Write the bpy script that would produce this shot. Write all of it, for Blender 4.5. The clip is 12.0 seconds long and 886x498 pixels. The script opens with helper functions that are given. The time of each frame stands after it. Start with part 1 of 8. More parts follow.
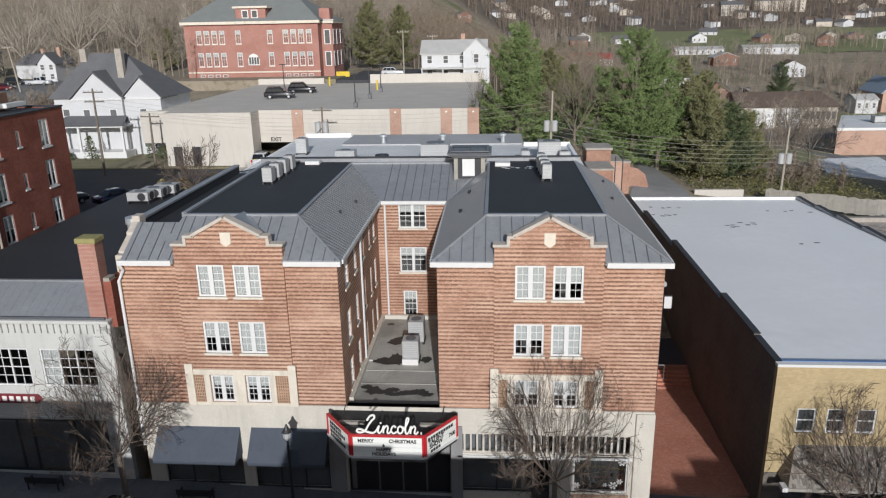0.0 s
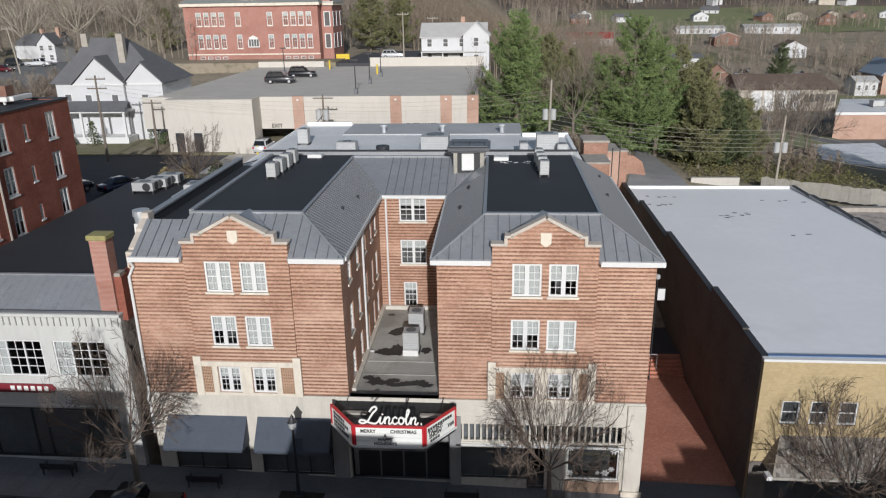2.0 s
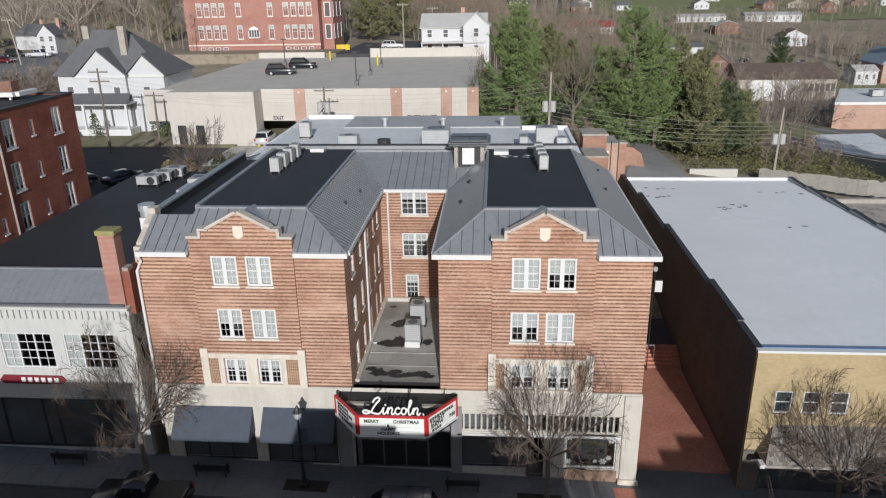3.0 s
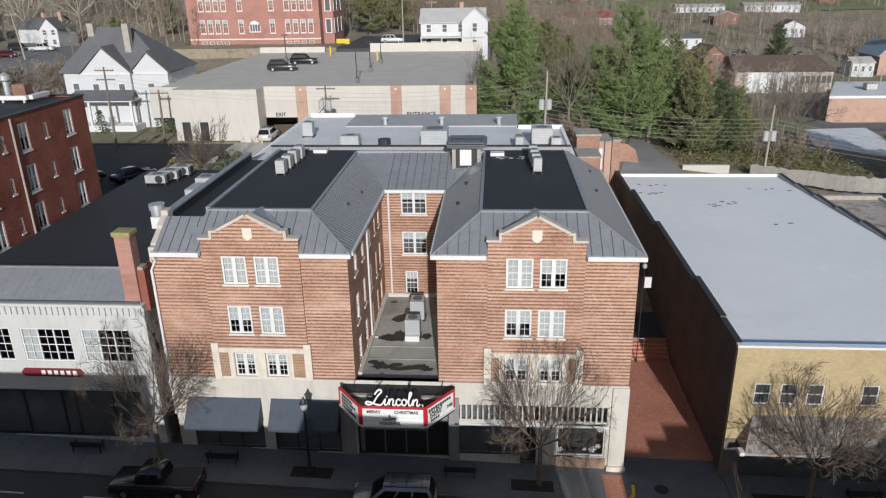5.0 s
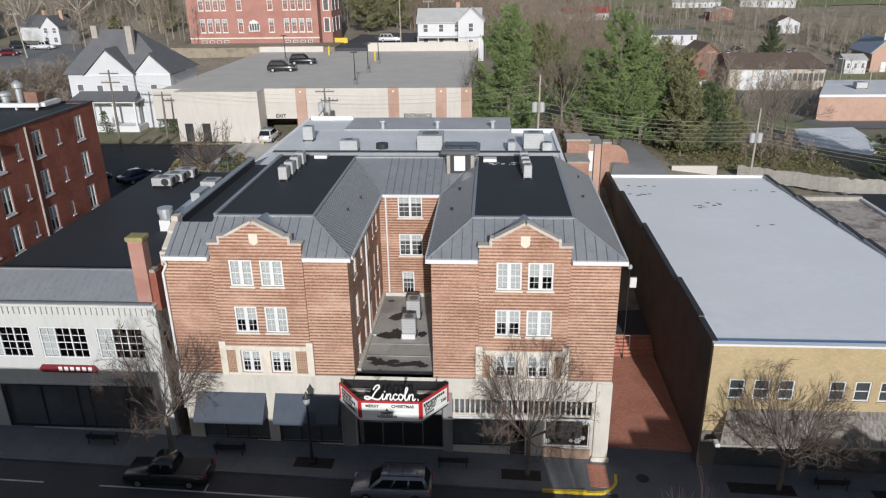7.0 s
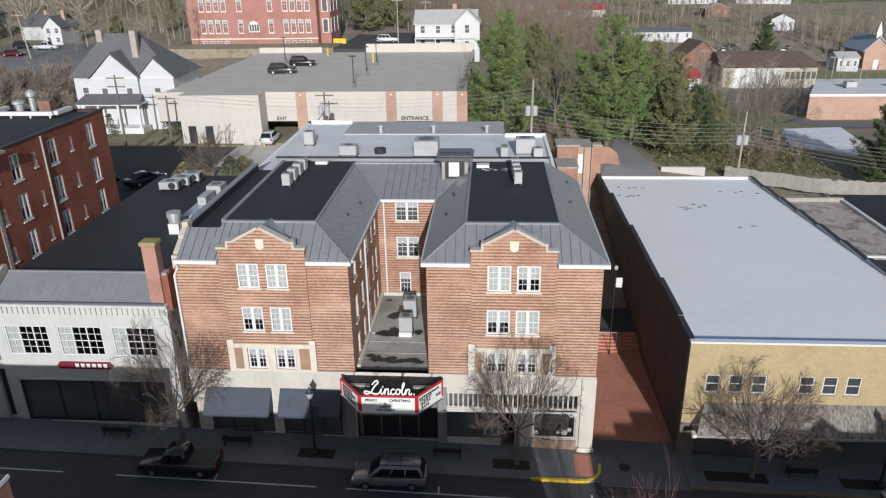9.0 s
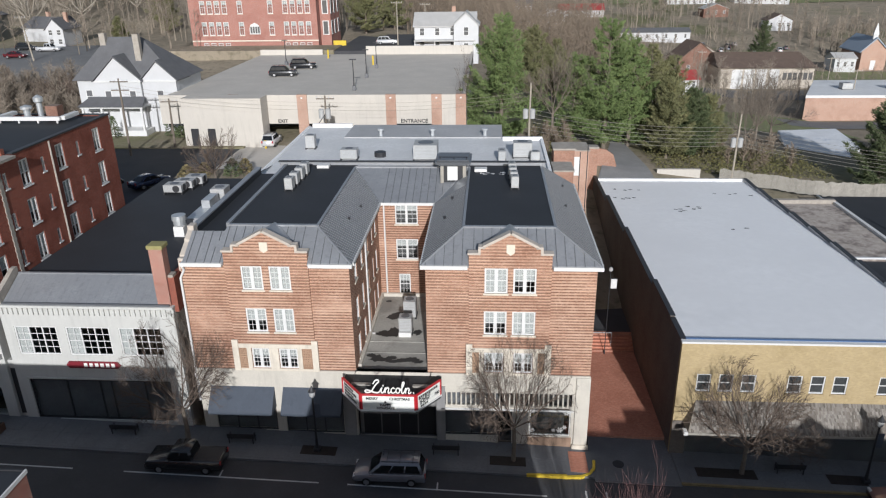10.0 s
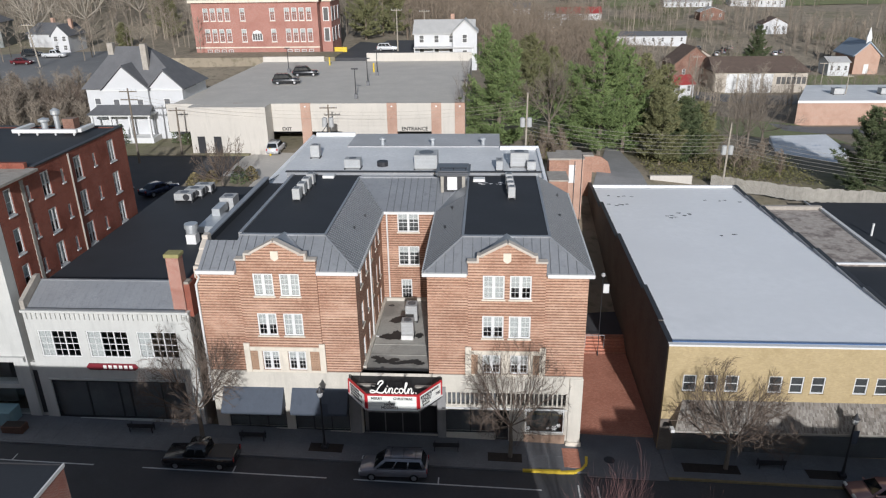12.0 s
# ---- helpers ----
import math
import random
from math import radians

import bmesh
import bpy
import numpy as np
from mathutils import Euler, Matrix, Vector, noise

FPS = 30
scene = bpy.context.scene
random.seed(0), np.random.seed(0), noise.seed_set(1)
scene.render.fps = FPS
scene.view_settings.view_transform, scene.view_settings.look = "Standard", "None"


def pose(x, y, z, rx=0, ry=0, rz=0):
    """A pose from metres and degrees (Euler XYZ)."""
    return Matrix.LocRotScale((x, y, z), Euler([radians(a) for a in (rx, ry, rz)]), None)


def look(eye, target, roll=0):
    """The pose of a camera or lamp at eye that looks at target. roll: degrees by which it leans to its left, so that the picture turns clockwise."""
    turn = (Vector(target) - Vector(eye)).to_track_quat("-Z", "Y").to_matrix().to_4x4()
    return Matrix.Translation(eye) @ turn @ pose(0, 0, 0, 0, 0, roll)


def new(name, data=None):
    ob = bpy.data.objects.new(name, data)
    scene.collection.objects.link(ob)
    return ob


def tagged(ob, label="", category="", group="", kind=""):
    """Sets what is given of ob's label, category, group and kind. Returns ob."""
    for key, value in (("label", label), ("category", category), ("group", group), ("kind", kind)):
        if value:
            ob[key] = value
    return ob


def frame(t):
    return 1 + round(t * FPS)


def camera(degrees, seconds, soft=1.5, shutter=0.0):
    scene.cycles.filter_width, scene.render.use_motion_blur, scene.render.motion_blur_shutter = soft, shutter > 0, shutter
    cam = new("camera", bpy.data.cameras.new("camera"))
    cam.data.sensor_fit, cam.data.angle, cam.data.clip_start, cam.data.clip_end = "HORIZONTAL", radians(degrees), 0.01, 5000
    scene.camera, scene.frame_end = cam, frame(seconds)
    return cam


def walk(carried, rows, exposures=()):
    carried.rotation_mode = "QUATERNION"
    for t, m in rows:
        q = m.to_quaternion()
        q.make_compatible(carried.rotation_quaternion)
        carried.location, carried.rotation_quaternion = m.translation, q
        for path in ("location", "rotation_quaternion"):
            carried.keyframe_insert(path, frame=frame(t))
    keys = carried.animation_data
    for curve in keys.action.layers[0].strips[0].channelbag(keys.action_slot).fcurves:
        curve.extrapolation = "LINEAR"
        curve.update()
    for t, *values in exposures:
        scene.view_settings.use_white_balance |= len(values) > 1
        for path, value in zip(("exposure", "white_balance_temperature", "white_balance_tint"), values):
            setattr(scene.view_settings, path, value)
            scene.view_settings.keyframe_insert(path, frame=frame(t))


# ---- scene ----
cam = camera(63.7, 12.0, 1.2)
PATH = [
    (0, (0.062, -0.338, 26.287), (-0.083, 1.564, 25.688), -1.1),
    (0.5, (0.132, -0.44, 26.594), (-0.013, 1.459, 25.982), -1.0),
    (1, (0.153, -0.661, 26.981), (0.009, 1.232, 26.353), -1.0),
    (1.5, (0.143, -0.921, 27.354), (0.001, 0.967, 26.71), -0.9),
    (2, (0.111, -1.206, 27.73), (-0.031, 0.677, 27.071), -0.9),
    (2.5, (0.094, -1.509, 28.041), (-0.048, 0.368, 27.367), -0.9),
    (3, (0.103, -1.887, 28.307), (-0.039, -0.014, 27.618), -1.0),
    (5, (0.34, -3.781, 29.745), (0.2, -1.92, 29.027), -1.0),
    (5.5, (0.376, -4.295, 30.117), (0.239, -2.435, 29.396), -1.0),
    (6, (0.46, -4.842, 30.563), (0.323, -2.982, 29.839), -1.0),
    (6.5, (0.624, -5.417, 31.0), (0.489, -3.558, 30.273), -1.0),
    (7, (0.73, -6.032, 31.391), (0.597, -4.178, 30.654), -0.9),
    (9, (1.177, -8.523, 33.107), (1.049, -6.674, 32.354), -0.9),
    (9.5, (1.27, -9.136, 33.508), (1.142, -7.288, 32.754), -0.9),
    (10, (1.346, -9.74, 33.909), (1.219, -7.892, 33.153), -0.9),
    (10.5, (1.403, -10.338, 34.376), (1.278, -8.49, 33.62), -0.9),
    (11, (1.379, -11.03, 34.837), (1.254, -9.183, 34.081), -0.9),
    (11.5, (1.37, -11.658, 35.245), (1.246, -9.811, 34.488), -0.9),
    (12, (1.382, -12.271, 35.601), (1.259, -10.423, 34.845), -0.9),
]
walk(cam, [(t, look(eye, target, roll)) for t, eye, target, roll in PATH], exposures=((0, -0.32, 6210, 10), (5, -0.24, 6190, 10), (12, -0.15, 6140, 10)))

# ---- world, sun, exposure ----
SUN_DIR = Vector((-0.14, 1.0, -0.36)).normalized()
sun = new("sun", bpy.data.lights.new("sun", "SUN"))
sun.data.energy, sun.data.angle, sun.data.color = 4.72, radians(0.6), (1.0, 0.975, 0.955)
sun.matrix_basis = Matrix.Translation((20, -60, 60)) @ SUN_DIR.to_track_quat("-Z", "Y").to_matrix().to_4x4()
world = bpy.data.worlds.new("sky")
scene.world = world
world.use_nodes = True
sky = world.node_tree.nodes.new("ShaderNodeTexSky")
sky.sky_type, sky.sun_disc = "NISHITA", False
sky.sun_elevation, sky.sun_rotation = radians(19.5), math.atan2(0.14, -1.0)
background = world.node_tree.nodes["Background"]
background.inputs["Strength"].default_value = 0.1
haze = world.node_tree.nodes.new("ShaderNodeHueSaturation")
haze.inputs["Saturation"].default_value = 0.75
world.node_tree.links.new(sky.outputs["Color"], haze.inputs["Color"])
world.node_tree.links.new(haze.outputs["Color"], background.inputs["Color"])


# ---- materials ----
class Nodes:
    """A small writer of node materials over world positions in metres."""

    def __init__(self, name, roughness=0.8, metallic=0.0, specular=0.5):
        self.mat = bpy.data.materials.new(name)
        self.mat.use_nodes = True
        self.tree = self.mat.node_tree
        self.bsdf = self.tree.nodes["Principled BSDF"]
        self.bsdf.inputs["Roughness"].default_value = roughness
        self.bsdf.inputs["Metallic"].default_value = metallic
        self.bsdf.inputs["Specular IOR Level"].default_value = specular
        self.geo = self.tree.nodes.new("ShaderNodeNewGeometry")

    def node(self, kind, **values):
        n = self.tree.nodes.new(kind)
        for key, value in values.items():
            n.inputs[key.replace("_", " ")].default_value = value
        return n

    def link(self, a, b):
        self.tree.links.new(a, b)

    def position(self, scale=(1, 1, 1)):
        m = self.node("ShaderNodeVectorMath")
        m.operation = "MULTIPLY"
        self.link(self.geo.outputs["Position"], m.inputs[0])
        m.inputs[1].default_value = scale
        return m.outputs[0]

    def noise(self, scale, detail=4.0, rough=0.6, stretch=(1, 1, 1)):
        n = self.node("ShaderNodeTexNoise", Scale=scale, Detail=detail, Roughness=rough)
        self.link(self.position(stretch), n.inputs["Vector"])
        return n.outputs["Fac"]

    def ramp(self, fac, lo, hi):
        r = self.node("ShaderNodeMapRange")
        r.inputs["From Min"].default_value, r.inputs["From Max"].default_value = lo, hi
        self.link(fac, r.inputs["Value"])
        return r.outputs["Result"]

    def mix(self, fac, a, b, blend="MIX"):
        m = self.node("ShaderNodeMix")
        m.data_type, m.blend_type = "RGBA", blend
        for socket, value in ((m.inputs[0], fac), (m.inputs[6], a), (m.inputs[7], b)):
            if isinstance(value, bpy.types.NodeSocket):
                self.link(value, socket)
            elif isinstance(value, (int, float)):
                socket.default_value = value
            else:
                socket.default_value = (*value[:3], 1)
        return m.outputs[2]

    def colour(self, value):
        if isinstance(value, bpy.types.NodeSocket):
            self.link(value, self.bsdf.inputs["Base Color"])
        else:
            self.bsdf.inputs["Base Color"].default_value = (*value[:3], 1)

    def bump(self, fac, strength=0.3, distance=0.02):
        b = self.node("ShaderNodeBump", Strength=strength, Distance=distance)
        self.link(fac, b.inputs["Height"])
        self.link(b.outputs["Normal"], self.bsdf.inputs["Normal"])


def plain(name, colour, roughness=0.75, vary=0.18, scale=3.0, metallic=0.0, streak=False, specular=0.5, stain=None, stain_at=0.62):
    """A painted or raw surface with grain, broad stains and, where asked, streaks that run down."""
    n = Nodes(name, roughness, metallic, specular)
    dark = tuple(v * (1 - vary) for v in colour)
    light = tuple(min(1, v * (1 + vary * 0.6)) for v in colour)
    c = n.mix(n.ramp(n.noise(scale), 0.3, 0.7), dark, light)
    c = n.mix(n.ramp(n.noise(scale * 14, 3), 0.3, 0.75), c, tuple(v * (1 - vary * 0.9) for v in colour))
    if streak:
        c = n.mix(n.ramp(n.noise(2.5, 4, 0.6, (1, 1, 0.12)), 0.52, 0.85), c, tuple(v * (1 - vary * 2.2) for v in colour))
    if stain:
        c = n.mix(n.ramp(n.noise(scale * 0.3, 5, 0.65), stain_at, stain_at + 0.12), c, stain)
    n.colour(c)
    n.bump(n.noise(scale * 10, 3), 0.15, 0.01)
    return n.mat


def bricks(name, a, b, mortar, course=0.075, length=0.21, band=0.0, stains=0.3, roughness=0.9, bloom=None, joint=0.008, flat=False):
    """Brickwork on upright walls along x or y; band darkens one course in three, broken up by noise."""
    n = Nodes(name, roughness, 0, 0.25)
    sep = n.node("ShaderNodeSeparateXYZ")
    n.link(n.geo.outputs["Position"], sep.inputs[0])
    comb = n.node("ShaderNodeCombineXYZ")
    if flat:
        n.link(sep.outputs["X"], comb.inputs["X"])
        n.link(sep.outputs["Y"], comb.inputs["Y"])
    else:
        add = n.node("ShaderNodeMath")
        add.operation = "ADD"
        n.link(sep.outputs["X"], add.inputs[0])
        n.link(sep.outputs["Y"], add.inputs[1])
        n.link(add.outputs[0], comb.inputs["X"])
        n.link(sep.outputs["Z"], comb.inputs["Y"])
    tex = n.node("ShaderNodeTexBrick", Scale=1.0, Mortar_Size=joint, Mortar_Smooth=0.3, Bias=0.0, Brick_Width=length, Row_Height=course)
    tex.inputs["Color1"].default_value, tex.inputs["Color2"].default_value = (*a, 1), (*b, 1)
    tex.inputs["Mortar"].default_value = (*mortar, 1)
    n.link(comb.outputs[0], tex.inputs["Vector"])
    c = tex.outputs["Color"]
    c = n.mix(n.ramp(n.noise(0.45, 5), 0.45, 0.8), c, tuple(v * (1 - stains) for v in a))
    c = n.mix(n.ramp(n.noise(5.0, 3), 0.5, 0.8), c, tuple(min(1, v * (1 + stains * 0.5)) for v in b))
    if bloom:
        c = n.mix(n.ramp(n.noise(0.6, 4, 0.55, (0.6, 0.6, 1.4)), 0.48, 0.9), c, bloom)
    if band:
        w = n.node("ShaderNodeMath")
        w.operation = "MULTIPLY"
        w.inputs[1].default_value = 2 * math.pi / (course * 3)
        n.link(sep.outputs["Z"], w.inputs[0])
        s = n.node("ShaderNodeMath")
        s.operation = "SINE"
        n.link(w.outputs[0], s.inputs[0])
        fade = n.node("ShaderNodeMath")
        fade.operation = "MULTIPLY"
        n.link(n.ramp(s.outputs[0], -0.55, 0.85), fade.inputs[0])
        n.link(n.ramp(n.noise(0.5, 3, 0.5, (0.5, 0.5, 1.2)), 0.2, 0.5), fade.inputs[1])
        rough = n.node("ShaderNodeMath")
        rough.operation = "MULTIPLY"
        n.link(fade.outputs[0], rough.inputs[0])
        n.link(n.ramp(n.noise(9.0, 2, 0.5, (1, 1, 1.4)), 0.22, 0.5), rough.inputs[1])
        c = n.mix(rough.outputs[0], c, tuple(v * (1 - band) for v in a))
    n.colour(c)
    n.bump(tex.outputs["Fac"], -0.15 if flat else -0.5, 0.004 if flat else 0.01)
    return n.mat


def glass_material(name, tint, gloss=0.9):
    n = Nodes(name)
    t = n.tree
    clear = n.node("ShaderNodeBsdfTransparent")
    clear.inputs["Color"].default_value = (*tint, 1)
    shine = n.node("ShaderNodeBsdfGlossy", Roughness=0.03)
    shine.inputs["Color"].default_value = (gloss, gloss, gloss, 1)
    f = n.node("ShaderNodeLayerWeight", Blend=0.5)
    p = n.node("ShaderNodeMath")
    p.operation = "POWER"
    p.inputs[1].default_value = 4.0
    n.link(f.outputs["Facing"], p.inputs[0])
    m = n.node("ShaderNodeMixShader")
    r = n.node("ShaderNodeMapRange")
    r.inputs["To Min"].default_value, r.inputs["To Max"].default_value = 0.05, 1.0
    n.link(p.outputs[0], r.inputs["Value"])
    n.link(r.outputs["Result"], m.inputs[0])
    n.link(clear.outputs[0], m.inputs[1])
    n.link(shine.outputs[0], m.inputs[2])
    n.link(m.outputs[0], t.nodes["Material Output"].inputs["Surface"])
    return n.mat


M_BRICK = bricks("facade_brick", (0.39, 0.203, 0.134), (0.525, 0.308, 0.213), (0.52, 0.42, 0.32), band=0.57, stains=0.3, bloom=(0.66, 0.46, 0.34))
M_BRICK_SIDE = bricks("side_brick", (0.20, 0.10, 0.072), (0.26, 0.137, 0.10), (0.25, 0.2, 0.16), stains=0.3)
M_BRICK_RED = bricks("dark_red_brick", (0.22, 0.062, 0.04), (0.29, 0.09, 0.058), (0.25, 0.145, 0.115), stains=0.35)
M_BRICK_CHIM = bricks("chimney_brick", (0.25, 0.08, 0.055), (0.33, 0.12, 0.085), (0.48, 0.36, 0.30), stains=0.2, joint=0.016)
M_BRICK_SCHOOL = bricks("school_brick", (0.32, 0.145, 0.115), (0.39, 0.185, 0.15), (0.37, 0.265, 0.22), stains=0.15)
M_BRICK_PINK = bricks("pale_brick", (0.40, 0.24, 0.175), (0.46, 0.29, 0.22), (0.45, 0.37, 0.3), stains=0.2)
M_BRICK_MID = bricks("weathered_red_brick", (0.29, 0.15, 0.105), (0.37, 0.205, 0.145), (0.36, 0.27, 0.21), stains=0.35)
# Brick darkened so that its colour holds the alley wall's shade.
M_BRICK_DARK = bricks("shade_toned_brick", (0.135, 0.116, 0.099), (0.165, 0.143, 0.122), (0.15, 0.135, 0.12), stains=0.2)
M_YELLOW = bricks("yellow_brick", (0.385, 0.295, 0.155), (0.45, 0.35, 0.195), (0.40, 0.315, 0.20), stains=0.14)
M_CREAM = plain("cream_plaster", (0.58, 0.54, 0.465), 0.8, 0.12, 0.8, streak=True)
M_WHITE = plain("white_paint", (0.66, 0.655, 0.635), 0.55, 0.06, 2.0)
M_WHITE_WALL = plain("white_painted_brick", (0.54, 0.535, 0.50), 0.8, 0.1, 0.7, streak=True)
M_TRIM = plain("limestone_trim", (0.70, 0.63, 0.52), 0.85, 0.15, 2.0, streak=True)
M_CAST = plain("cast_stone", (0.55, 0.49, 0.42), 0.85, 0.2, 1.8, stain=(0.36, 0.32, 0.27), stain_at=0.6)
M_LATTICE = plain("lattice_brick", (0.44, 0.29, 0.19), 0.9, 0.2, 3.0)
# Grey for cream: the lower front's deep shade is put into the colour.
M_PIER = plain("shade_grey_pier", (0.26, 0.255, 0.25), 0.8, 0.18, 0.8, streak=True)
M_COPING = plain("stone_coping", (0.40, 0.36, 0.31), 0.9, 0.28, 1.5, stain=(0.18, 0.16, 0.14))
M_METAL_ROOF = plain("grey_metal_roof", (0.33, 0.34, 0.355), 0.42, 0.14, 0.5, metallic=0.35, streak=True)
# Ribs coloured darker than their roof to draw the shadow lines between them.
M_RIB = plain("shadow_line_rib", (0.13, 0.136, 0.145), 0.5, 0.15, 2.0, metallic=0.3)
M_SEAM = plain("metal_seam", (0.15, 0.158, 0.17), 0.4, 0.12, 2.0, metallic=0.35)
M_BLACK_ROOF = plain("black_roof_membrane", (0.026, 0.029, 0.035), 0.75, 0.25, 0.35)
M_SILVER_ROOF = plain("silver_roof_coating", (0.72, 0.72, 0.71), 0.6, 0.16, 0.25, stain=(0.56, 0.56, 0.555))
M_SILVER_DARK = plain("weathered_silver_roof", (0.44, 0.44, 0.44), 0.7, 0.2, 0.25, stain=(0.33, 0.33, 0.33))
M_WHITE_ROOF = plain("white_roof_membrane", (0.90, 0.895, 0.885), 0.6, 0.06, 0.1, stain=(0.76, 0.76, 0.75), stain_at=0.62)
M_COURT_ROOF = plain("grey_court_roof", (0.46, 0.445, 0.40), 0.8, 0.25, 0.6, stain=(0.25, 0.24, 0.215), stain_at=0.5)
M_GRAVEL_ROOF = plain("gravel_roof", (0.50, 0.44, 0.385), 0.95, 0.35, 1.6, stain=(0.21, 0.175, 0.155), stain_at=0.5)
M_GALV = plain("galvanised_steel", (0.55, 0.57, 0.58), 0.4, 0.15, 2.0, metallic=0.5)
M_AC = plain("unit_casing", (0.42, 0.42, 0.41), 0.5, 0.14, 1.5)
M_DARK = plain("dark_metal", (0.03, 0.03, 0.033), 0.5, 0.2, 3.0)
# Flat grey backing added close behind shop glass to lift it from black.
M_BACKING = plain("window_backing_grey", (0.17, 0.172, 0.18), 0.9, 0.3, 0.9)
M_INSIDE = plain("dark_interior", (0.12, 0.117, 0.113), 0.9, 0.2, 1.0)
M_BLIND = plain("window_blind", (0.50, 0.50, 0.48), 0.8, 0.1, 1.0)
M_GLASS = glass_material("window_glass", (0.92, 0.94, 0.94))
M_ASPHALT = plain("asphalt", (0.064, 0.064, 0.068), 0.85, 0.22, 0.4, stain=(0.046, 0.046, 0.049))
M_LOT = plain("old_asphalt", (0.17, 0.17, 0.168), 0.9, 0.2, 0.3, stain=(0.12, 0.12, 0.12))
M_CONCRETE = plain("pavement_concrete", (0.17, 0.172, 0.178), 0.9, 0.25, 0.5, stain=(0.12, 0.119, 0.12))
M_DECK = plain("deck_concrete", (0.55, 0.51, 0.45), 0.85, 0.14, 0.25, stain=(0.46, 0.43, 0.38))
M_DECK_WALL = plain("deck_panel", (0.55, 0.51, 0.45), 0.85, 0.08, 0.4, streak=True)
M_LINE = plain("road_paint", (0.6, 0.6, 0.58), 0.7, 0.25, 4.0)
M_KERB_YELLOW = plain("yellow_kerb_paint", (0.70, 0.50, 0.04), 0.7, 0.2, 3.0)
M_PAVER = bricks("brick_paver", (0.46, 0.185, 0.12), (0.54, 0.245, 0.165), (0.34, 0.18, 0.13), 0.1, 0.2, stains=0.2, flat=True)
M_AWNING = plain("blue_grey_awning", (0.066, 0.08, 0.104), 0.75, 0.15, 1.2, streak=True)
M_RED = plain("red_enamel", (0.50, 0.028, 0.035), 0.35, 0.12, 2.0)
M_SIGNWHITE = plain("sign_face", (0.80, 0.80, 0.74), 0.5, 0.05, 2.0)
M_BLACKLETTER = plain("black_letter", (0.015, 0.015, 0.015), 0.6, 0.1, 4.0)
M_BARK = plain("grey_bark", (0.20, 0.165, 0.13), 0.95, 0.35, 4.0)
M_TWIG = plain("bare_twig", (0.145, 0.108, 0.083), 0.95, 0.3, 2.0)
M_TWIG_RED = plain("reddish_twig", (0.17, 0.09, 0.085), 0.95, 0.25, 2.0)
M_POLE = plain("utility_pole_wood", (0.40, 0.355, 0.29), 0.95, 0.3, 3.0)
M_TIMBER = plain("weathered_timber", (0.36, 0.335, 0.29), 0.95, 0.25, 1.5, streak=True)
M_SHINGLE = plain("cedar_shingle", (0.30, 0.26, 0.21), 0.95, 0.3, 2.5, streak=True)
M_ROOF_GREY = plain("grey_shingle_roof", (0.135, 0.135, 0.14), 0.9, 0.2, 0.8)
M_ROOF_BROWN = plain("brown_shingle_roof", (0.15, 0.105, 0.08), 0.9, 0.22, 0.6)
M_ROOF_RED = plain("red_metal_roof", (0.32, 0.05, 0.045), 0.6, 0.15, 1.0)
M_ROOF_LIGHT = plain("light_metal_roof", (0.48, 0.47, 0.45), 0.6, 0.15, 0.6)
M_ROOF_GREEN = plain("grey_green_slate_roof", (0.215, 0.228, 0.218), 0.8, 0.14, 0.5)
M_ROOF_BLUE = plain("worn_blue_roof", (0.76, 0.77, 0.78), 0.8, 0.15, 0.3, stain=(0.2, 0.28, 0.4), stain_at=0.6)
M_SIDING = plain("white_siding", (0.56, 0.56, 0.56), 0.7, 0.08, 0.8)
M_SIDING_TAN = plain("tan_siding", (0.52, 0.46, 0.38), 0.8, 0.12, 0.6)
M_HEDGE = plain("bed_mulch", (0.045, 0.034, 0.027), 0.95, 0.4, 3.0)


def leaf_material(name, a, b):
    n = Nodes(name, 0.75, 0, 0.25)
    c = n.mix(n.ramp(n.noise(0.5, 4), 0.3, 0.7), a, b)
    r = n.mix(n.geo.outputs["Random Per Island"], (0.82, 0.82, 0.82), (1.15, 1.15, 1.1))
    n.colour(n.mix(1.0, c, r, "MULTIPLY"))
    return n.mat


M_PINE = leaf_material("pine_needles", (0.125, 0.175, 0.065), (0.205, 0.265, 0.105))
M_PINE_DARK = leaf_material("dark_needles", (0.085, 0.11, 0.055), (0.13, 0.155, 0.075))
M_PINE_OLIVE = leaf_material("olive_needles", (0.15, 0.155, 0.075), (0.215, 0.21, 0.105))


def ground_material():
    n = Nodes("rough_ground", 0.95, 0, 0.2)
    grass = n.mix(n.ramp(n.noise(0.05, 5), 0.35, 0.65), (0.15, 0.15, 0.075), (0.20, 0.195, 0.10))
    dry = n.mix(n.ramp(n.noise(0.15, 5), 0.35, 0.7), (0.25, 0.21, 0.155), (0.33, 0.28, 0.21))
    c = n.mix(n.ramp(n.noise(0.018, 6, 0.62), 0.38, 0.5), grass, dry)
    c = n.mix(n.ramp(n.noise(0.8, 5), 0.5, 0.8), c, (0.13, 0.115, 0.075))
    sep = n.node("ShaderNodeSeparateXYZ")
    n.link(n.geo.outputs["Position"], sep.inputs[0])
    litter = n.mix(n.ramp(n.noise(0.03, 5), 0.3, 0.7), (0.12, 0.095, 0.075), (0.17, 0.14, 0.11))
    c = n.mix(n.ramp(sep.outputs["Y"], 520, 580), c, litter)
    n.colour(c)
    n.bump(n.noise(1.5, 5), 0.5, 0.2)
    return n.mat


M_GROUND = ground_material()

# ---- builders ----
WORLD = {}


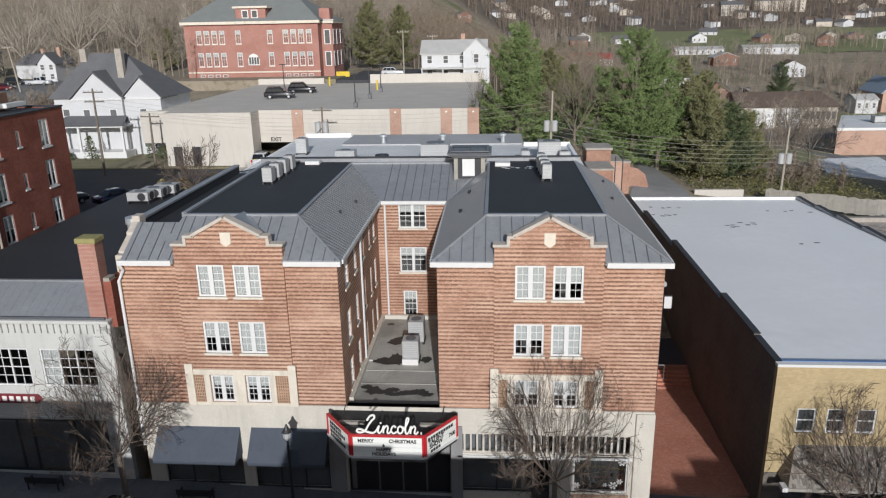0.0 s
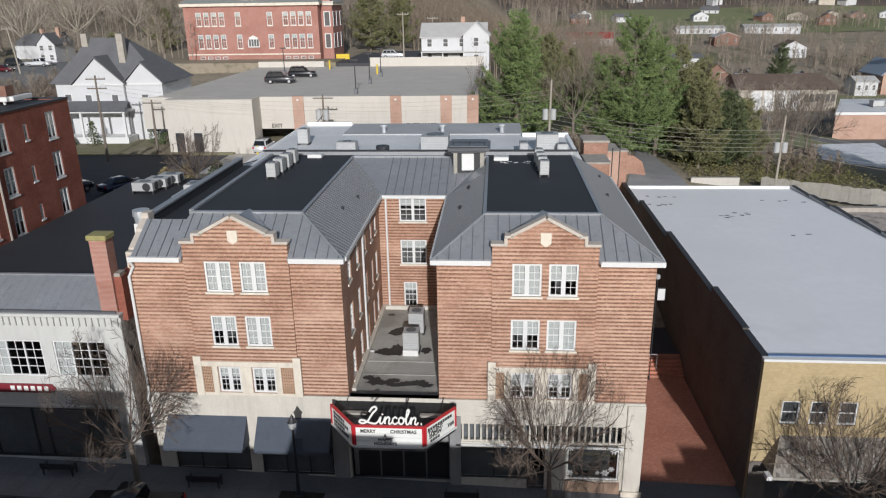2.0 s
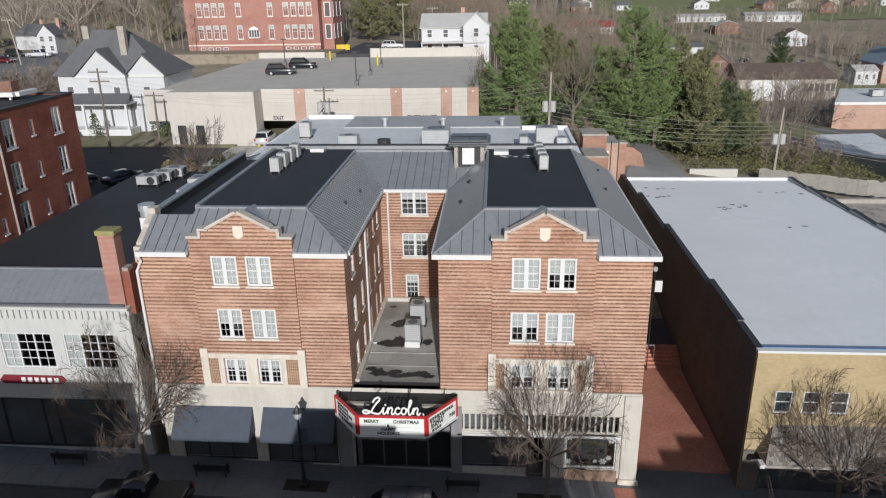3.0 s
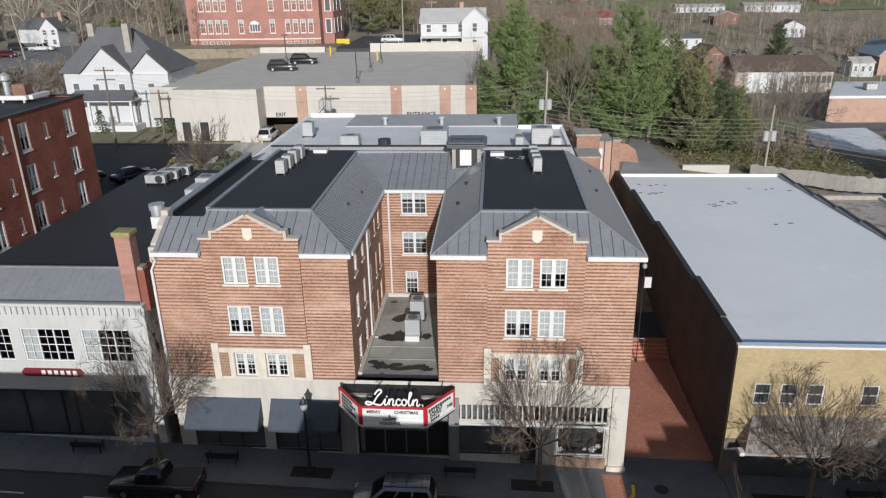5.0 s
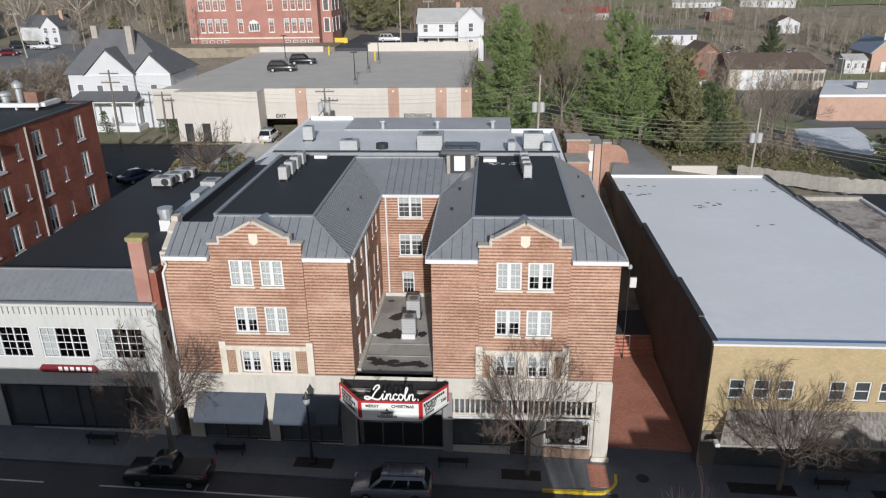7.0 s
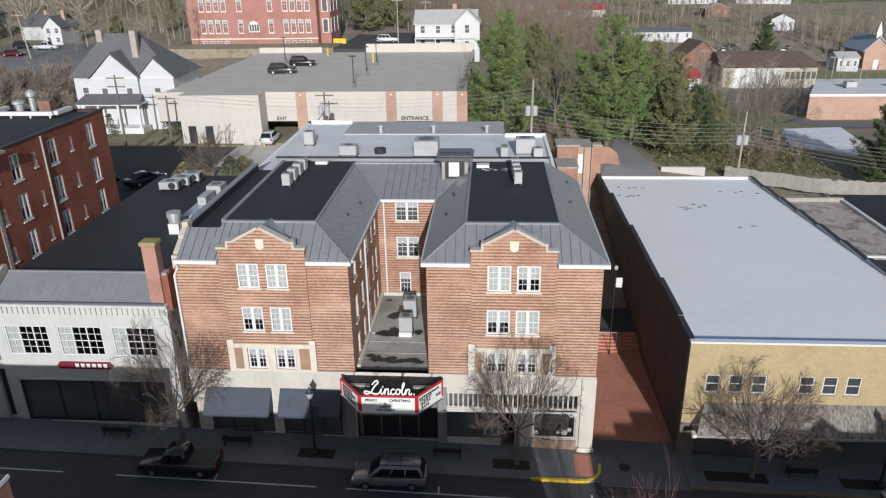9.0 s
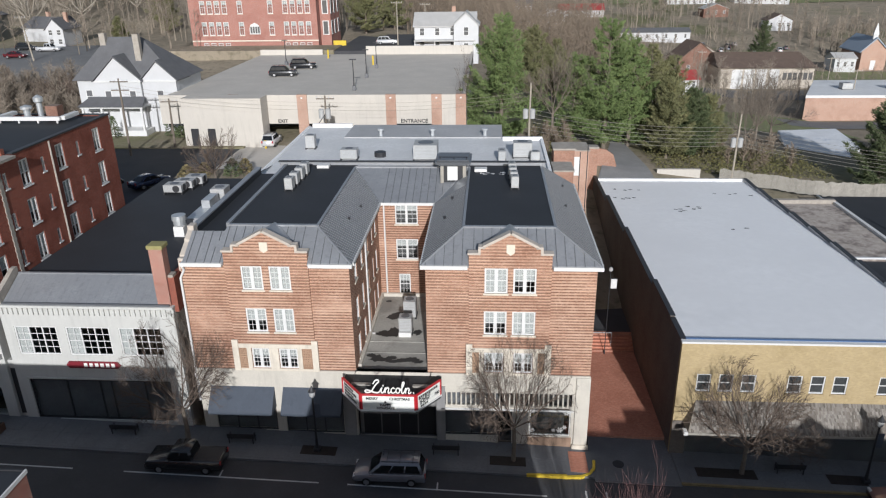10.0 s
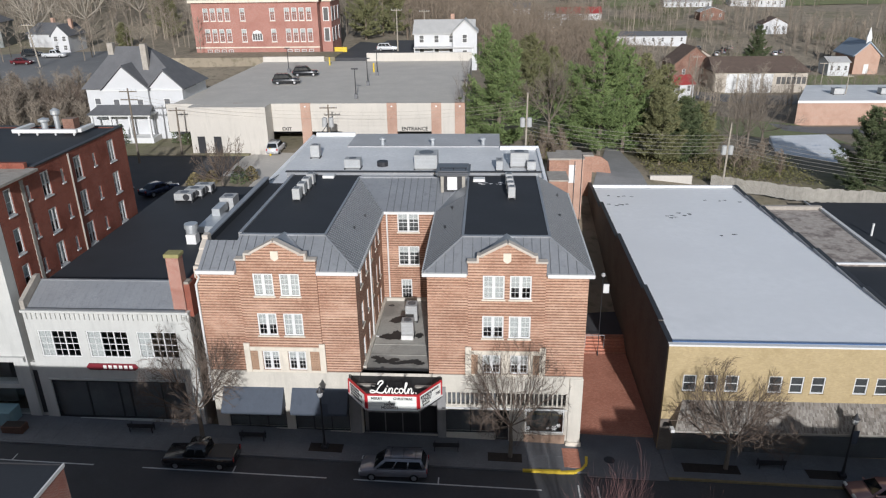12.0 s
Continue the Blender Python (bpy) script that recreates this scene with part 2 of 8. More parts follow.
def thing(name, at=(0, 0, 0), label="", category="", group="", kind="", turn=0.0):
    """An Empty at the base of a thing that parents its parts."""
    ob = new(name)
    ob.empty_display_size = 0.2
    m = Matrix.Translation(at) @ Matrix.Rotation(radians(turn), 4, "Z")
    ob.matrix_basis = m
    WORLD[ob.name] = m
    return tagged(ob, label, category, group, kind)


def mesh_of(name, bm, material):
    me = bpy.data.meshes.new(name)
    bm.to_mesh(me)
    bm.free()
    for m in (material if isinstance(material, (list, tuple)) else [material]):
        me.materials.append(m)
    return me


def part(name, bm, material, parent=None, label="", local=None, category="", kind="", group=""):
    """One mesh object. Without local the bmesh is in world coordinates; with it, in its own, placed at that pose of its parent."""
    base = WORLD[parent.name] if parent else Matrix()
    if local is None:
        bm.transform(base.inverted())
        local = Matrix()
    ob = new(name, mesh_of(name, bm, material))
    ob.parent = parent
    ob.matrix_basis = local
    WORLD[ob.name] = base @ local
    return tagged(ob, label, category, group, kind)


def shared(name, me, parent, local, label=""):
    """Another object on a mesh that exists already."""
    ob = new(name, me)
    ob.parent = parent
    ob.matrix_basis = local
    WORLD[ob.name] = (WORLD[parent.name] if parent else Matrix()) @ local
    return tagged(ob, label)


def quad(bm, a, b, c, d):
    return bm.faces.new([bm.verts.new(p) for p in (a, b, c, d)])


def box(bm, x0, x1, y0, y1, z0, z1, m=None):
    v = [bm.verts.new((x, y, z)) for z in (z0, z1) for y in (y0, y1) for x in (x0, x1)]
    for f in ((0, 2, 3, 1), (4, 5, 7, 6), (0, 1, 5, 4), (2, 6, 7, 3), (0, 4, 6, 2), (1, 3, 7, 5)):
        bm.faces.new([v[i] for i in f])
    if m is not None:
        bmesh.ops.transform(bm, matrix=m, verts=v)
    return v


def boxes(*args):
    bm = bmesh.new()
    for a in args:
        box(bm, *a)
    return bm


def soften(bm, width=0.02, segments=1):
    bmesh.ops.bevel(bm, geom=bm.edges[:], offset=width, segments=segments, affect="EDGES", clamp_overlap=True)
    return bm


def prism(bm, outline, depth, m=None):
    """An outline of (u, v) pairs, extruded from w = 0 to w = depth; u is x, v is z, w is y unless m says otherwise."""
    a = [bm.verts.new((u, 0, v)) for u, v in outline]
    b = [bm.verts.new((u, depth, v)) for u, v in outline]
    bm.faces.new(a)
    bm.faces.new(b[::-1])
    n = len(a)
    for i in range(n):
        bm.faces.new((a[i], b[i], b[(i + 1) % n], a[(i + 1) % n]))
    bmesh.ops.recalc_face_normals(bm, faces=bm.faces[:])
    if m is not None:
        bmesh.ops.transform(bm, matrix=m, verts=a + b)
    return bm


def tube(bm, points, radii, sides=6, cap=True):
    """A tapered tube along points."""
    rings = []
    for i, p in enumerate(points):
        p = Vector(p)
        d = (Vector(points[min(i + 1, len(points) - 1)]) - Vector(points[max(i - 1, 0)])).normalized()
        side = d.cross(Vector((0.31, 0.17, 0.93)))
        if side.length < 0.05:
            side = d.cross(Vector((1, 0, 0)))
        side.normalize()
        up = d.cross(side)
        r = radii[i] if isinstance(radii, (list, tuple)) else radii
        rings.append([bm.verts.new(p + (side * math.cos(a) + up * math.sin(a)) * r) for a in (2 * math.pi * k / sides for k in range(sides))])
    for r0, r1 in zip(rings, rings[1:]):
        for k in range(sides):
            bm.faces.new((r0[k], r0[(k + 1) % sides], r1[(k + 1) % sides], r1[k]))
    if cap and sides > 2:
        bm.faces.new(rings[0][::-1])
        bm.faces.new(rings[-1])
    return bm


def wall(bm, start, along, length, height, thick, holes=(), top=None):
    """An upright wall from start, along a unit direction; the outside is to the right of the way. Holes are (u0, u1, v0, v1) and go right through."""
    s, u = Vector(start), Vector((*along, 0))
    n = Vector((u.y, -u.x, 0))
    us = sorted({0.0, length, *[h[0] for h in holes], *[h[1] for h in holes]})
    vs = sorted({0.0, height, *[h[2] for h in holes], *[h[3] for h in holes]})
    us = [x for x in us if 0 <= x <= length]
    vs = [x for x in vs if 0 <= x <= height]

    def at(a, b, d):
        return s + u * a + Vector((0, 0, b)) - n * d

    def solid(i, j):
        if not (0 <= i < len(us) - 1 and 0 <= j < len(vs) - 1):
            return False
        a, b = (us[i] + us[i + 1]) / 2, (vs[j] + vs[j + 1]) / 2
        return not any(h[0] < a < h[1] and h[2] < b < h[3] for h in holes)

    for i in range(len(us) - 1):
        for j in range(len(vs) - 1):
            if not solid(i, j):
                continue
            a, b, c, d = us[i], us[i + 1], vs[j], vs[j + 1]
            quad(bm, at(a, c, 0), at(b, c, 0), at(b, d, 0), at(a, d, 0))
            quad(bm, at(a, c, thick), at(a, d, thick), at(b, d, thick), at(b, c, thick))
            if not solid(i - 1, j):
                quad(bm, at(a, c, 0), at(a, d, 0), at(a, d, thick), at(a, c, thick))
            if not solid(i + 1, j):
                quad(bm, at(b, c, 0), at(b, c, thick), at(b, d, thick), at(b, d, 0))
            if not solid(i, j - 1):
                quad(bm, at(a, c, 0), at(a, c, thick), at(b, c, thick), at(b, c, 0))
            if not solid(i, j + 1):
                quad(bm, at(a, d, 0), at(b, d, 0), at(b, d, thick), at(a, d, thick))
    return bm


def facing(origin, along):
    """The pose of a window or sign: x runs along the wall, y into it, z up."""
    u = Vector((*along, 0))
    inward = Vector((-u.y, u.x, 0))
    m = Matrix((u, inward, Vector((0, 0, 1)))).transposed().to_4x4()
    return Matrix.Translation(origin) @ m


def interp(x, xs, ys):
    return float(np.interp(x, xs, ys))


# ---- ground ----
YS = (34.5, 50, 62, 88, 105, 140, 190, 260, 340, 450, 520, 600, 700, 900, 1200)
PROFILES = (
    (-60, (1.9, 4.2, 6.6, 9.4, 10.0, 14.6, 16, 24, 34, 50, 60, 70, 84, 112, 150)),
    (-25, (1.0, 3.8, 6.2, 9.6, 11.0, 15.6, 17, 18, 22, 32, 38, 46, 60, 92, 140)),
    (6, (0.0, 0.0, 2.6, 8.0, 8.5, 9.0, 7, 5, 7, 13, 17, 24, 36, 70, 130)),
    (36, (-0.9, -0.4, 1.2, 4.6, 4.8, 2.0, 0, -1, 4, 9.5, 12.5, 18, 30, 62, 125)),
    (75, (-2.2, -1.6, 0, 2.4, 2.0, -1.0, -4.2, -3.5, 3.5, 9, 12, 18, 30, 62, 122)),
)


def ground_z(x, y):
    """The height of the land: the street falls gently to the east, a hill stands to the north-west, a valley lies to the north-east."""
    if y <= 34.5:
        return interp(x, (-400, 7, 400), (13.8, 0.0, -13.4))
    return interp(x, [p[0] for p in PROFILES], [interp(y, YS, p[1]) for p in PROFILES])


def grid_sheet(xs, ys, z, material, name, label, kind="structure"):
    bm = bmesh.new()
    vs = [[bm.verts.new((x, y, z(x, y))) for x in xs] for y in ys]
    for j in range(len(ys) - 1):
        for i in range(len(xs) - 1):
            bm.faces.new((vs[j][i], vs[j][i + 1], vs[j + 1][i + 1], vs[j + 1][i]))
    for f in bm.faces:
        f.smooth = True
    return part(name, bm, material, None, label, kind=kind, category="ground")


def spread(stops, steps):
    out = []
    for (a, b), k in zip(zip(stops, stops[1:]), steps):
        out += [a + (b - a) * i / k for i in range(k)]
    return out + [stops[-1]]


gx = spread([-1400, -400, -150, 150, 400, 1600], [8, 12, 60, 14, 9])
gy = spread([-300, 34.4, 34.6, 110, 300, 800, 2600], [10, 1, 30, 40, 40, 10])


def land(x, y):
    z = ground_z(x, y)
    if y > 60:
        z += 1.6 * min(1, (y - 60) / 200) * noise.noise((x * 0.02, y * 0.02, 0.3))
    if y > 1200:
        z = ground_z(x, 1200) + (y - 1200) * 0.02
    return z - (0.4 if y < 34.5 else 0.7 if y < 54 else 0.02)


grid_sheet(gx, gy, land, M_GROUND, "ground", "winter grass and brown leaf-covered earth of the town")

# ---- street ----
SLOPE = -0.034


def street_z(x):
    return SLOPE * (x - 7)


def strip(bm, x0, x1, y0, y1, dz, thick=0.0, n=1):
    """A slab that follows the street's fall."""
    for k in range(n):
        a, b = x0 + (x1 - x0) * k / n, x0 + (x1 - x0) * (k + 1) / n
        v = box(bm, a, b, y0, y1, -thick, 0)
        for p in v:
            p.co.z += street_z(p.co.x) + dz
    return bm


KERB_N, KERB_S = 31.2, 18.0
part("road", strip(bmesh.new(), -140, 140, KERB_S, KERB_N, -0.15, 0.2), M_ASPHALT, None, "dark asphalt street with parking lanes", kind="structure", category="road")
bm = bmesh.new()
strip(bm, -140, 4.2, KERB_N - 0.16, KERB_N, 0.0, 0.3)
strip(bm, 33.0, 140, KERB_N - 0.16, KERB_N, 0.0, 0.3)
strip(bm, -140, 140, KERB_S, KERB_S + 0.16, 0.0, 0.3)
part("kerb", bm, M_CONCRETE, None, "grey concrete kerb along the street", kind="structure", category="kerb")
# painted kerb that bends into the alley
bm = bmesh.new()
pts = [(4.2, KERB_N), (7.0, KERB_N), (8.0, KERB_N + 0.08), (8.6, KERB_N + 0.4), (8.95, KERB_N + 1.0), (9.05, KERB_N + 1.8)]
for (xa, ya), (xb, yb) in zip(pts, pts[1:]):
    d = Vector((xb - xa, yb - ya, 0))
    box(bm, 0, d.length + 0.03, -0.2, 0, -0.3, 0.02, Matrix.Translation((xa, ya, street_z(xa))) @ Matrix.Rotation(math.atan2(d.y, d.x), 4, "Z"))
part("kerb_yellow", bm, M_KERB_YELLOW, None, "yellow painted kerb at the alley corner", kind="structure", category="kerb")

part("kerb_tan", strip(bmesh.new(), 15.0, 33.0, KERB_N - 0.16, KERB_N, 0.01, 0.3), plain("worn_yellow_kerb", (0.26, 0.20, 0.10), 0.85, 0.3, 2.0), None, "kerb with worn yellow paint before the shops", kind="structure", category="kerb")
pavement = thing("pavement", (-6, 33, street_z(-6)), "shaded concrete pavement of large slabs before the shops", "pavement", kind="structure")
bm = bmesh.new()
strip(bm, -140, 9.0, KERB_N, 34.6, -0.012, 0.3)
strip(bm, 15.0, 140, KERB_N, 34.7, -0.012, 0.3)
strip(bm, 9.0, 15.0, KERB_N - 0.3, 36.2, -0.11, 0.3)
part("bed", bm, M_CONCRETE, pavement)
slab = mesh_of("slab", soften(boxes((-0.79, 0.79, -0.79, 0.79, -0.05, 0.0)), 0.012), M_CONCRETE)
tilt = Matrix.Rotation(math.atan(-SLOPE), 4, "Y")
for i in range(66):
    for j in range(2):
        x, y = -49 + i * 1.6, KERB_N + 0.85 + j * 1.6
        if 8.2 < x < 15.8 or (3.4 < x < 9 and j == 0 and x > 7.0):
            continue
        shared("slab", slab, pavement, WORLD[pavement.name].inverted() @ Matrix.Translation((x, y, street_z(x) + 0.006)) @ tilt)
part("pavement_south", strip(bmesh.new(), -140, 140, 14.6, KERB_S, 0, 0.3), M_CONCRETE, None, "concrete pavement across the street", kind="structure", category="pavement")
part("paver_corner", strip(bmesh.new(), 7.35, 8.62, KERB_N + 0.45, 33.9, 0.012, 0.05), M_PAVER, None, "red brick paver panel at the corner", kind="structure", category="paving")

lines = thing("road_marking", (-8, 29.2, street_z(-8) - 0.15), "worn white parking lines on the asphalt", "road marking", kind="structure")
for x0, x1 in ((-40, -27.7), (-24.0, -10.2), (-8.2, 5.5), (18.5, 33), (36, 48)):
    part("line", strip(bmesh.new(), x0, x1, 29.1, 29.22, -0.146, 0.002), M_LINE, lines)
for x in (-34, -17.2, -2.0, 25.5):
    part("line", strip(bmesh.new(), x - 0.05, x + 0.05, 29.22, 29.9, -0.146, 0.002), M_LINE, lines)
for x in (8.2, 9.6):
    part("line", strip(bmesh.new(), x - 0.06, x + 0.06, 26.4, 29.9, -0.146, 0.002), M_LINE, lines)

# tree pits and the drain cover
for x, w in ((-10.9, 1.3), (2.9, 1.3), (18.4, 2.1), (26.8, 1.3)):
    bm = strip(bmesh.new(), x - w, x + w, 31.9, 32.9, 0.02, 0.04)
    part("planting_bed", bm, M_HEDGE, None, "dark low planting bed in the pavement", category="planting bed", kind="structure")


def bench(at, turn=0.0):
    """A park bench: slatted seat and back on iron ends; its sitter looks towards the shops."""
    ob = thing("bench", at, "dark slatted street bench on the pavement", "bench", "street benches", turn=turn)
    for k in range(4):
        part("seat_slat", boxes((-1.0, 1.0, -0.2 + k * 0.115, -0.1 + k * 0.115, 0.43, 0.47)), M_DARK, ob, "", Matrix())
    for k in range(3):
        part("back_slat", boxes((-1.0, 1.0, -0.27 - k * 0.02, -0.235 - k * 0.02, 0.53 + k * 0.13, 0.63 + k * 0.13)), M_DARK, ob, "", Matrix())
    for x in (-0.9, 0.9):
        part("end_frame", boxes((x - 0.03, x + 0.03, -0.26, -0.2, 0, 0.5), (x - 0.03, x + 0.03, 0.2, 0.26, 0, 0.66), (x - 0.03, x + 0.03, -0.2, 0.2, 0.37, 0.43), (x - 0.03, x + 0.03, -0.32, 0.26, 0.66, 0.7)), M_DARK, ob, "", Matrix())
    return ob


for x, y in ((-25.8, 33.2), (-16.75, 32.9), (-1.6, 32.9), (22.95, 32.9)):
    bench((x, y, street_z(x) + 0.006))
bm = bmesh.new()
tube(bm, [(10.9, 32.9, street_z(10.9) - 0.12), (10.9, 32.9, street_z(10.9) - 0.085)], 0.42, 16)
part("manhole_cover", bm, M_DARK, None, "round dark iron cover in the alley mouth", category="manhole cover")

# alley between the theatre and the yellow building
part("alley", boxes((8.8, 14.85, 36.0, 48.6, -0.4, -0.09)), M_PAVER, None, "red brick paved alley between two buildings", kind="structure", category="alley")
steps = thing("alley_steps", (11.5, 49, -0.1), "brick steps and low wall at the alley's end", "steps", kind="structure")
for k in range(6):
    part("step", boxes((8.8, 14.85, 48.6 + k * 0.34, 48.6 + (k + 1) * 0.34, -0.4, 0.08 + k * 0.17)), M_PAVER, steps)
# Landing in a darker material than the brick steps.
part("landing", boxes((8.8, 14.85, 50.65, 56.7, -0.4, 0.93)), M_ASPHALT, steps, "dark landing above the alley steps")
bm = bmesh.new()
for x in (9.2, 11.0, 12.8):
    tube(bm, [(x, 49.2, 0.1), (x, 49.2, 1.6)], 0.025)
tube(bm, [(9.2, 49.2, 1.6), (12.8, 49.2, 1.6)], 0.03)
part("railing", bm, M_GALV, steps, "pale metal handrail")


# ---- windows ----
def sash_window(parent, origin, along, w, h, units=2, cols=2, rows=2, blind=0.5, sill=True, frame=0.09, trim=M_WHITE, sill_material=None, mullion=None, bar=0.014, blind_material=None):
    """A window in its opening: units of two sashes side by side, muntins, panes, blinds, a sill. Origin: lower left corner on the wall's face."""
    m = WORLD[parent.name].inverted() @ facing(origin, along)
    bm = bmesh.new()
    d0, d1 = 0.05, 0.13
    mid = mullion or frame
    uw = (w - 2 * frame - mid * (units - 1)) / units
    wall(bm, (0, d0, 0), (1, 0), w, h, d1 - d0, [(frame + k * (uw + mid), frame + k * (uw + mid) + uw, frame, h - frame) for k in range(units)])
    bmesh.ops.remove_doubles(bm, verts=bm.verts[:], dist=1e-5)
    ob = part("window", bm, trim, parent, "", m)
    for k in range(units):
        x0 = frame + k * (uw + mid)
        bars = bmesh.new()
        box(bars, x0, x0 + uw, d0 + 0.03, d1 - 0.01, h / 2 - 0.03, h / 2 + 0.03)
        for c in range(1, cols):
            xc = x0 + uw * c / cols
            box(bars, xc - bar, xc + bar, d0 + 0.04, d1 - 0.02, frame, h - frame)
        for half in (0, 1):
            for r in range(1, rows):
                z = frame + (h / 2 - frame) * (half + r / rows)
                box(bars, x0, x0 + uw, d0 + 0.042, d1 - 0.022, z - bar, z + bar)
        part("sash", bars, trim, ob, "", Matrix())
        pane = bmesh.new()
        box(pane, x0, x0 + uw, d0 + 0.055, d0 + 0.06, frame, h - frame)
        p = part("pane", pane, M_GLASS, ob, "", Matrix())
        p.visible_shadow = False
        drop = blind if not callable(blind) else blind(k)
        if drop > 0:
            b = bmesh.new()
            box(b, x0, x0 + uw, d1 + 0.03, d1 + 0.04, frame + (h - 2 * frame) * (1 - drop), h - frame)
            part("blind", b, blind_material or M_BLIND, ob, "", Matrix())
    if sill:
        s = bmesh.new()
        box(s, -0.08, w + 0.08, -0.07, 0.12, -0.13, 0)
        part("sill", soften(s, 0.012), sill_material or M_TRIM, ob, "", Matrix())
    return ob


def seams(parent, a, b, c, d, pitch, rise=0.045, width=0.035, material=None):
    """Standing seams on the slope a b (eave) c d (ridge, c above b): each runs up the slope."""
    a, b, c, d = map(Vector, (a, b, c, d))
    e = (b - a).normalized()
    length = (b - a).length
    up = (d - a) - e * (d - a).dot(e)
    n = e.cross(up).normalized()
    run = up.length
    up.normalize()
    left, right = (d - a).dot(e), (c - a).dot(e)
    k = pitch / 2
    while k < max(length, right):
        t0, t1 = 0.0, run
        if left > 0 and k < left:
            t1 = run * k / left
        if left < 0 and k < 0:
            t0 = run * k / left
        if right < length and k > right:
            t1 = run * (length - k) / (length - right)
        if right > length and k > length:
            t0 = run * (k - length) / (right - length)
        if t1 - t0 > 0.15:
            bm = bmesh.new()
            p = a + e * k
            w = [p - e * width / 2, p + e * width / 2, p + e * width / 2 + n * rise, p - e * width / 2 + n * rise]
            w0 = [bm.verts.new(q + up * t0) for q in w]
            w1 = [bm.verts.new(q + up * t1) for q in w]
            for i in range(4):
                bm.faces.new((w0[i], w0[(i + 1) % 4], w1[(i + 1) % 4], w1[i]))
            bm.faces.new(w0[::-1])
            bm.faces.new(w1)
            part("seam", bm, material or M_SEAM, parent)
        k += pitch


# ---- the theatre ----
XL, XR, YF, YB, ZE, ZT = -20.1, 8.7, 34.5, 51.2, 14.66, 16.38
CL, CR, YC, ZC = -8.2, -2.95, 47.8, 5.8
theatre = thing("theatre", ((XL + XR) / 2, YF, 0), "three-storey brown brick theatre with two gabled wings over a cream shopfront", "building")
Z0 = 6.1


def rel(x0, x1, z0, z1, base):
    return (x0 - base, x1 - base, z0 - Z0, z1 - Z0)


WIN_L = [(-15.78, -14.28, 12.6, 14.4), (-13.80, -12.32, 12.6, 14.4), (-15.80, -14.32, 9.28, 11.15), (-13.82, -12.34, 9.28, 11.15), (-15.72, -14.42, 6.28, 7.92), (-13.72, -12.36, 6.28, 7.92)]
WIN_R = [(1.11, 2.68, 12.58, 14.45), (3.06, 4.62, 12.58, 14.45), (1.08, 2.66, 9.36, 11.2), (3.04, 4.64, 9.36, 11.2), (1.12, 2.48, 6.28, 7.92), (3.2, 4.56, 6.28, 7.92)]


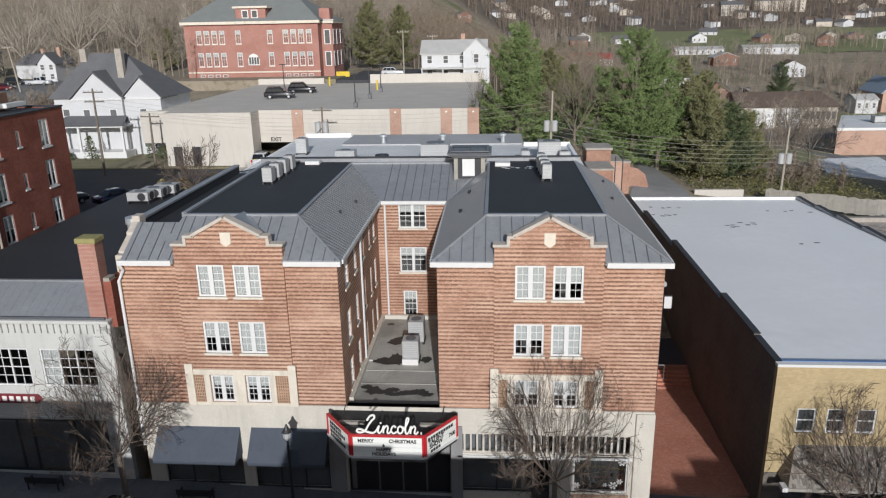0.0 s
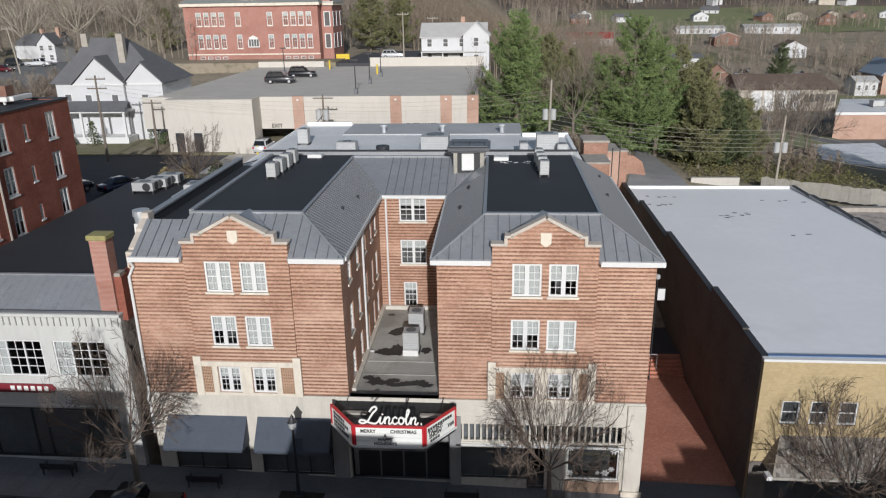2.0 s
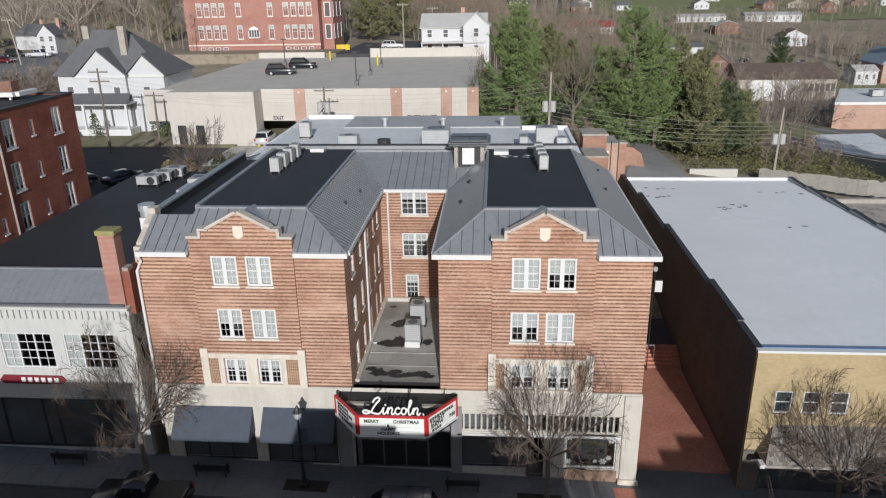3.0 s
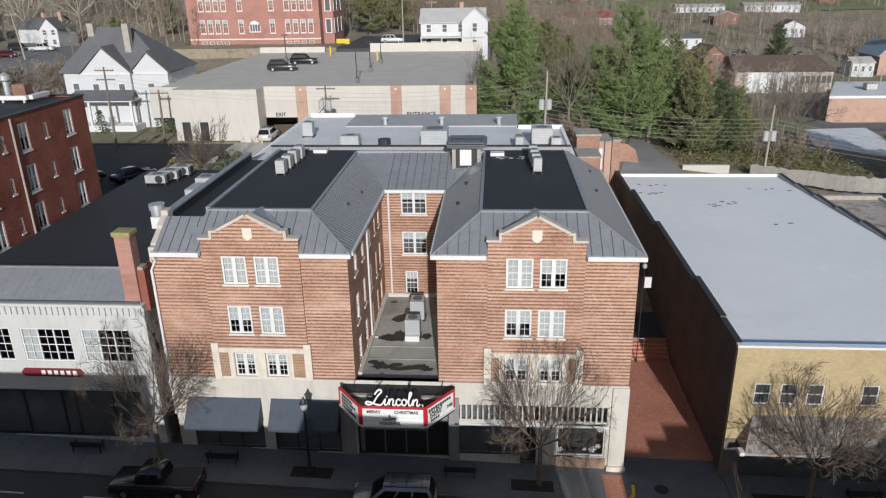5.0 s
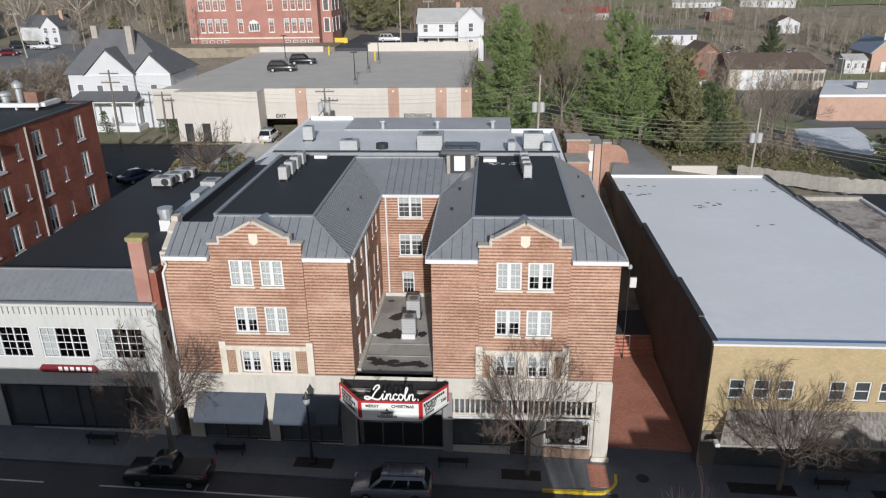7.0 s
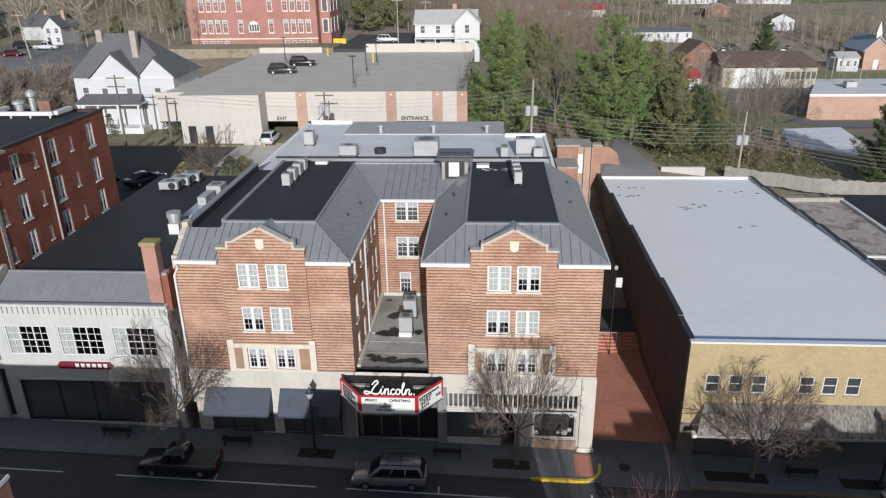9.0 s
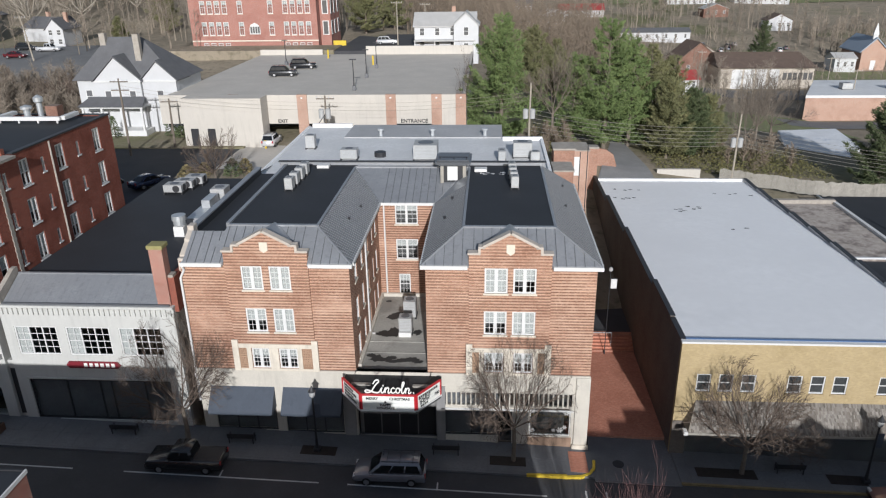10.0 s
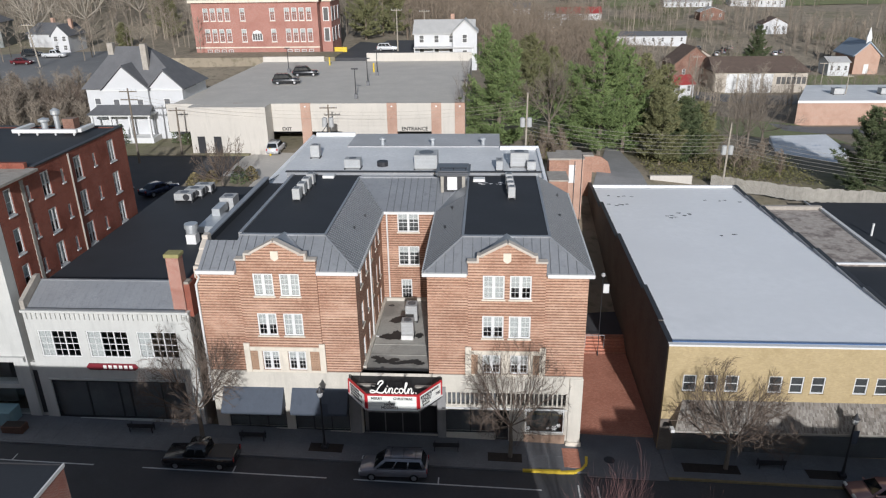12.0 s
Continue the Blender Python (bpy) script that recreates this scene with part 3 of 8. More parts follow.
def wing_front(x0, x1, b0, b1, wins):
    """Flank walls and the bay of one wing's front, 0.12 m proud, with its window openings."""
    bm = bmesh.new()
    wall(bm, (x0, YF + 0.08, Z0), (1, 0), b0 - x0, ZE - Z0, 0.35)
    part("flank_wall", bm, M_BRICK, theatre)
    bm = bmesh.new()
    wall(bm, (b1, YF + 0.08, Z0), (1, 0), x1 - b1, ZE - Z0, 0.35)
    part("flank_wall", bm, M_BRICK, theatre)
    bm = bmesh.new()
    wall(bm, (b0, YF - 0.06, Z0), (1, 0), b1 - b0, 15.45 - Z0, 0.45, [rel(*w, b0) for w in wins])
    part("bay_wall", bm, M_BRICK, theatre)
    mid = (b0 + b1) / 2
    bm = bmesh.new()
    prism(bm, [(b0 + 0.72, 15.45), (b1 - 0.72, 15.45), (b1 - 0.72, 15.86), (mid + 1.78, 15.98), (mid, 16.9), (mid - 1.78, 15.98), (b0 + 0.72, 15.86)], 0.4, Matrix.Translation((0, YF - 0.06, 0)))
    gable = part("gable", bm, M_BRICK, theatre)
    # stone copings: two shoulders, two steps, two rakes
    for sgn in (-1, 1):
        half = mid - b0
        s0, s1 = sorted((mid + sgn * (half + 0.08), mid + sgn * (half - 0.8)))
        part("coping", soften(boxes((s0, s1, YF - 0.18, YF + 0.44, 15.45, 15.6)), 0.02), M_CAST, gable, "pale cast stone coping")
        u0, u1 = sorted((mid + sgn * (half - 0.63), mid + sgn * (half - 0.8)))
        part("step_stone", boxes((u0, u1, YF - 0.15, YF + 0.40, 15.6, 15.9)), M_CAST, gable)
        t0, t1 = sorted((mid + sgn * (half - 0.64), mid + sgn * 1.7))
        part("step_coping", soften(boxes((t0, t1, YF - 0.18, YF + 0.44, 15.9, 16.05)), 0.02), M_CAST, gable)
        bm = bmesh.new()
        m = Matrix.Translation((mid, 0, 16.93)) @ Matrix.Rotation(sgn * math.atan2(0.96, 1.78), 4, "Y")
        box(bm, *sorted((0, sgn * 2.05)), YF - 0.18, YF + 0.44, -0.02, 0.16, m)
        part("rake_coping", soften(bm, 0.02), M_CAST, gable)
    bm = bmesh.new()
    prism(bm, [(mid - 0.28, 15.62), (mid, 15.42), (mid + 0.28, 15.62), (mid + 0.28, 16.2), (mid - 0.28, 16.2)], 0.08, Matrix.Translation((0, YF - 0.13, 0)))
    part("plaque", bm, M_TRIM, gable, "pale stone shield plaque")
    # the roof ridge behind the gable
    bm = bmesh.new()
    a, b = Vector((mid, YF + 0.34, 16.72)), Vector((mid, YF + 3.0, 16.55))
    for sgn in (-1, 1):
        quad(bm, a, b, (mid + sgn * 0.3, YF + 2.9, 16.42), (mid + sgn * 2.3, YF + 0.34, 15.5))
        quad(bm, a + Vector((0, 0, -0.06)), b + Vector((0, 0, -0.06)), (mid + sgn * 0.3, YF + 2.9, 16.36), (mid + sgn * 2.3, YF + 0.34, 15.44))
    part("cricket", bm, M_METAL_ROOF, gable, "dark ridged roof behind the gable")
    for k, (a0, a1, z0, z1) in enumerate(wins):
        blinds = (1.0, 1.0, 0.5, 1.0, 0.42, 0.42) if x0 < -10 else (1.0, 0.55, 0.5, 1.0, 0.6, 0.6)
        sash_window(theatre, (a0, YF - 0.06, z0), (1, 0), a1 - a0, z1 - z0, 2, 2, 2, blinds[k], k < 4, 0.11, mullion=0.24)
    # limestone surround of the lowest windows with lattice panels
    bm = bmesh.new()
    p0, p1 = b0 - 0.2, b1 + 0.2
    y0, y1 = YF - 0.16, YF - 0.06
    box(bm, p0, p0 + 0.45, y0 - 0.04, y1, 6.1, 8.62)
    box(bm, p1 - 0.45, p1, y0 - 0.04, y1, 6.1, 8.62)
    box(bm, p0 + 0.45, p1 - 0.45, y0, y1, 7.98, 8.3)
    box(bm, p0 + 0.45, p1 - 0.45, y0, y1, 6.1, 6.28)
    w0, w1 = wins[4], wins[5]
    box(bm, w0[0] - 0.35, w0[0] - 0.02, y0, y1, 6.28, 7.98)
    box(bm, w0[1] + 0.02, w1[0] - 0.02, y0, y1, 6.28, 7.98)
    box(bm, w1[1] + 0.02, w1[1] + 0.35, y0, y1, 6.28, 7.98)
    part("window_surround", soften(bm, 0.015), M_TRIM, theatre, "cream limestone window surround")
    for g0, g1 in ((p0 + 0.45, w0[0] - 0.35), (w1[1] + 0.35, p1 - 0.45)):
        bm = bmesh.new()
        nx, nz = 6, 9
        for i in range(nx + 1):
            x = g0 + (g1 - g0) * i / nx
            box(bm, x - 0.03, x + 0.03, y0 + 0.03, y1, 6.28, 7.98)
        for j in range(nz + 1):
            z = 6.28 + 1.7 * j / nz
            box(bm, g0, g1, y0 + 0.036, y1 - 0.003, z - 0.03, z + 0.03)
        part("lattice", bm, M_LATTICE, theatre, "pierced brick lattice panel")


wing_front(XL, CL, -16.9, -11.02, WIN_L)
wing_front(CR, XR, 0.03, 5.64, WIN_R)

# court walls: west wing's, rear, east wing's
court_windows = []
for z0, z1 in ((12.4, 14.2), (9.1, 11.0), (6.2, 7.95)):
    court_windows += [(36.3, 37.3, z0, z1), (38.9, 39.7, z0, z1), (41.2, 42.2, z0, z1), (43.9, 44.5, z0, z1), (45.6, 46.4, z0, z1)]
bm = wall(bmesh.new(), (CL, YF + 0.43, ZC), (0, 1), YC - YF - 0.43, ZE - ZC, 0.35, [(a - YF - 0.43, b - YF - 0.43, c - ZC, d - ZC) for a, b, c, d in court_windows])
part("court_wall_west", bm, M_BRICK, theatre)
for k, (a, b, c, d) in enumerate(court_windows):
    sash_window(theatre, (CL, a, c), (0, 1), b - a, d - c, 1, 2, 2, (0.6, 0.4, 1.0, 0.5, 0.8)[k % 5])
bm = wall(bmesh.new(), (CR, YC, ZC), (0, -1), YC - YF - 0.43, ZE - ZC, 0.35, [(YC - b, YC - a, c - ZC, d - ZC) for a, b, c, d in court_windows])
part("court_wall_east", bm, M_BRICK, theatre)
for k, (a, b, c, d) in enumerate(court_windows):
    sash_window(theatre, (CR, b, c), (0, -1), b - a, d - c, 1, 2, 2, (0.5, 0.8, 0.3, 1.0, 0.6)[k % 5])
rear = [(-6.7, -4.75, 12.66, 14.45), (-6.7, -4.78, 9.38, 11.26), (-6.55, -5.55, 5.95, 7.95)]
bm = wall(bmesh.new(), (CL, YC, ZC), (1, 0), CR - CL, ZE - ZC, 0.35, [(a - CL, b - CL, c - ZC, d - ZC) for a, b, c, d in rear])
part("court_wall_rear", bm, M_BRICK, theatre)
for k, (a, b, c, d) in enumerate(rear):
    sash_window(theatre, (a, YC, c), (1, 0), b - a, d - c, 2 if k < 2 else 1, 2 if k < 2 else 3, 2, 0.35, k < 2, 0.1, mullion=0.2)
bm = bmesh.new()
tube(bm, [(CL + 0.55, YC - 0.1, ZE - 0.1), (CL + 0.55, YC - 0.1, ZC + 0.1)], 0.075, 6)
part("downpipe", bm, M_WHITE, theatre, "white downpipe in the court")
bm = bmesh.new()
tube(bm, [(CL + 0.1, 40.6, ZE - 0.1), (CL + 0.1, 40.6, ZC + 0.15), (CL + 0.5, 40.6, ZC + 0.1)], 0.07, 6)
part("downpipe", bm, M_WHITE, theatre, "white downpipe in the court")
bm = boxes((CL + 0.003, CR - 0.003, YC - 0.25, YC - 0.002, ZC, ZC + 0.3), (CL + 0.002, CL + 0.25, YF + 1.0, YC - 0.26, ZC, ZC + 0.3))
part("flashing", bm, M_CREAM, theatre, "cream flashing round the court roof")
part("court_roof", boxes((CL - 0.3, CR + 0.3, YF + 0.5, YC + 0.3, ZC - 0.25, ZC + 0.004)), M_COURT_ROOF, theatre, "stained grey flat roof of the court")
bm = boxes((CL, CR, YF + 0.02, YF + 0.48, 5.3, 6.1))
part("court_parapet", soften(bm, 0.02), M_DARK, theatre, "dark capped parapet before the court")
for y in (37.7, 39.4):
    part("roof_joint", boxes((CL + 0.26, CR - 0.2, y, y + 0.12, ZC, ZC + 0.03)), M_COURT_ROOF, theatre)

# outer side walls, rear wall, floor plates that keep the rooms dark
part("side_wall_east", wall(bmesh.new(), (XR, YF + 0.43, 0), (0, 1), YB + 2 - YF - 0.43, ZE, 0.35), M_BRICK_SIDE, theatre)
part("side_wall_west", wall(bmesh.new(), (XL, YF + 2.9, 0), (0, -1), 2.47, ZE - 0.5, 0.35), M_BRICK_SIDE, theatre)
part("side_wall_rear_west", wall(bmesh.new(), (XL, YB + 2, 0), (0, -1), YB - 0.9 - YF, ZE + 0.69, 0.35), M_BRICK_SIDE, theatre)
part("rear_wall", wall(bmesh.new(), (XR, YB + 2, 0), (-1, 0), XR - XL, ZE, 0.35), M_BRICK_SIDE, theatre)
bm = bmesh.new()
for z in (5.4, 8.7, 12.0, 14.5):
    for x0, x1, y0, y1 in ((XL + 0.4, CL - 0.4, YF + 0.5, YB), (CR + 0.4, XR - 0.4, YF + 0.5, YB), (CL - 0.4, CR + 0.4, YC + 0.4, YB)):
        box(bm, x0, x1, y0, y1, z - 0.1, z)
for x0, x1 in ((XL + 0.4, CL - 0.4), (CR + 0.4, XR - 0.4)):
    box(bm, x0, x1, YF + 2.5, YF + 2.6, 0, 14.4)
box(bm, CL - 2.6, CL - 2.5, YF + 0.6, YB, 5.5, 14.4)
box(bm, CR + 2.5, CR + 2.6, YF + 0.6, YB, 5.5, 14.4)
box(bm, CL, CR, YC + 2.5, YC + 2.6, 5.5, 14.4)
part("inner_floor", bm, M_INSIDE, theatre, "dark rooms behind the windows")

# roof: hips and slopes of grey metal, black flats
EO, FY = 0.26, YF - 0.26
KX = {"a": -16.2, "b": -10.8, "c": -0.42, "d": 6.02}
YT, RY = 37.15, 52.5
bm = bmesh.new()
L0, L1 = CL + EO, CR - EO
front_l = [(XL - 0.05, FY, ZE), (L0, FY, ZE), (KX["b"], YT, ZT), (KX["a"] - 1.1, YT, ZT)]
front_r = [(L1, FY, ZE), (XR + EO, FY, ZE), (KX["d"], YT, ZT), (KX["c"], YT, ZT)]
court_l = [(L0, FY, ZE), (L0, YC - EO, ZE), (KX["b"], RY, ZT), (KX["b"], YT, ZT)]
court_b = [(L0, YC - EO, ZE), (L1, YC - EO, ZE), (KX["c"], RY, ZT), (KX["b"], RY, ZT)]
court_r = [(L1, YC - EO, ZE), (L1, FY, ZE), (KX["c"], YT, ZT), (KX["c"], RY, ZT)]
east = [(XR + EO, FY, ZE), (XR + EO, YB + 2, ZE), (KX["d"], YB + 2, ZT), (KX["d"], YT, ZT)]
YM = YF + 0.395
ZM = ZE + (YM - FY) / (YT - FY) * (ZT - ZE)
slopes = {}
for side, q, b0, b1 in (("west", front_l, -16.9, -11.02), ("east", front_r, 0.03, 5.64)):
    slopes["front_slope_" + side] = [(b0, YM, ZM), (b1, YM, ZM), (b1, YT, ZT), (b0, YT, ZT)]
YW = 36.72
ZW = ZE + (YW - FY) / (YT - FY) * (ZT - ZE)
slopes["front_slope_end"] = [(XL + 0.32, FY, ZE), (-18.05, FY, ZE), (-17.41, YW, ZW), (XL + 0.32, YW, ZW)]
slopes["front_slope_inner_west"] = [(-11.02, FY, ZE), front_l[1], front_l[2], (-11.02, YT, ZT)]
slopes["front_slope_outer_west"] = [(-18.05, FY, ZE), (-16.9, FY, ZE), (-16.9, YT, ZT), front_l[3]]
slopes["front_slope_outer_east"] = [(5.64, FY, ZE), front_r[1], front_r[2], (5.64, YT, ZT)]
slopes["front_slope_inner_east"] = [front_r[0], (0.03, FY, ZE), (0.03, YT, ZT), front_r[3]]
slopes |= {"court_slope_west": court_l, "court_slope_rear": court_b, "court_slope_east": court_r, "outer_slope_east": east}
for name, q in slopes.items():
    bm = bmesh.new()
    quad(bm, *q)
    low = [(x, y, z - 0.12) for x, y, z in q]
    quad(bm, *low[::-1])
    for i in range(4):
        quad(bm, q[i], low[i], low[(i + 1) % 4], q[(i + 1) % 4])
    ob = part(name, bm, M_METAL_ROOF, theatre, "grey standing-seam metal roof slope")
    if "front" in name or "rear" in name:
        seams(ob, *q, 0.62)
    else:
        seams(ob, *q, 0.38, 0.07, 0.06, M_RIB)
# hip caps
bm = bmesh.new()
for a, b in ((front_l[1], front_l[2]), (front_r[0], front_r[3]), (front_r[1], front_r[2]), (court_b[0], court_b[3]), (court_b[1], court_b[2])):
    tube(bm, [Vector(a) + Vector((0, 0, 0.03)), Vector(b) + Vector((0, 0, 0.03))], 0.07, 6)
for a, b in ((front_l[3], front_l[2]), (front_r[3], front_r[2]), (court_b[3], court_b[2])):
    box(bm, a[0], b[0], a[1] - 0.06, a[1] + 0.22, ZT - 0.02, ZT + 0.1)
for x in (KX["b"], KX["c"], KX["d"]):
    box(bm, x - 0.1, x + 0.1, YT, RY if x < 5 else YB + 2, ZT - 0.02, ZT + 0.07)
part("hip_cap", bm, M_METAL_ROOF, theatre)
part("flat_roof_west", boxes((KX["a"] - 1.1, KX["b"] + 0.1, YT + 0.2, YB + 2, ZT - 0.3, ZT + 0.02)), M_BLACK_ROOF, theatre, "black membrane flat roof")
part("flat_roof_east", boxes((KX["c"] - 0.1, KX["d"] + 0.02, YT + 0.2, YB + 2, ZT - 0.3, ZT + 0.02)), M_BLACK_ROOF, theatre, "black membrane flat roof")
part("flat_roof_rear", boxes((KX["b"] + 0.1, KX["c"] - 0.1, RY + 0.1, YB + 2, ZT - 0.3, ZT + 0.012)), M_SILVER_DARK, theatre)
part("ridge_parapet", boxes((-18.0, 6.4, YB + 2.003, YB + 2.3, ZT - 1.8, ZT + 0.3)), M_METAL_ROOF, theatre, "grey metal parapet along the rear ridge")
part("ridge_coping", boxes((-18.1, 6.5, YB + 1.93, YB + 2.36, ZT + 0.3, ZT + 0.38)), M_DARK, theatre, "dark coping along the rear ridge")
for x, y in ((-13.7, 52.4), (0.6, 51.4)):
    part("roof_hatch", soften(boxes((x - 0.55, x + 0.55, y - 0.4, y + 0.4, ZT + 0.022, ZT + 0.3)), 0.03), M_WHITE, theatre, "white roof hatch")
# white eaves boards and gutters
eaves = [(x0, x1, FY - 0.12, YF + 0.07, ZE - 0.22, ZE + 0.05) for x0, x1 in ((XL + 0.2, -16.98), (-10.94, L0 + 0.03), (L1 - 0.05, -0.05), (5.72, XR + EO + 0.08))]
eaves += [(L0 - 0.02, L0 + 0.1, FY + 0.34, YC - EO, ZE - 0.2, ZE + 0.03), (L1 - 0.1, L1 + 0.02, FY + 0.34, YC - EO, ZE - 0.2, ZE + 0.03),
          (L0 + 0.1, L1 - 0.1, YC - EO - 0.1, YC - 0.003, ZE - 0.2, ZE + 0.03), (XR + EO, XR + EO + 0.12, FY + 0.34, YB + 2, ZE - 0.2, ZE + 0.04)]
for e in eaves:
    part("gutter", boxes(e), M_WHITE, theatre, "white eaves gutter")
bm = bmesh.new()
tube(bm, [(XL + 0.22, FY, ZE - 0.12), (XL + 0.3, YF - 0.05, ZE - 0.6), (XL - 0.02, YF - 0.06, ZE - 1.2), (XL - 0.02, YF - 0.06, 6.0), (XL - 0.1, YF - 0.1, 5.7), (XL - 0.02, YF - 0.1, 5.3), (XL - 0.02, YF - 0.1, 3.4)], 0.085, 8)
part("corner_downpipe", bm, M_WHITE, theatre, "white corner downpipe")
# west parapet with stepped stone end, channel behind it
bm = prism(bmesh.new(), [(0.1, 13.9), (3.1, 13.9), (3.1, 16.42), (2.4, 16.42), (2.4, 16.12), (1.6, 15.7), (1.6, 15.55), (0.5, 14.95), (0.5, 14.85), (0.1, 14.85)], 0.46, Matrix.Translation((XL - 0.12, YF, 0)) @ Matrix(((0, 1, 0, 0), (1, 0, 0, 0), (0, 0, 1, 0), (0, 0, 0, 1))))
part("parapet_end", soften(bm, 0.03), M_CAST, theatre, "weathered stepped stone parapet end")
bm = boxes((XL - 0.05, XL + 0.3, YF + 3.1, YB + 2, ZE + 0.7, ZE + 1.45))
part("parapet_west", bm, M_BLACK_ROOF, theatre)
bm = boxes((XL - 0.1, XL + 0.36, YF + 3.1, YB + 2, ZE + 1.45, ZE + 1.57), (KX["a"] - 1.3, KX["a"] - 1.02, YT + 0.2, YB + 2, ZT - 0.6, ZT + 0.14))
part("parapet_coping", bm, M_METAL_ROOF, theatre)
part("roof_channel", boxes((XL + 0.3, KX["a"] - 1.3, YW + 0.01, YB + 2, ZE + 0.5, ZE + 0.9)), M_BLACK_ROOF, theatre)

# ground floor: cream front with shop openings
SHOPS = [(-19.1, -14.45, 0.75, 3.6), (-13.75, -9.35, 0.6, 3.6), (-8.3, -2.35, 0.3, 4.4), (-1.75, 2.2, 0.75, 2.95), (2.2, 3.2, 0.1, 2.95), (4.5, 7.5, 0.85, 3.25), (-1.95, 7.6, 3.3, 4.55)]
part("shopfront_wall", wall(bmesh.new(), (XL, YF, -0.3), (1, 0), XR - XL, 6.4, 0.4, [(a - XL, b - XL, c + 0.3, d + 0.3) for a, b, c, d in SHOPS]), M_CREAM, theatre, "cream plastered ground floor front")
for x0, x1 in ((XL - 0.02, -17.4), (-10.8, CL + 0.1), (CR - 0.1, -0.3), (6.05, XR + 0.02)):
    part("string_course", boxes((x0, x1, YF - 0.1, YF - 0.002, 6.02, 6.14)), M_CREAM, theatre)
part("corner_pier", soften(boxes((7.75, XR + 0.06, YF - 0.14, YF - 0.002, -0.3, 6.0)), 0.02), M_CREAM, theatre)
part("pier_foot", soften(boxes((7.65, XR + 0.16, YF - 0.3, YF - 0.142, -0.3, 0.28)), 0.03), M_TRIM, theatre)
part("shop_backing", boxes((XL + 0.4, -8.4, YF + 0.5, YF + 0.6, -0.3, 4.69), (-2.3, 2.15, YF + 0.5, YF + 0.6, -0.3, 4.69), (XL + 0.4, XR - 0.4, YF + 0.42, YF + 1.6, 4.7, 4.8), (XL + 0.4, XR - 0.4, YF + 0.42, YF + 1.49, -0.3, 0.05)), M_BACKING, theatre)
for a, b, c, d in SHOPS[:2] + SHOPS[3:6]:
    f = 0.08
    m = M_WHITE if a > 3.5 else M_DARK
    fr = part("shop_window", boxes((a, b, YF + 0.12, YF + 0.2, c, c + f)), m, theatre)
    part("head_rail", boxes((a, b, YF + 0.12, YF + 0.2, d - f, d)), m, fr)
    n = max(1, round((b - a) / (3.2 if a > 3.5 else 1.6)))
    for k in range(n + 1):
        x = a + (b - a - f) * k / n
        part("mullion", boxes((x, x + f, YF + 0.122, YF + 0.198, c + f, d - f)), m, fr)
    for k in range(n):
        g = boxes((a + f + (b - a - f) * k / n, a + (b - a - f) * (k + 1) / n, YF + 0.155, YF + 0.16, c + f, d - f))
        pane = part("pane", g, M_GLASS, fr)
        pane.visible_shadow = False
for a, b, c, d in SHOPS[6:]:
    tr = part("transom", boxes((a, b, YF + 0.05, YF + 0.15, c, c + 0.09), (a, b, YF + 0.05, YF + 0.15, d - 0.07, d)), M_CREAM, theatre, "row of narrow transom lights")
    n = round((b - a) / 0.36)
    for k in range(n + 1):
        x = a + (b - a) * k / n
        part("mullion", boxes((x - 0.055, x + 0.055, YF + 0.03, YF + 0.15, c + 0.09, d - 0.07)), M_CREAM, tr)
    pane = part("pane", boxes((a, b, YF + 0.17, YF + 0.175, c, d)), M_GLASS, tr)
    pane.visible_shadow = False
for x, z, s in ((4.75, 2.95, 0.2), (7.2, 2.8, 0.22), (4.72, 1.25, 0.2), (7.1, 1.55, 0.18), (6.75, 1.3, 0.24), (6.3, 1.3, 0.14)):
    bm = bmesh.new()
    for k in range(3):
        box(bm, -s, s, -0.004, 0.0, -s * 0.22, s * 0.22, Matrix.Translation((x, YF + 0.15, z)) @ Matrix.Rotation(radians(60 * k), 4, "Y"))
    part("decal", bm, M_WHITE, theatre, "white snowflake window decal")
ret = part("return_window", boxes((3.62, 3.72, YF + 1.25, YF + 1.35, 0.1, 3.0)), M_WHITE, theatre, "white framed angled shop window beside the door")
turn = Matrix.Translation((4.46, YF + 0.1, 0)) @ Matrix.Rotation(math.atan2(1.2, -0.78), 4, "Z")
for z0, z1, d in ((0.72, 0.86, 0.06), (2.9, 3.0, 0.06)):
    bm = bmesh.new()
    box(bm, 0.03, 1.4, -d, d, z0, z1, turn)
    part("rail", bm, M_WHITE, ret)
bm = bmesh.new()
box(bm, 0.03, 1.4, -0.05, 0.05, 0.1, 0.72, turn)
part("riser", bm, M_TRIM, ret)
bm = bmesh.new()
box(bm, 0.03, 1.4, -0.004, 0.004, 0.86, 2.9, turn)
pane = part("pane", bm, M_GLASS, ret)
pane.visible_shadow = False
# Near-black backing: the colour keeps this sunlit recess looking unlit.
part("shop_back", boxes((2.15, XR - 0.4, YF + 1.5, YF + 1.6, -0.3, 4.69)), plain("darkened_shop_back", (0.05, 0.05, 0.048), 0.9, 0.3, 1.0), theatre)
part("transom_ledge", soften(boxes((-2.0, 7.7, YF - 0.1, YF - 0.003, 3.05, 3.18)), 0.01), M_WHITE, theatre)
part("stall_riser", boxes((4.4, 7.6, YF - 0.06, YF - 0.002, -0.3, 0.78)), plain("brown_stone", (0.40, 0.27, 0.19), 0.9, 0.3, 1.2, streak=True), theatre, "tan stone base under the shop window")
part("entrance_wall", boxes((-8.3, -2.35, YF + 0.9, YF + 1.0, 0.1, 4.4)), M_PIER, theatre, "dark recessed theatre entrance wall")
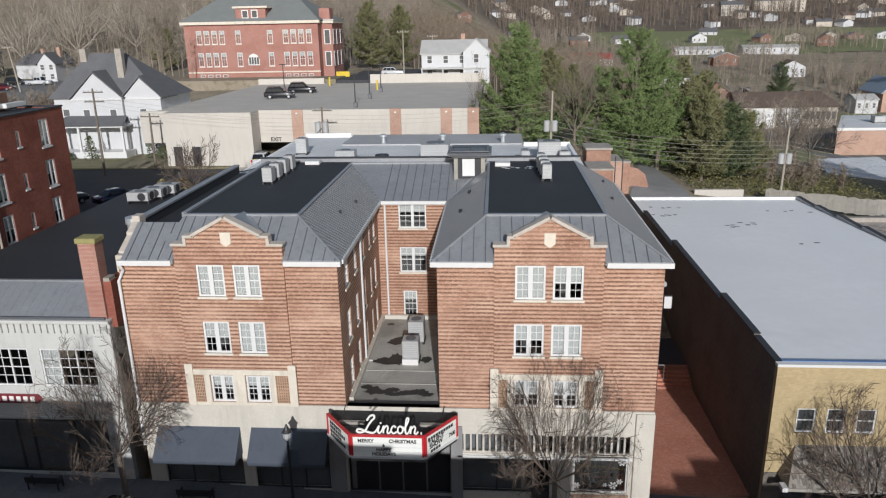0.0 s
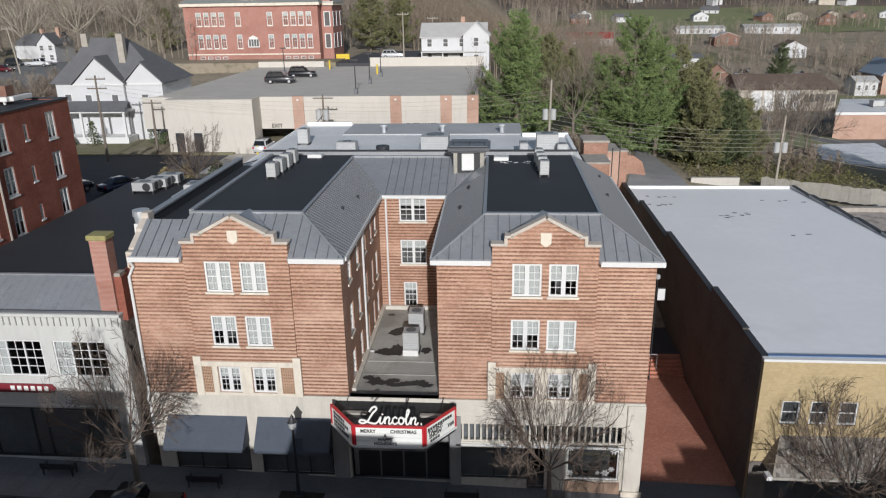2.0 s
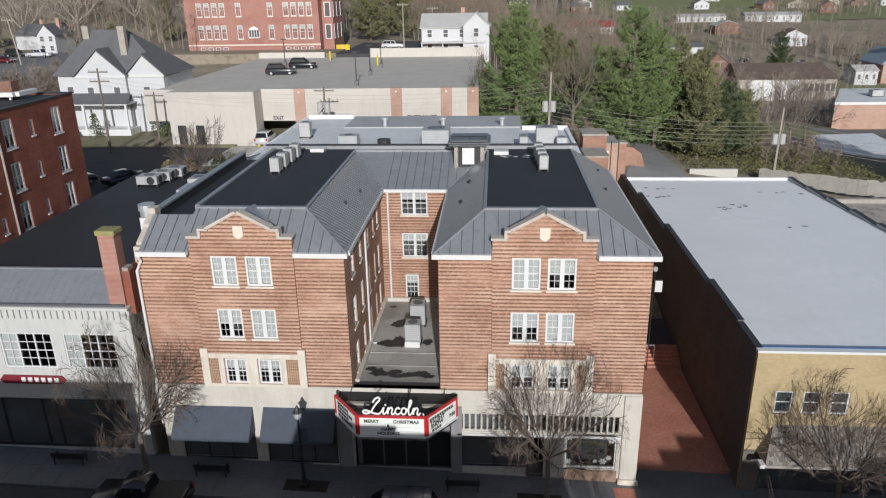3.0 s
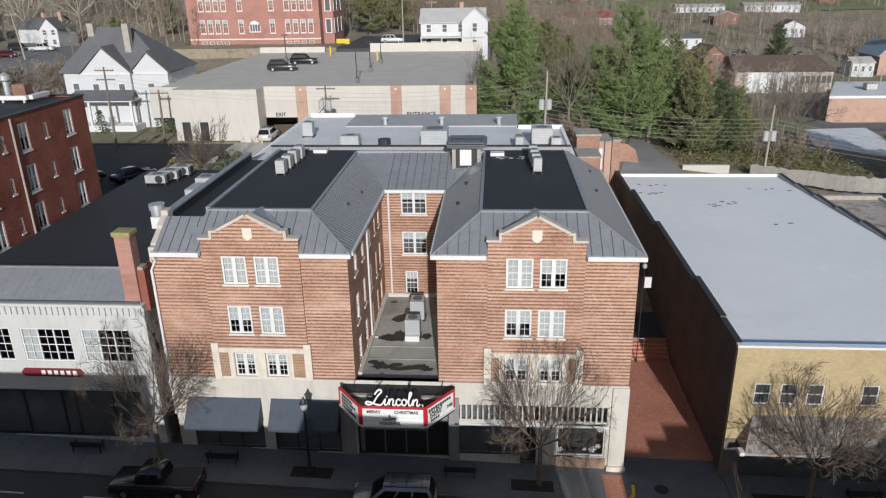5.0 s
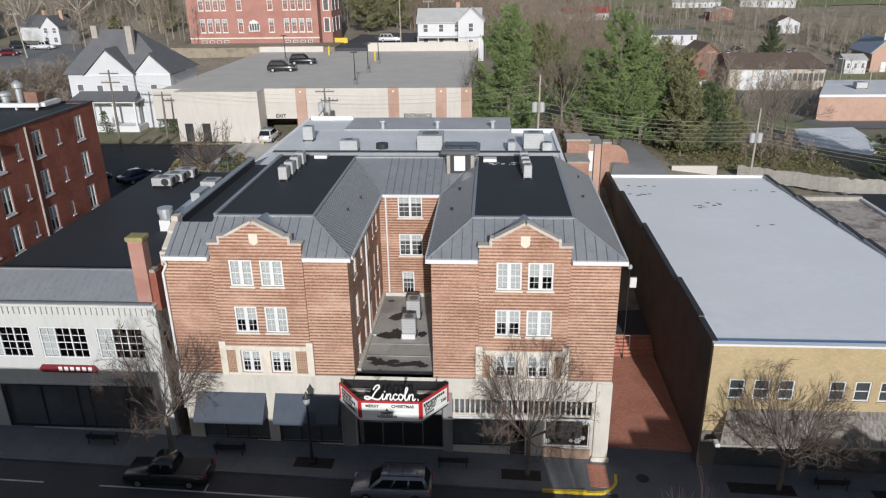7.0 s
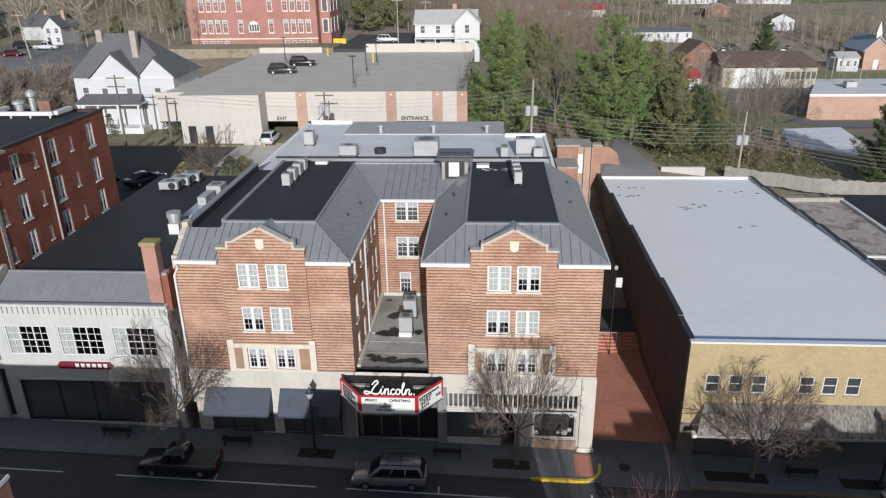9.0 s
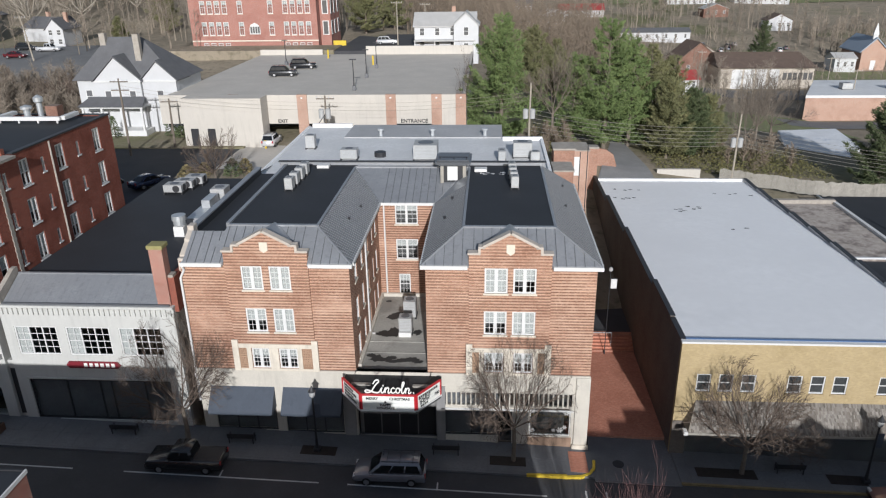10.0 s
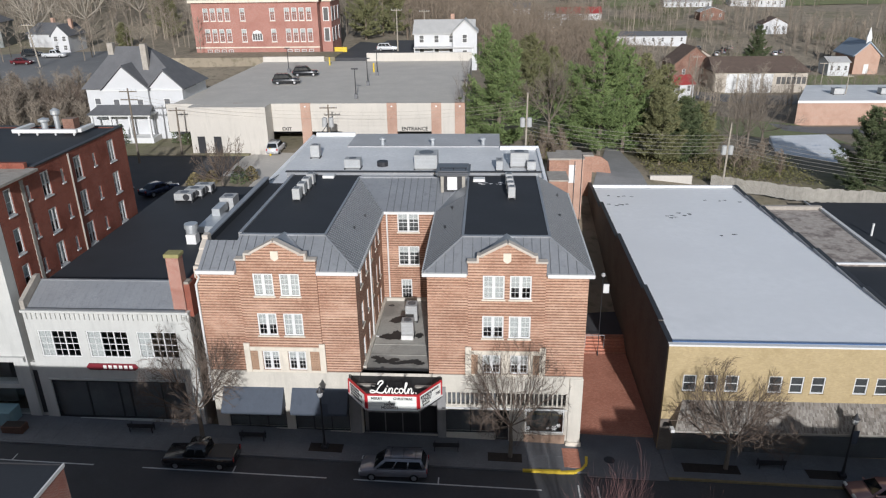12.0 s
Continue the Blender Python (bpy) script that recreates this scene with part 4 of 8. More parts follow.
for k in range(4):
    part("entrance_door", boxes((-8.0 + k * 1.4, -6.7 + k * 1.4, YF + 0.84, YF + 0.897, 0.1, 2.6)), M_DARK, theatre)
part("entrance_pier", boxes((-9.3, -8.4, YF - 0.1, YF - 0.002, -0.2, 5.0)), M_PIER, theatre)
part("entrance_pier", boxes((-2.36, -1.7, YF - 0.1, YF - 0.002, -0.2, 5.0)), M_PIER, theatre)

# awnings
for x0, x1 in ((-19.2, -14.4), (-13.75, -9.3)):
    aw = thing("awning", ((x0 + x1) / 2, YF, 4.5), "faded blue-grey fabric awning over a shop window", "awning", "awnings of the theatre shops")
    bm = bmesh.new()
    o, t = 1.25, 0.03
    top, low = 4.62, 3.12
    pr = [(YF - 0.003, top), (YF - o, low), (YF - o, low - 0.2), (YF - o + t, low - 0.2), (YF - o + t, low + 0.02), (YF - 0.003, top - t)]
    va = [bm.verts.new((x0, y, z)) for y, z in pr]
    vb = [bm.verts.new((x1, y, z)) for y, z in pr]
    for i in range(6):
        bm.faces.new((va[i], va[(i + 1) % 6], vb[(i + 1) % 6], vb[i]))
    bm.faces.new(va[::-1])
    bm.faces.new(vb)
    part("canopy", bm, M_AWNING, aw)
    for x in (x0, x1 - 0.02):
        bm = bmesh.new()
        prism(bm, [(-0.003, top - 0.05), (-o, low), (-o, low - 0.18), (-0.003, low - 0.18)], 0.02, Matrix.Translation((x, YF, 0)) @ Matrix(((0, 1, 0, 0), (1, 0, 0, 0), (0, 0, 1, 0), (0, 0, 0, 1))))
        part("side_flap", bm, M_AWNING, aw)


def letters(name, text, size, material, parent, world, depth=0.03, align="CENTER", label=""):
    """Raised lettering as a mesh; x along the text, z up at the pose world."""
    cu = bpy.data.curves.new("letters", "FONT")
    cu.body, cu.size, cu.extrude, cu.align_x, cu.offset = text, size, depth / 2, align, size * 0.025
    temp = bpy.data.objects.new("letters", cu)
    me = bpy.data.meshes.new_from_object(temp)
    bpy.data.objects.remove(temp)
    bpy.data.curves.remove(cu)
    me.materials.clear()
    me.materials.append(material)
    me.transform(Matrix.Rotation(radians(90), 4, "X"))
    return shared(name, me, parent, WORLD[parent.name].inverted() @ world, label)


# ---- marquee ----
marquee = thing("marquee", (-5.45, 33, 5.0), "theatre marquee with red frame and white letter boards", "marquee")
A, B, C, D = (-8.95, 33.35), (-7.3, 31.3), (-3.5, 31.3), (-1.95, 33.35)
ZM0, ZM1 = 5.02, 6.35
bm = bmesh.new()
ring = [(-8.95, YF - 0.003), A, B, C, D, (-1.95, YF - 0.003)]
lo = [bm.verts.new((x, y, ZM0 - 0.25)) for x, y in ring]
hi = [bm.verts.new((x, y, ZM1 - 0.5)) for x, y in ring]
bm.faces.new(lo)
bm.faces.new(hi[::-1])
for i in range(6):
    bm.faces.new((lo[i], hi[i], hi[(i + 1) % 6], lo[(i + 1) % 6]))
bmesh.ops.recalc_face_normals(bm, faces=bm.faces[:])
M_TARP = plain("patched_black_roof", (0.035, 0.035, 0.035), 0.8, 0.3, 0.7, stain=(0.22, 0.21, 0.19), stain_at=0.5)
part("roof", bm, M_TARP, marquee, "black patched roof of the marquee")
for p, q, kind in ((A, B, "west"), (B, C, "front"), (C, D, "east")):
    u = Vector((q[0] - p[0], q[1] - p[1]))
    ln = u.length
    u.normalize()
    m = facing((p[0], p[1], ZM0), u)
    inv = WORLD[marquee.name].inverted()
    fr = 0.115
    bm = boxes((0, ln, -0.1, 0.06, ZM1 - ZM0 - fr, ZM1 - ZM0), (0, fr, -0.1, 0.06, 0.1, ZM1 - ZM0 - fr), (ln - fr, ln, -0.1, 0.06, 0.1, ZM1 - ZM0 - fr))
    board = part("board_frame", soften(bm, 0.015), M_RED, marquee, "red enamel frame", inv @ m)
    part("letter_board", boxes((fr, ln - fr, -0.05, 0.04, 0.1, ZM1 - ZM0 - fr)), M_SIGNWHITE, board, "white letter board", Matrix())
    part("bottom_rail", boxes((0, ln, -0.12, 0.06, -0.02, 0.1)), M_WHITE, board, "", Matrix())
    for z in (0.37, 0.62, 0.87):
        part("letter_track", boxes((fr, ln - fr, -0.058, -0.05, z, z + 0.012)), M_GALV, board, "", Matrix())
    if kind == "front":
        letters("letters", "MERRY", 0.27, M_BLACKLETTER, board, m @ pose(fr + 0.66, -0.06, 0.9), 0.02)
        letters("letters", "CHRISTMAS", 0.27, M_BLACKLETTER, board, m @ pose(ln - fr - 1.0, -0.06, 0.9), 0.02)
        letters("letters", "&", 0.24, M_BLACKLETTER, board, m @ pose(ln / 2 - 0.2, -0.06, 0.65), 0.02)
        letters("letters", "HAPPY", 0.26, M_BLACKLETTER, board, m @ pose(ln / 2 - 0.2, -0.06, 0.4), 0.02)
        letters("letters", "HOLIDAYS", 0.26, M_BLACKLETTER, board, m @ pose(ln / 2 - 0.2, -0.06, 0.14), 0.02)
    elif kind == "east":
        for k in range(10):
            part("bar", boxes((fr + 0.12 + k * 0.2, fr + 0.26 + k * 0.2, -0.07, -0.05, 0.9, 1.06)), M_BLACKLETTER, board, "", Matrix())
        letters("letters", "TALENT", 0.33, M_BLACKLETTER, board, m @ pose(fr + 0.75, -0.06, 0.64), 0.02)
        letters("letters", "SHOW", 0.33, M_BLACKLETTER, board, m @ pose(fr + 0.72, -0.06, 0.38), 0.02)
        letters("letters", "7:00", 0.3, M_BLACKLETTER, board, m @ pose(ln - fr - 0.35, -0.06, 0.36), 0.02)
        for k in range(4):
            part("bar", boxes((fr + 0.3 + k * 0.2, fr + 0.44 + k * 0.2, -0.07, -0.05, 0.14, 0.3)), M_BLACKLETTER, board, "", Matrix())
    else:
        for j in range(4):
            for k in range(8 - (j % 2) * 2):
                part("bar", boxes((fr + 0.25 + k * 0.22, fr + 0.4 + k * 0.22, -0.07, -0.05, 0.16 + j * 0.25, 0.34 + j * 0.25)), M_BLACKLETTER, board, "", Matrix())
# sign of flowing white ribbons on the front edge
sign = bmesh.new()


def stroke(bm, pts, width):
    """A flat ribbon of even thickness along points in the x-z plane."""
    smooth = []
    for i in range(len(pts) - 1):
        p0, p1, p2, p3 = (Vector(pts[max(0, min(len(pts) - 1, i + k))]) for k in (-1, 0, 1, 2))
        for s in range(6):
            t = s / 6
            smooth.append(0.5 * ((2 * p1) + (p2 - p0) * t + (2 * p0 - 5 * p1 + 4 * p2 - p3) * t * t + (3 * p1 - p0 - 3 * p2 + p3) * t ** 3))
    smooth.append(Vector(pts[-1]))
    rows = []
    for i, p in enumerate(smooth):
        d = smooth[min(len(smooth) - 1, i + 1)] - smooth[max(0, i - 1)]
        side = Vector((-d.y, d.x)).normalized() * width / 2
        y = -0.035 - 0.03 * i / len(smooth)
        rows.append([bm.verts.new(v) for v in ((p.x - side.x, y, p.y - side.y), (p.x + side.x, y, p.y + side.y), (p.x + side.x, y + 0.06, p.y + side.y), (p.x - side.x, y + 0.06, p.y - side.y))])
    for a, b in zip(rows, rows[1:]):
        for k in range(4):
            bm.faces.new((a[k], a[(k + 1) % 4], b[(k + 1) % 4], b[k]))
    bm.faces.new(rows[0][::-1])
    bm.faces.new(rows[-1])


stroke(sign, [(0.62, 0.76), (0.78, 1.02), (0.98, 1.10), (1.03, 0.94), (0.84, 0.72), (0.66, 0.44), (0.5, 0.16), (0.26, 0.03), (0.05, 0.09), (0.08, 0.23), (0.3, 0.22), (0.62, 0.08), (0.92, 0.03), (1.1, 0.16)], 0.1)
stroke(sign, [(1.1, 0.16), (1.26, 0.45), (1.2, 0.12), (1.28, 0.03), (1.42, 0.18)], 0.088)
stroke(sign, [(1.32, 0.6), (1.4, 0.66)], 0.1)
for x in (1.42, 2.9):
    stroke(sign, [(x, 0.18), (x + 0.1, 0.46), (x + 0.06, 0.03)], 0.088)
    stroke(sign, [(x + 0.08, 0.25), (x + 0.24, 0.46), (x + 0.33, 0.37), (x + 0.28, 0.08), (x + 0.38, 0.03), (x + 0.48, 0.16)], 0.088)
stroke(sign, [(2.18, 0.36), (2.07, 0.46), (1.94, 0.33), (1.93, 0.12), (2.06, 0.02), (2.22, 0.14)], 0.088)
stroke(sign, [(2.43, 0.46), (2.3, 0.36), (2.28, 0.12), (2.4, 0.02), (2.53, 0.14), (2.54, 0.36), (2.43, 0.46), (2.64, 0.36)], 0.088)
stroke(sign, [(2.62, 0.2), (2.83, 0.7), (2.88, 0.93), (2.78, 0.92), (2.71, 0.5), (2.69, 0.1), (2.78, 0.02), (2.9, 0.18)], 0.088)
stroke(sign, [(3.5, 0.05), (3.58, 0.06)], 0.12)
bmesh.ops.recalc_face_normals(sign, faces=sign.faces)
part("script_sign", sign, M_SIGNWHITE, marquee, "white flowing ribbon sign standing on the marquee", WORLD[marquee.name].inverted() @ pose(-7.02, 31.45, ZM1 + 0.0) @ Matrix.Diagonal((0.95, 1, 0.95, 1)))
for x in (-8.2, -2.7):
    bm = bmesh.new()
    tube(bm, [(x, YF + 0.02, 6.2), (x, 32.6, ZM1 - 0.5)], 0.025)
    part("stay_rod", bm, M_DARK, marquee)
for b in ((-8.3, -6.9, 33.0, 33.25, ZM1 - 0.49, ZM1 - 0.36), (-3.9, -2.5, 32.9, 33.15, ZM1 - 0.49, ZM1 - 0.36)):
    part("roof_batten", boxes(b), M_TIMBER, marquee)


# ---- rooftop plant ----
def ac_unit(at, w, d, h, turn=0.0, label="beige rooftop air conditioning unit", legs=0.15, group="", front_fan=False):
    ob = thing("air_conditioner", at, label, "air conditioner", group, turn=turn)
    part("casing", soften(boxes((-w / 2, w / 2, -d / 2, d / 2, legs, h)), 0.03), M_AC, ob, "", Matrix())
    for x in (-w / 2 + 0.025, w / 2 - 0.025):
        part("stand", boxes((x - 0.075, x + 0.075, -d / 2, d / 2, 0, legs)), M_DARK, ob, "", Matrix())
    bm = bmesh.new()
    tube(bm, [(0, 0, h), (0, 0, h + 0.05)], min(w, d) * 0.33, 14)
    part("fan_guard", bm, M_SEAM, ob, "grey fan guard", Matrix())
    bm = bmesh.new()
    for k in range(7):
        z = legs + (h - legs) * (0.2 + 0.1 * k)
        box(bm, -w * 0.4, w * 0.4, -d / 2 - 0.015, -d / 2, z, z + 0.03)
    part("grille", bm, M_GALV, ob, "", Matrix())
    if front_fan:
        bm = bmesh.new()
        tube(bm, [(w * 0.2, -d / 2 - 0.03, (h + legs) / 2), (w * 0.2, -d / 2 + 0.02, (h + legs) / 2)], h * 0.36, 16)
        part("front_fan", bm, M_DARK, ob, "dark round fan opening", Matrix())
        bm = bmesh.new()
        tube(bm, [(w / 2 - 0.02, 0, (h + legs) / 2), (w / 2 + 0.03, 0, (h + legs) / 2)], h * 0.36, 16)
        part("side_fan", bm, M_DARK, ob, "dark round fan opening", Matrix())
    return ob


def vent_pipe(at, r, h, hat=True, material=None):
    ob = thing("roof_vent", at, "galvanised round roof vent", "roof vent")
    bm = bmesh.new()
    tube(bm, [(0, 0, 0), (0, 0, h)], r, 12)
    part("pipe", bm, material or M_GALV, ob, "", Matrix())
    if hat:
        bm = bmesh.new()
        tube(bm, [(0, 0, h * 0.92), (0, 0, h), (0, 0, h * 1.25), (0, 0, h * 1.4)], [r * 1.1, r * 1.7, r * 1.7, r * 0.4], 12)
        part("cowl", bm, M_GALV, ob, "", Matrix())
    return ob


for x, y, w, d, h in ((-5.25, 41.0, 1.05, 1.0, 1.5), (-5.2, 43.9, 1.05, 1.2, 1.6)):
    ac_unit((x, y, ZC), w, d, h, 0, "boxy rooftop unit on the court roof")
part("condenser_pad", boxes((-5.75, -4.75, 40.2, 40.45, ZC + 0.005, ZC + 0.4)), M_WHITE, None, "white pad before the court unit", category="pad")
for k in range(4):
    ac_unit((-15.0 + 0.05 * k, 45.6 + k * 1.5, ZT + 0.02), 0.66, 0.9, 1.1, 0, group="row of roof units")
    ac_unit((3.45 - 0.05 * k, 46.3 + k * 1.3, ZT + 0.02), 0.62, 0.8, 1.1, 0, group="row of roof units")
for x, y in ((-9.3, 41.0), (-9.0, 44.5), (-2.0, 41.5), (-1.6, 45.5), (7.4, 44.0), (7.7, 50.0)):
    zz = ZT - abs(x - (KX["b"] if x < -5 else KX["c"] if x < 3 else KX["d"])) / 2.95 * 2.05
    vent_pipe((x, y, zz - 0.05), 0.09, 0.42, False, M_DARK)

rng = random.Random(14)
M_STAIN = plain("wet_tar_stain", (0.035, 0.034, 0.032), 0.55, 0.3, 1.5)
for cx, cy, rx, ry in ((-6.9, 40.8, 0.7, 0.5), (-6.2, 41.0, 0.55, 0.85), (-7.4, 40.7, 0.4, 0.25), (-6.6, 43.6, 0.6, 0.5), (-6.0, 43.9, 0.35, 0.55), (-6.7, 36.7, 0.9, 0.28), (-5.6, 36.5, 0.8, 0.25), (-4.3, 36.8, 0.5, 0.35), (-7.5, 37.3, 0.35, 0.3), (-4.3, 41.0, 0.35, 0.5), (-6.55, 40.6, 0.9, 0.4), (-4.9, 36.7, 0.7, 0.3), (-7.0, 36.9, 0.5, 0.5), (-5.9, 37.0, 0.45, 0.3), (-3.9, 36.5, 0.5, 0.25), (-6.1, 44.2, 0.7, 0.4), (-7.4, 46.6, 0.3, 0.25)):
    bm = bmesh.new()
    ring = []
    for i in range(22):
        t = 2 * math.pi * i / 22
        k = rng.uniform(0.7, 1.15)
        ring.append(bm.verts.new((cx + rx * k * math.cos(t), cy + ry * k * math.sin(t), ZC + 0.010 + 0.001 * (cx + 8))))
    bm.faces.new(ring)
    part("roof_stain", bm, M_STAIN, theatre, "black tar stain on the court roof")

# lamp post with a white board at the alley's end
lamp = thing("alley_lamp", (12.1, 48.3, -0.09), "dark lamp post with a white hanging board at the alley's end", "lamp post")
bm = bmesh.new()
tube(bm, [(0, 0, 0), (0, 0, 0.5), (0, 0, 8.3)], [0.07, 0.04, 0.03], 8)
part("pole", bm, M_DARK, lamp, "", Matrix())
part("arm", boxes((0.03, 0.62, -0.03, 0.03, 7.58, 7.64)), M_DARK, lamp, "", Matrix())
part("board", soften(boxes((0.08, 0.62, -0.05, 0.05, 6.65, 7.55)), 0.02), M_WHITE, lamp, "white hanging board", Matrix())
bm = bmesh.new()
tube(bm, [(0, 0, 8.3), (0, 0, 8.4), (0, 0, 8.62), (0, 0, 8.7)], [0.1, 0.19, 0.17, 0.05], 10)
part("lantern", bm, M_AC, lamp, "grey round lantern", Matrix())

# louvred roof ventilator on the rear slope
pent = thing("roof_cupola", (-1.7, 51.2, 15.6), "dark louvred roof ventilator with a flat top", "roof ventilator")
part("body", boxes((-2.85, -0.7, 50.4, 52.4, 15.2, 17.2)), M_DARK, pent)
part("panel", soften(boxes((-2.3, -1.4, 50.3, 50.397, 15.85, 17.1)), 0.02), M_WHITE, pent, "white front panel")
for x0, x1 in ((-2.9, -2.62), (-0.95, -0.65)):
    part("corner_post", boxes((x0, x1, 50.28, 50.39, 15.6, 17.15)), M_TIMBER, pent, "weathered brown corner post")
for k in range(4):
    e = (0.1, 0.34, 0.4, 0.22)[k]
    part("louvre", soften(boxes((-2.95 - e, -0.6 + e, 50.2 - e, 52.5 + e, 17.2 + k * 0.14, 17.32 + k * 0.14)), 0.03), M_SEAM, pent, "dark curved louvre of the cap")
bm = bmesh.new()
tube(bm, [(-3.0, 50.2, 17.98), (-0.5, 50.2, 17.98)], 0.04)
for x in (-2.9, -1.7, -0.6):
    tube(bm, [(x, 50.2, 17.74), (x, 50.2, 17.98)], 0.03)
part("rail", bm, M_DARK, pent)
bm = bmesh.new()
rng = random.Random(4)
for k in range(14):
    x = 0.4 + rng.random() * 2.3
    y = 50.2 + rng.random() * 0.9
    box(bm, x, x + 0.1 + rng.random() * 0.25, y, y + 0.05 + rng.random() * 0.08, ZT + 0.021, ZT + 0.028)
part("roof_scuff", bm, M_SILVER_ROOF, theatre, "pale scuffs on the black roof")

# ---- rear auditorium with silver roof ----
hall = thing("auditorium", (-7, 66, 5), "low rear hall with silver coated flat roofs", "building")
HZ = 15.0
HY = YB + 2.4
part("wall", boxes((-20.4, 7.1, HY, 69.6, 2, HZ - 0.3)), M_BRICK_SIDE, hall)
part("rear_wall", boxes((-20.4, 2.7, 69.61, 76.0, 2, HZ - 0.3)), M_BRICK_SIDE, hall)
part("roof", boxes((-20.5, 7.2, HY - 0.08, 69.65, HZ - 0.3, HZ)), M_SILVER_ROOF, hall, "silver coated flat roof")
part("side_roof", boxes((-20.5, -15.25, 69.66, 75.6, HZ - 0.3, HZ)), M_SILVER_ROOF, hall, "silver coated flat roof")
part("upper_roof", boxes((-15.2, 2.8, 69.66, 76.1, HZ - 0.3, HZ + 0.12)), M_SILVER_DARK, hall, "weathered silver roof")
for b in ((-20.75, -20.5, HY - 0.08, 75.6, HZ - 0.4, HZ + 0.12), (2.8, 7.2, 68.6, 69.0, HZ, HZ + 0.35), (-20.2, -15.3, 75.3, 75.65, HZ, HZ + 0.4), (6.95, 7.25, HY, 68.6, HZ, HZ + 0.25)):
    part("parapet", boxes(b), M_WHITE_ROOF, hall, "white coated parapet")
for x, y in ((-11.07, 70.2), (-5.13, 70.2), (0.82, 70.3)):
    vent_pipe((x, y, HZ + 0.1), 0.22, 0.7)
ac_unit((-17.9, 64.9, HZ), 1.0, 1.0, 1.5, 0, "tall grey rooftop unit")
ac_unit((-5.1, 61.1, HZ), 2.4, 2.5, 1.6, 0, "large grey metal rooftop unit")
bm = bmesh.new()
tube(bm, [(-9.9, 61.6, HZ), (-9.9, 61.6, HZ + 0.5)], 0.6, 14)
part("round_vent", bm, M_DARK, None, "squat dark round roof vent", category="roof vent")
ac_unit((-12.9, 60.6, HZ), 1.7, 1.2, 1.1, 0, "low grey rooftop unit")
ac_unit((4.7, 61.6, HZ), 1.9, 1.6, 1.6, 0, "large grey metal rooftop unit")
ac_unit((5.9, 60.0, HZ), 0.9, 0.9, 1.0, 0, "small pale metal rooftop unit")
ac_unit((2.6, 60.2, HZ), 0.7, 1.6, 1.1, 0, "narrow pale metal rooftop unit")

# brick stair tower, low wall and stack behind the east wing
tower = thing("brick_annex", (8.3, 56.5, 3), "pale red brick annex behind the theatre", "building")
part("body", boxes((7.4, 9.2, 55.0, 58.0, 2, 15.3)), M_BRICK_MID, tower)
part("coping", boxes((7.32, 9.28, 54.92, 58.1, 15.3, 15.45)), M_COPING, tower)
part("chimney", boxes((7.8, 9.85, 60.5, 63.0, 2, 15.95)), M_BRICK_MID, tower)
part("chimney_cap", soften(boxes((7.68, 9.97, 60.38, 63.1, 15.95, 16.15)), 0.03), M_COPING, tower)
low_wing = thing("brick_outbuilding", (10.8, 75, 4), "low pale brick outbuilding with a white door", "building")
part("wall", boxes((10.2, 13.2, 74.0, 78.0, 2, 12.4)), M_BRICK_PINK, low_wing)
part("roof", boxes((10.1, 13.3, 73.9, 78.1, 12.4, 12.52)), M_COPING, low_wing)
part("window", boxes((10.4, 11.0, 73.94, 73.997, 10.6, 11.6)), M_INSIDE, low_wing)
part("door", boxes((11.4, 12.2, 73.94, 73.997, 9.4, 11.7)), M_WHITE, low_wing, "white rear door")
stack = thing("brick_chimney", (14.3, 81.5, 4), "tall square pale red brick chimney", "chimney")
part("shaft", boxes((13.95, 15.2, 80.3, 81.6, 2, 11.1)), M_BRICK_MID, stack)
part("cap", soften(boxes((13.85, 15.3, 80.2, 81.7, 11.1, 11.3)), 0.03), M_COPING, stack)
bm = bmesh.new()
prism(bm, [(16.2, 3), (19.1, 3), (19.0, 6.9), (18.5, 8.3), (17.5, 9.0), (16.2, 9.2)], 0.4, Matrix.Translation((0, 88.0, 0)))
part("garden_wall", bm, M_BRICK_MID, None, "sloping pale brick wall by the drive", category="wall", kind="structure")
for x, y in ((11.0, 65.0), (12.2, 68.0)):
    bm = bmesh.new()
    tube(bm, [(x, y, 2), (x, y, 14.6)], 0.05, 6)
    part("alley_post", bm, M_DARK, None, "thin dark post behind the alley", category="post")
bm = bmesh.new()
rows = []
for k in range(12):
    t = k / 11
    y = 81 + 22 * t
    rows.append([bm.verts.new((x, y, max(land(x, y), 5.0) + 0.14)) for x in (interp(t, (0, 0.45, 1), (15.3, 17.8, 20.6)), interp(t, (0, 0.45, 1), (24.0, 23.6, 22.4)))])
for a, b in zip(rows, rows[1:]):
    bm.faces.new((a[0], a[1], b[1], b[0]))
part("driveway", bm, plain("worn_drive_asphalt", (0.26, 0.255, 0.25), 0.9, 0.2, 0.4, stain=(0.19, 0.185, 0.18)), None, "dark asphalt drive behind the buildings", category="drive", kind="structure")
part("lane_wall", boxes((24.6, 30.5, 87.6, 88.1, 3.0, 6.35)), M_DECK_WALL, None, "low pale block wall at the lane", category="wall", kind="structure")

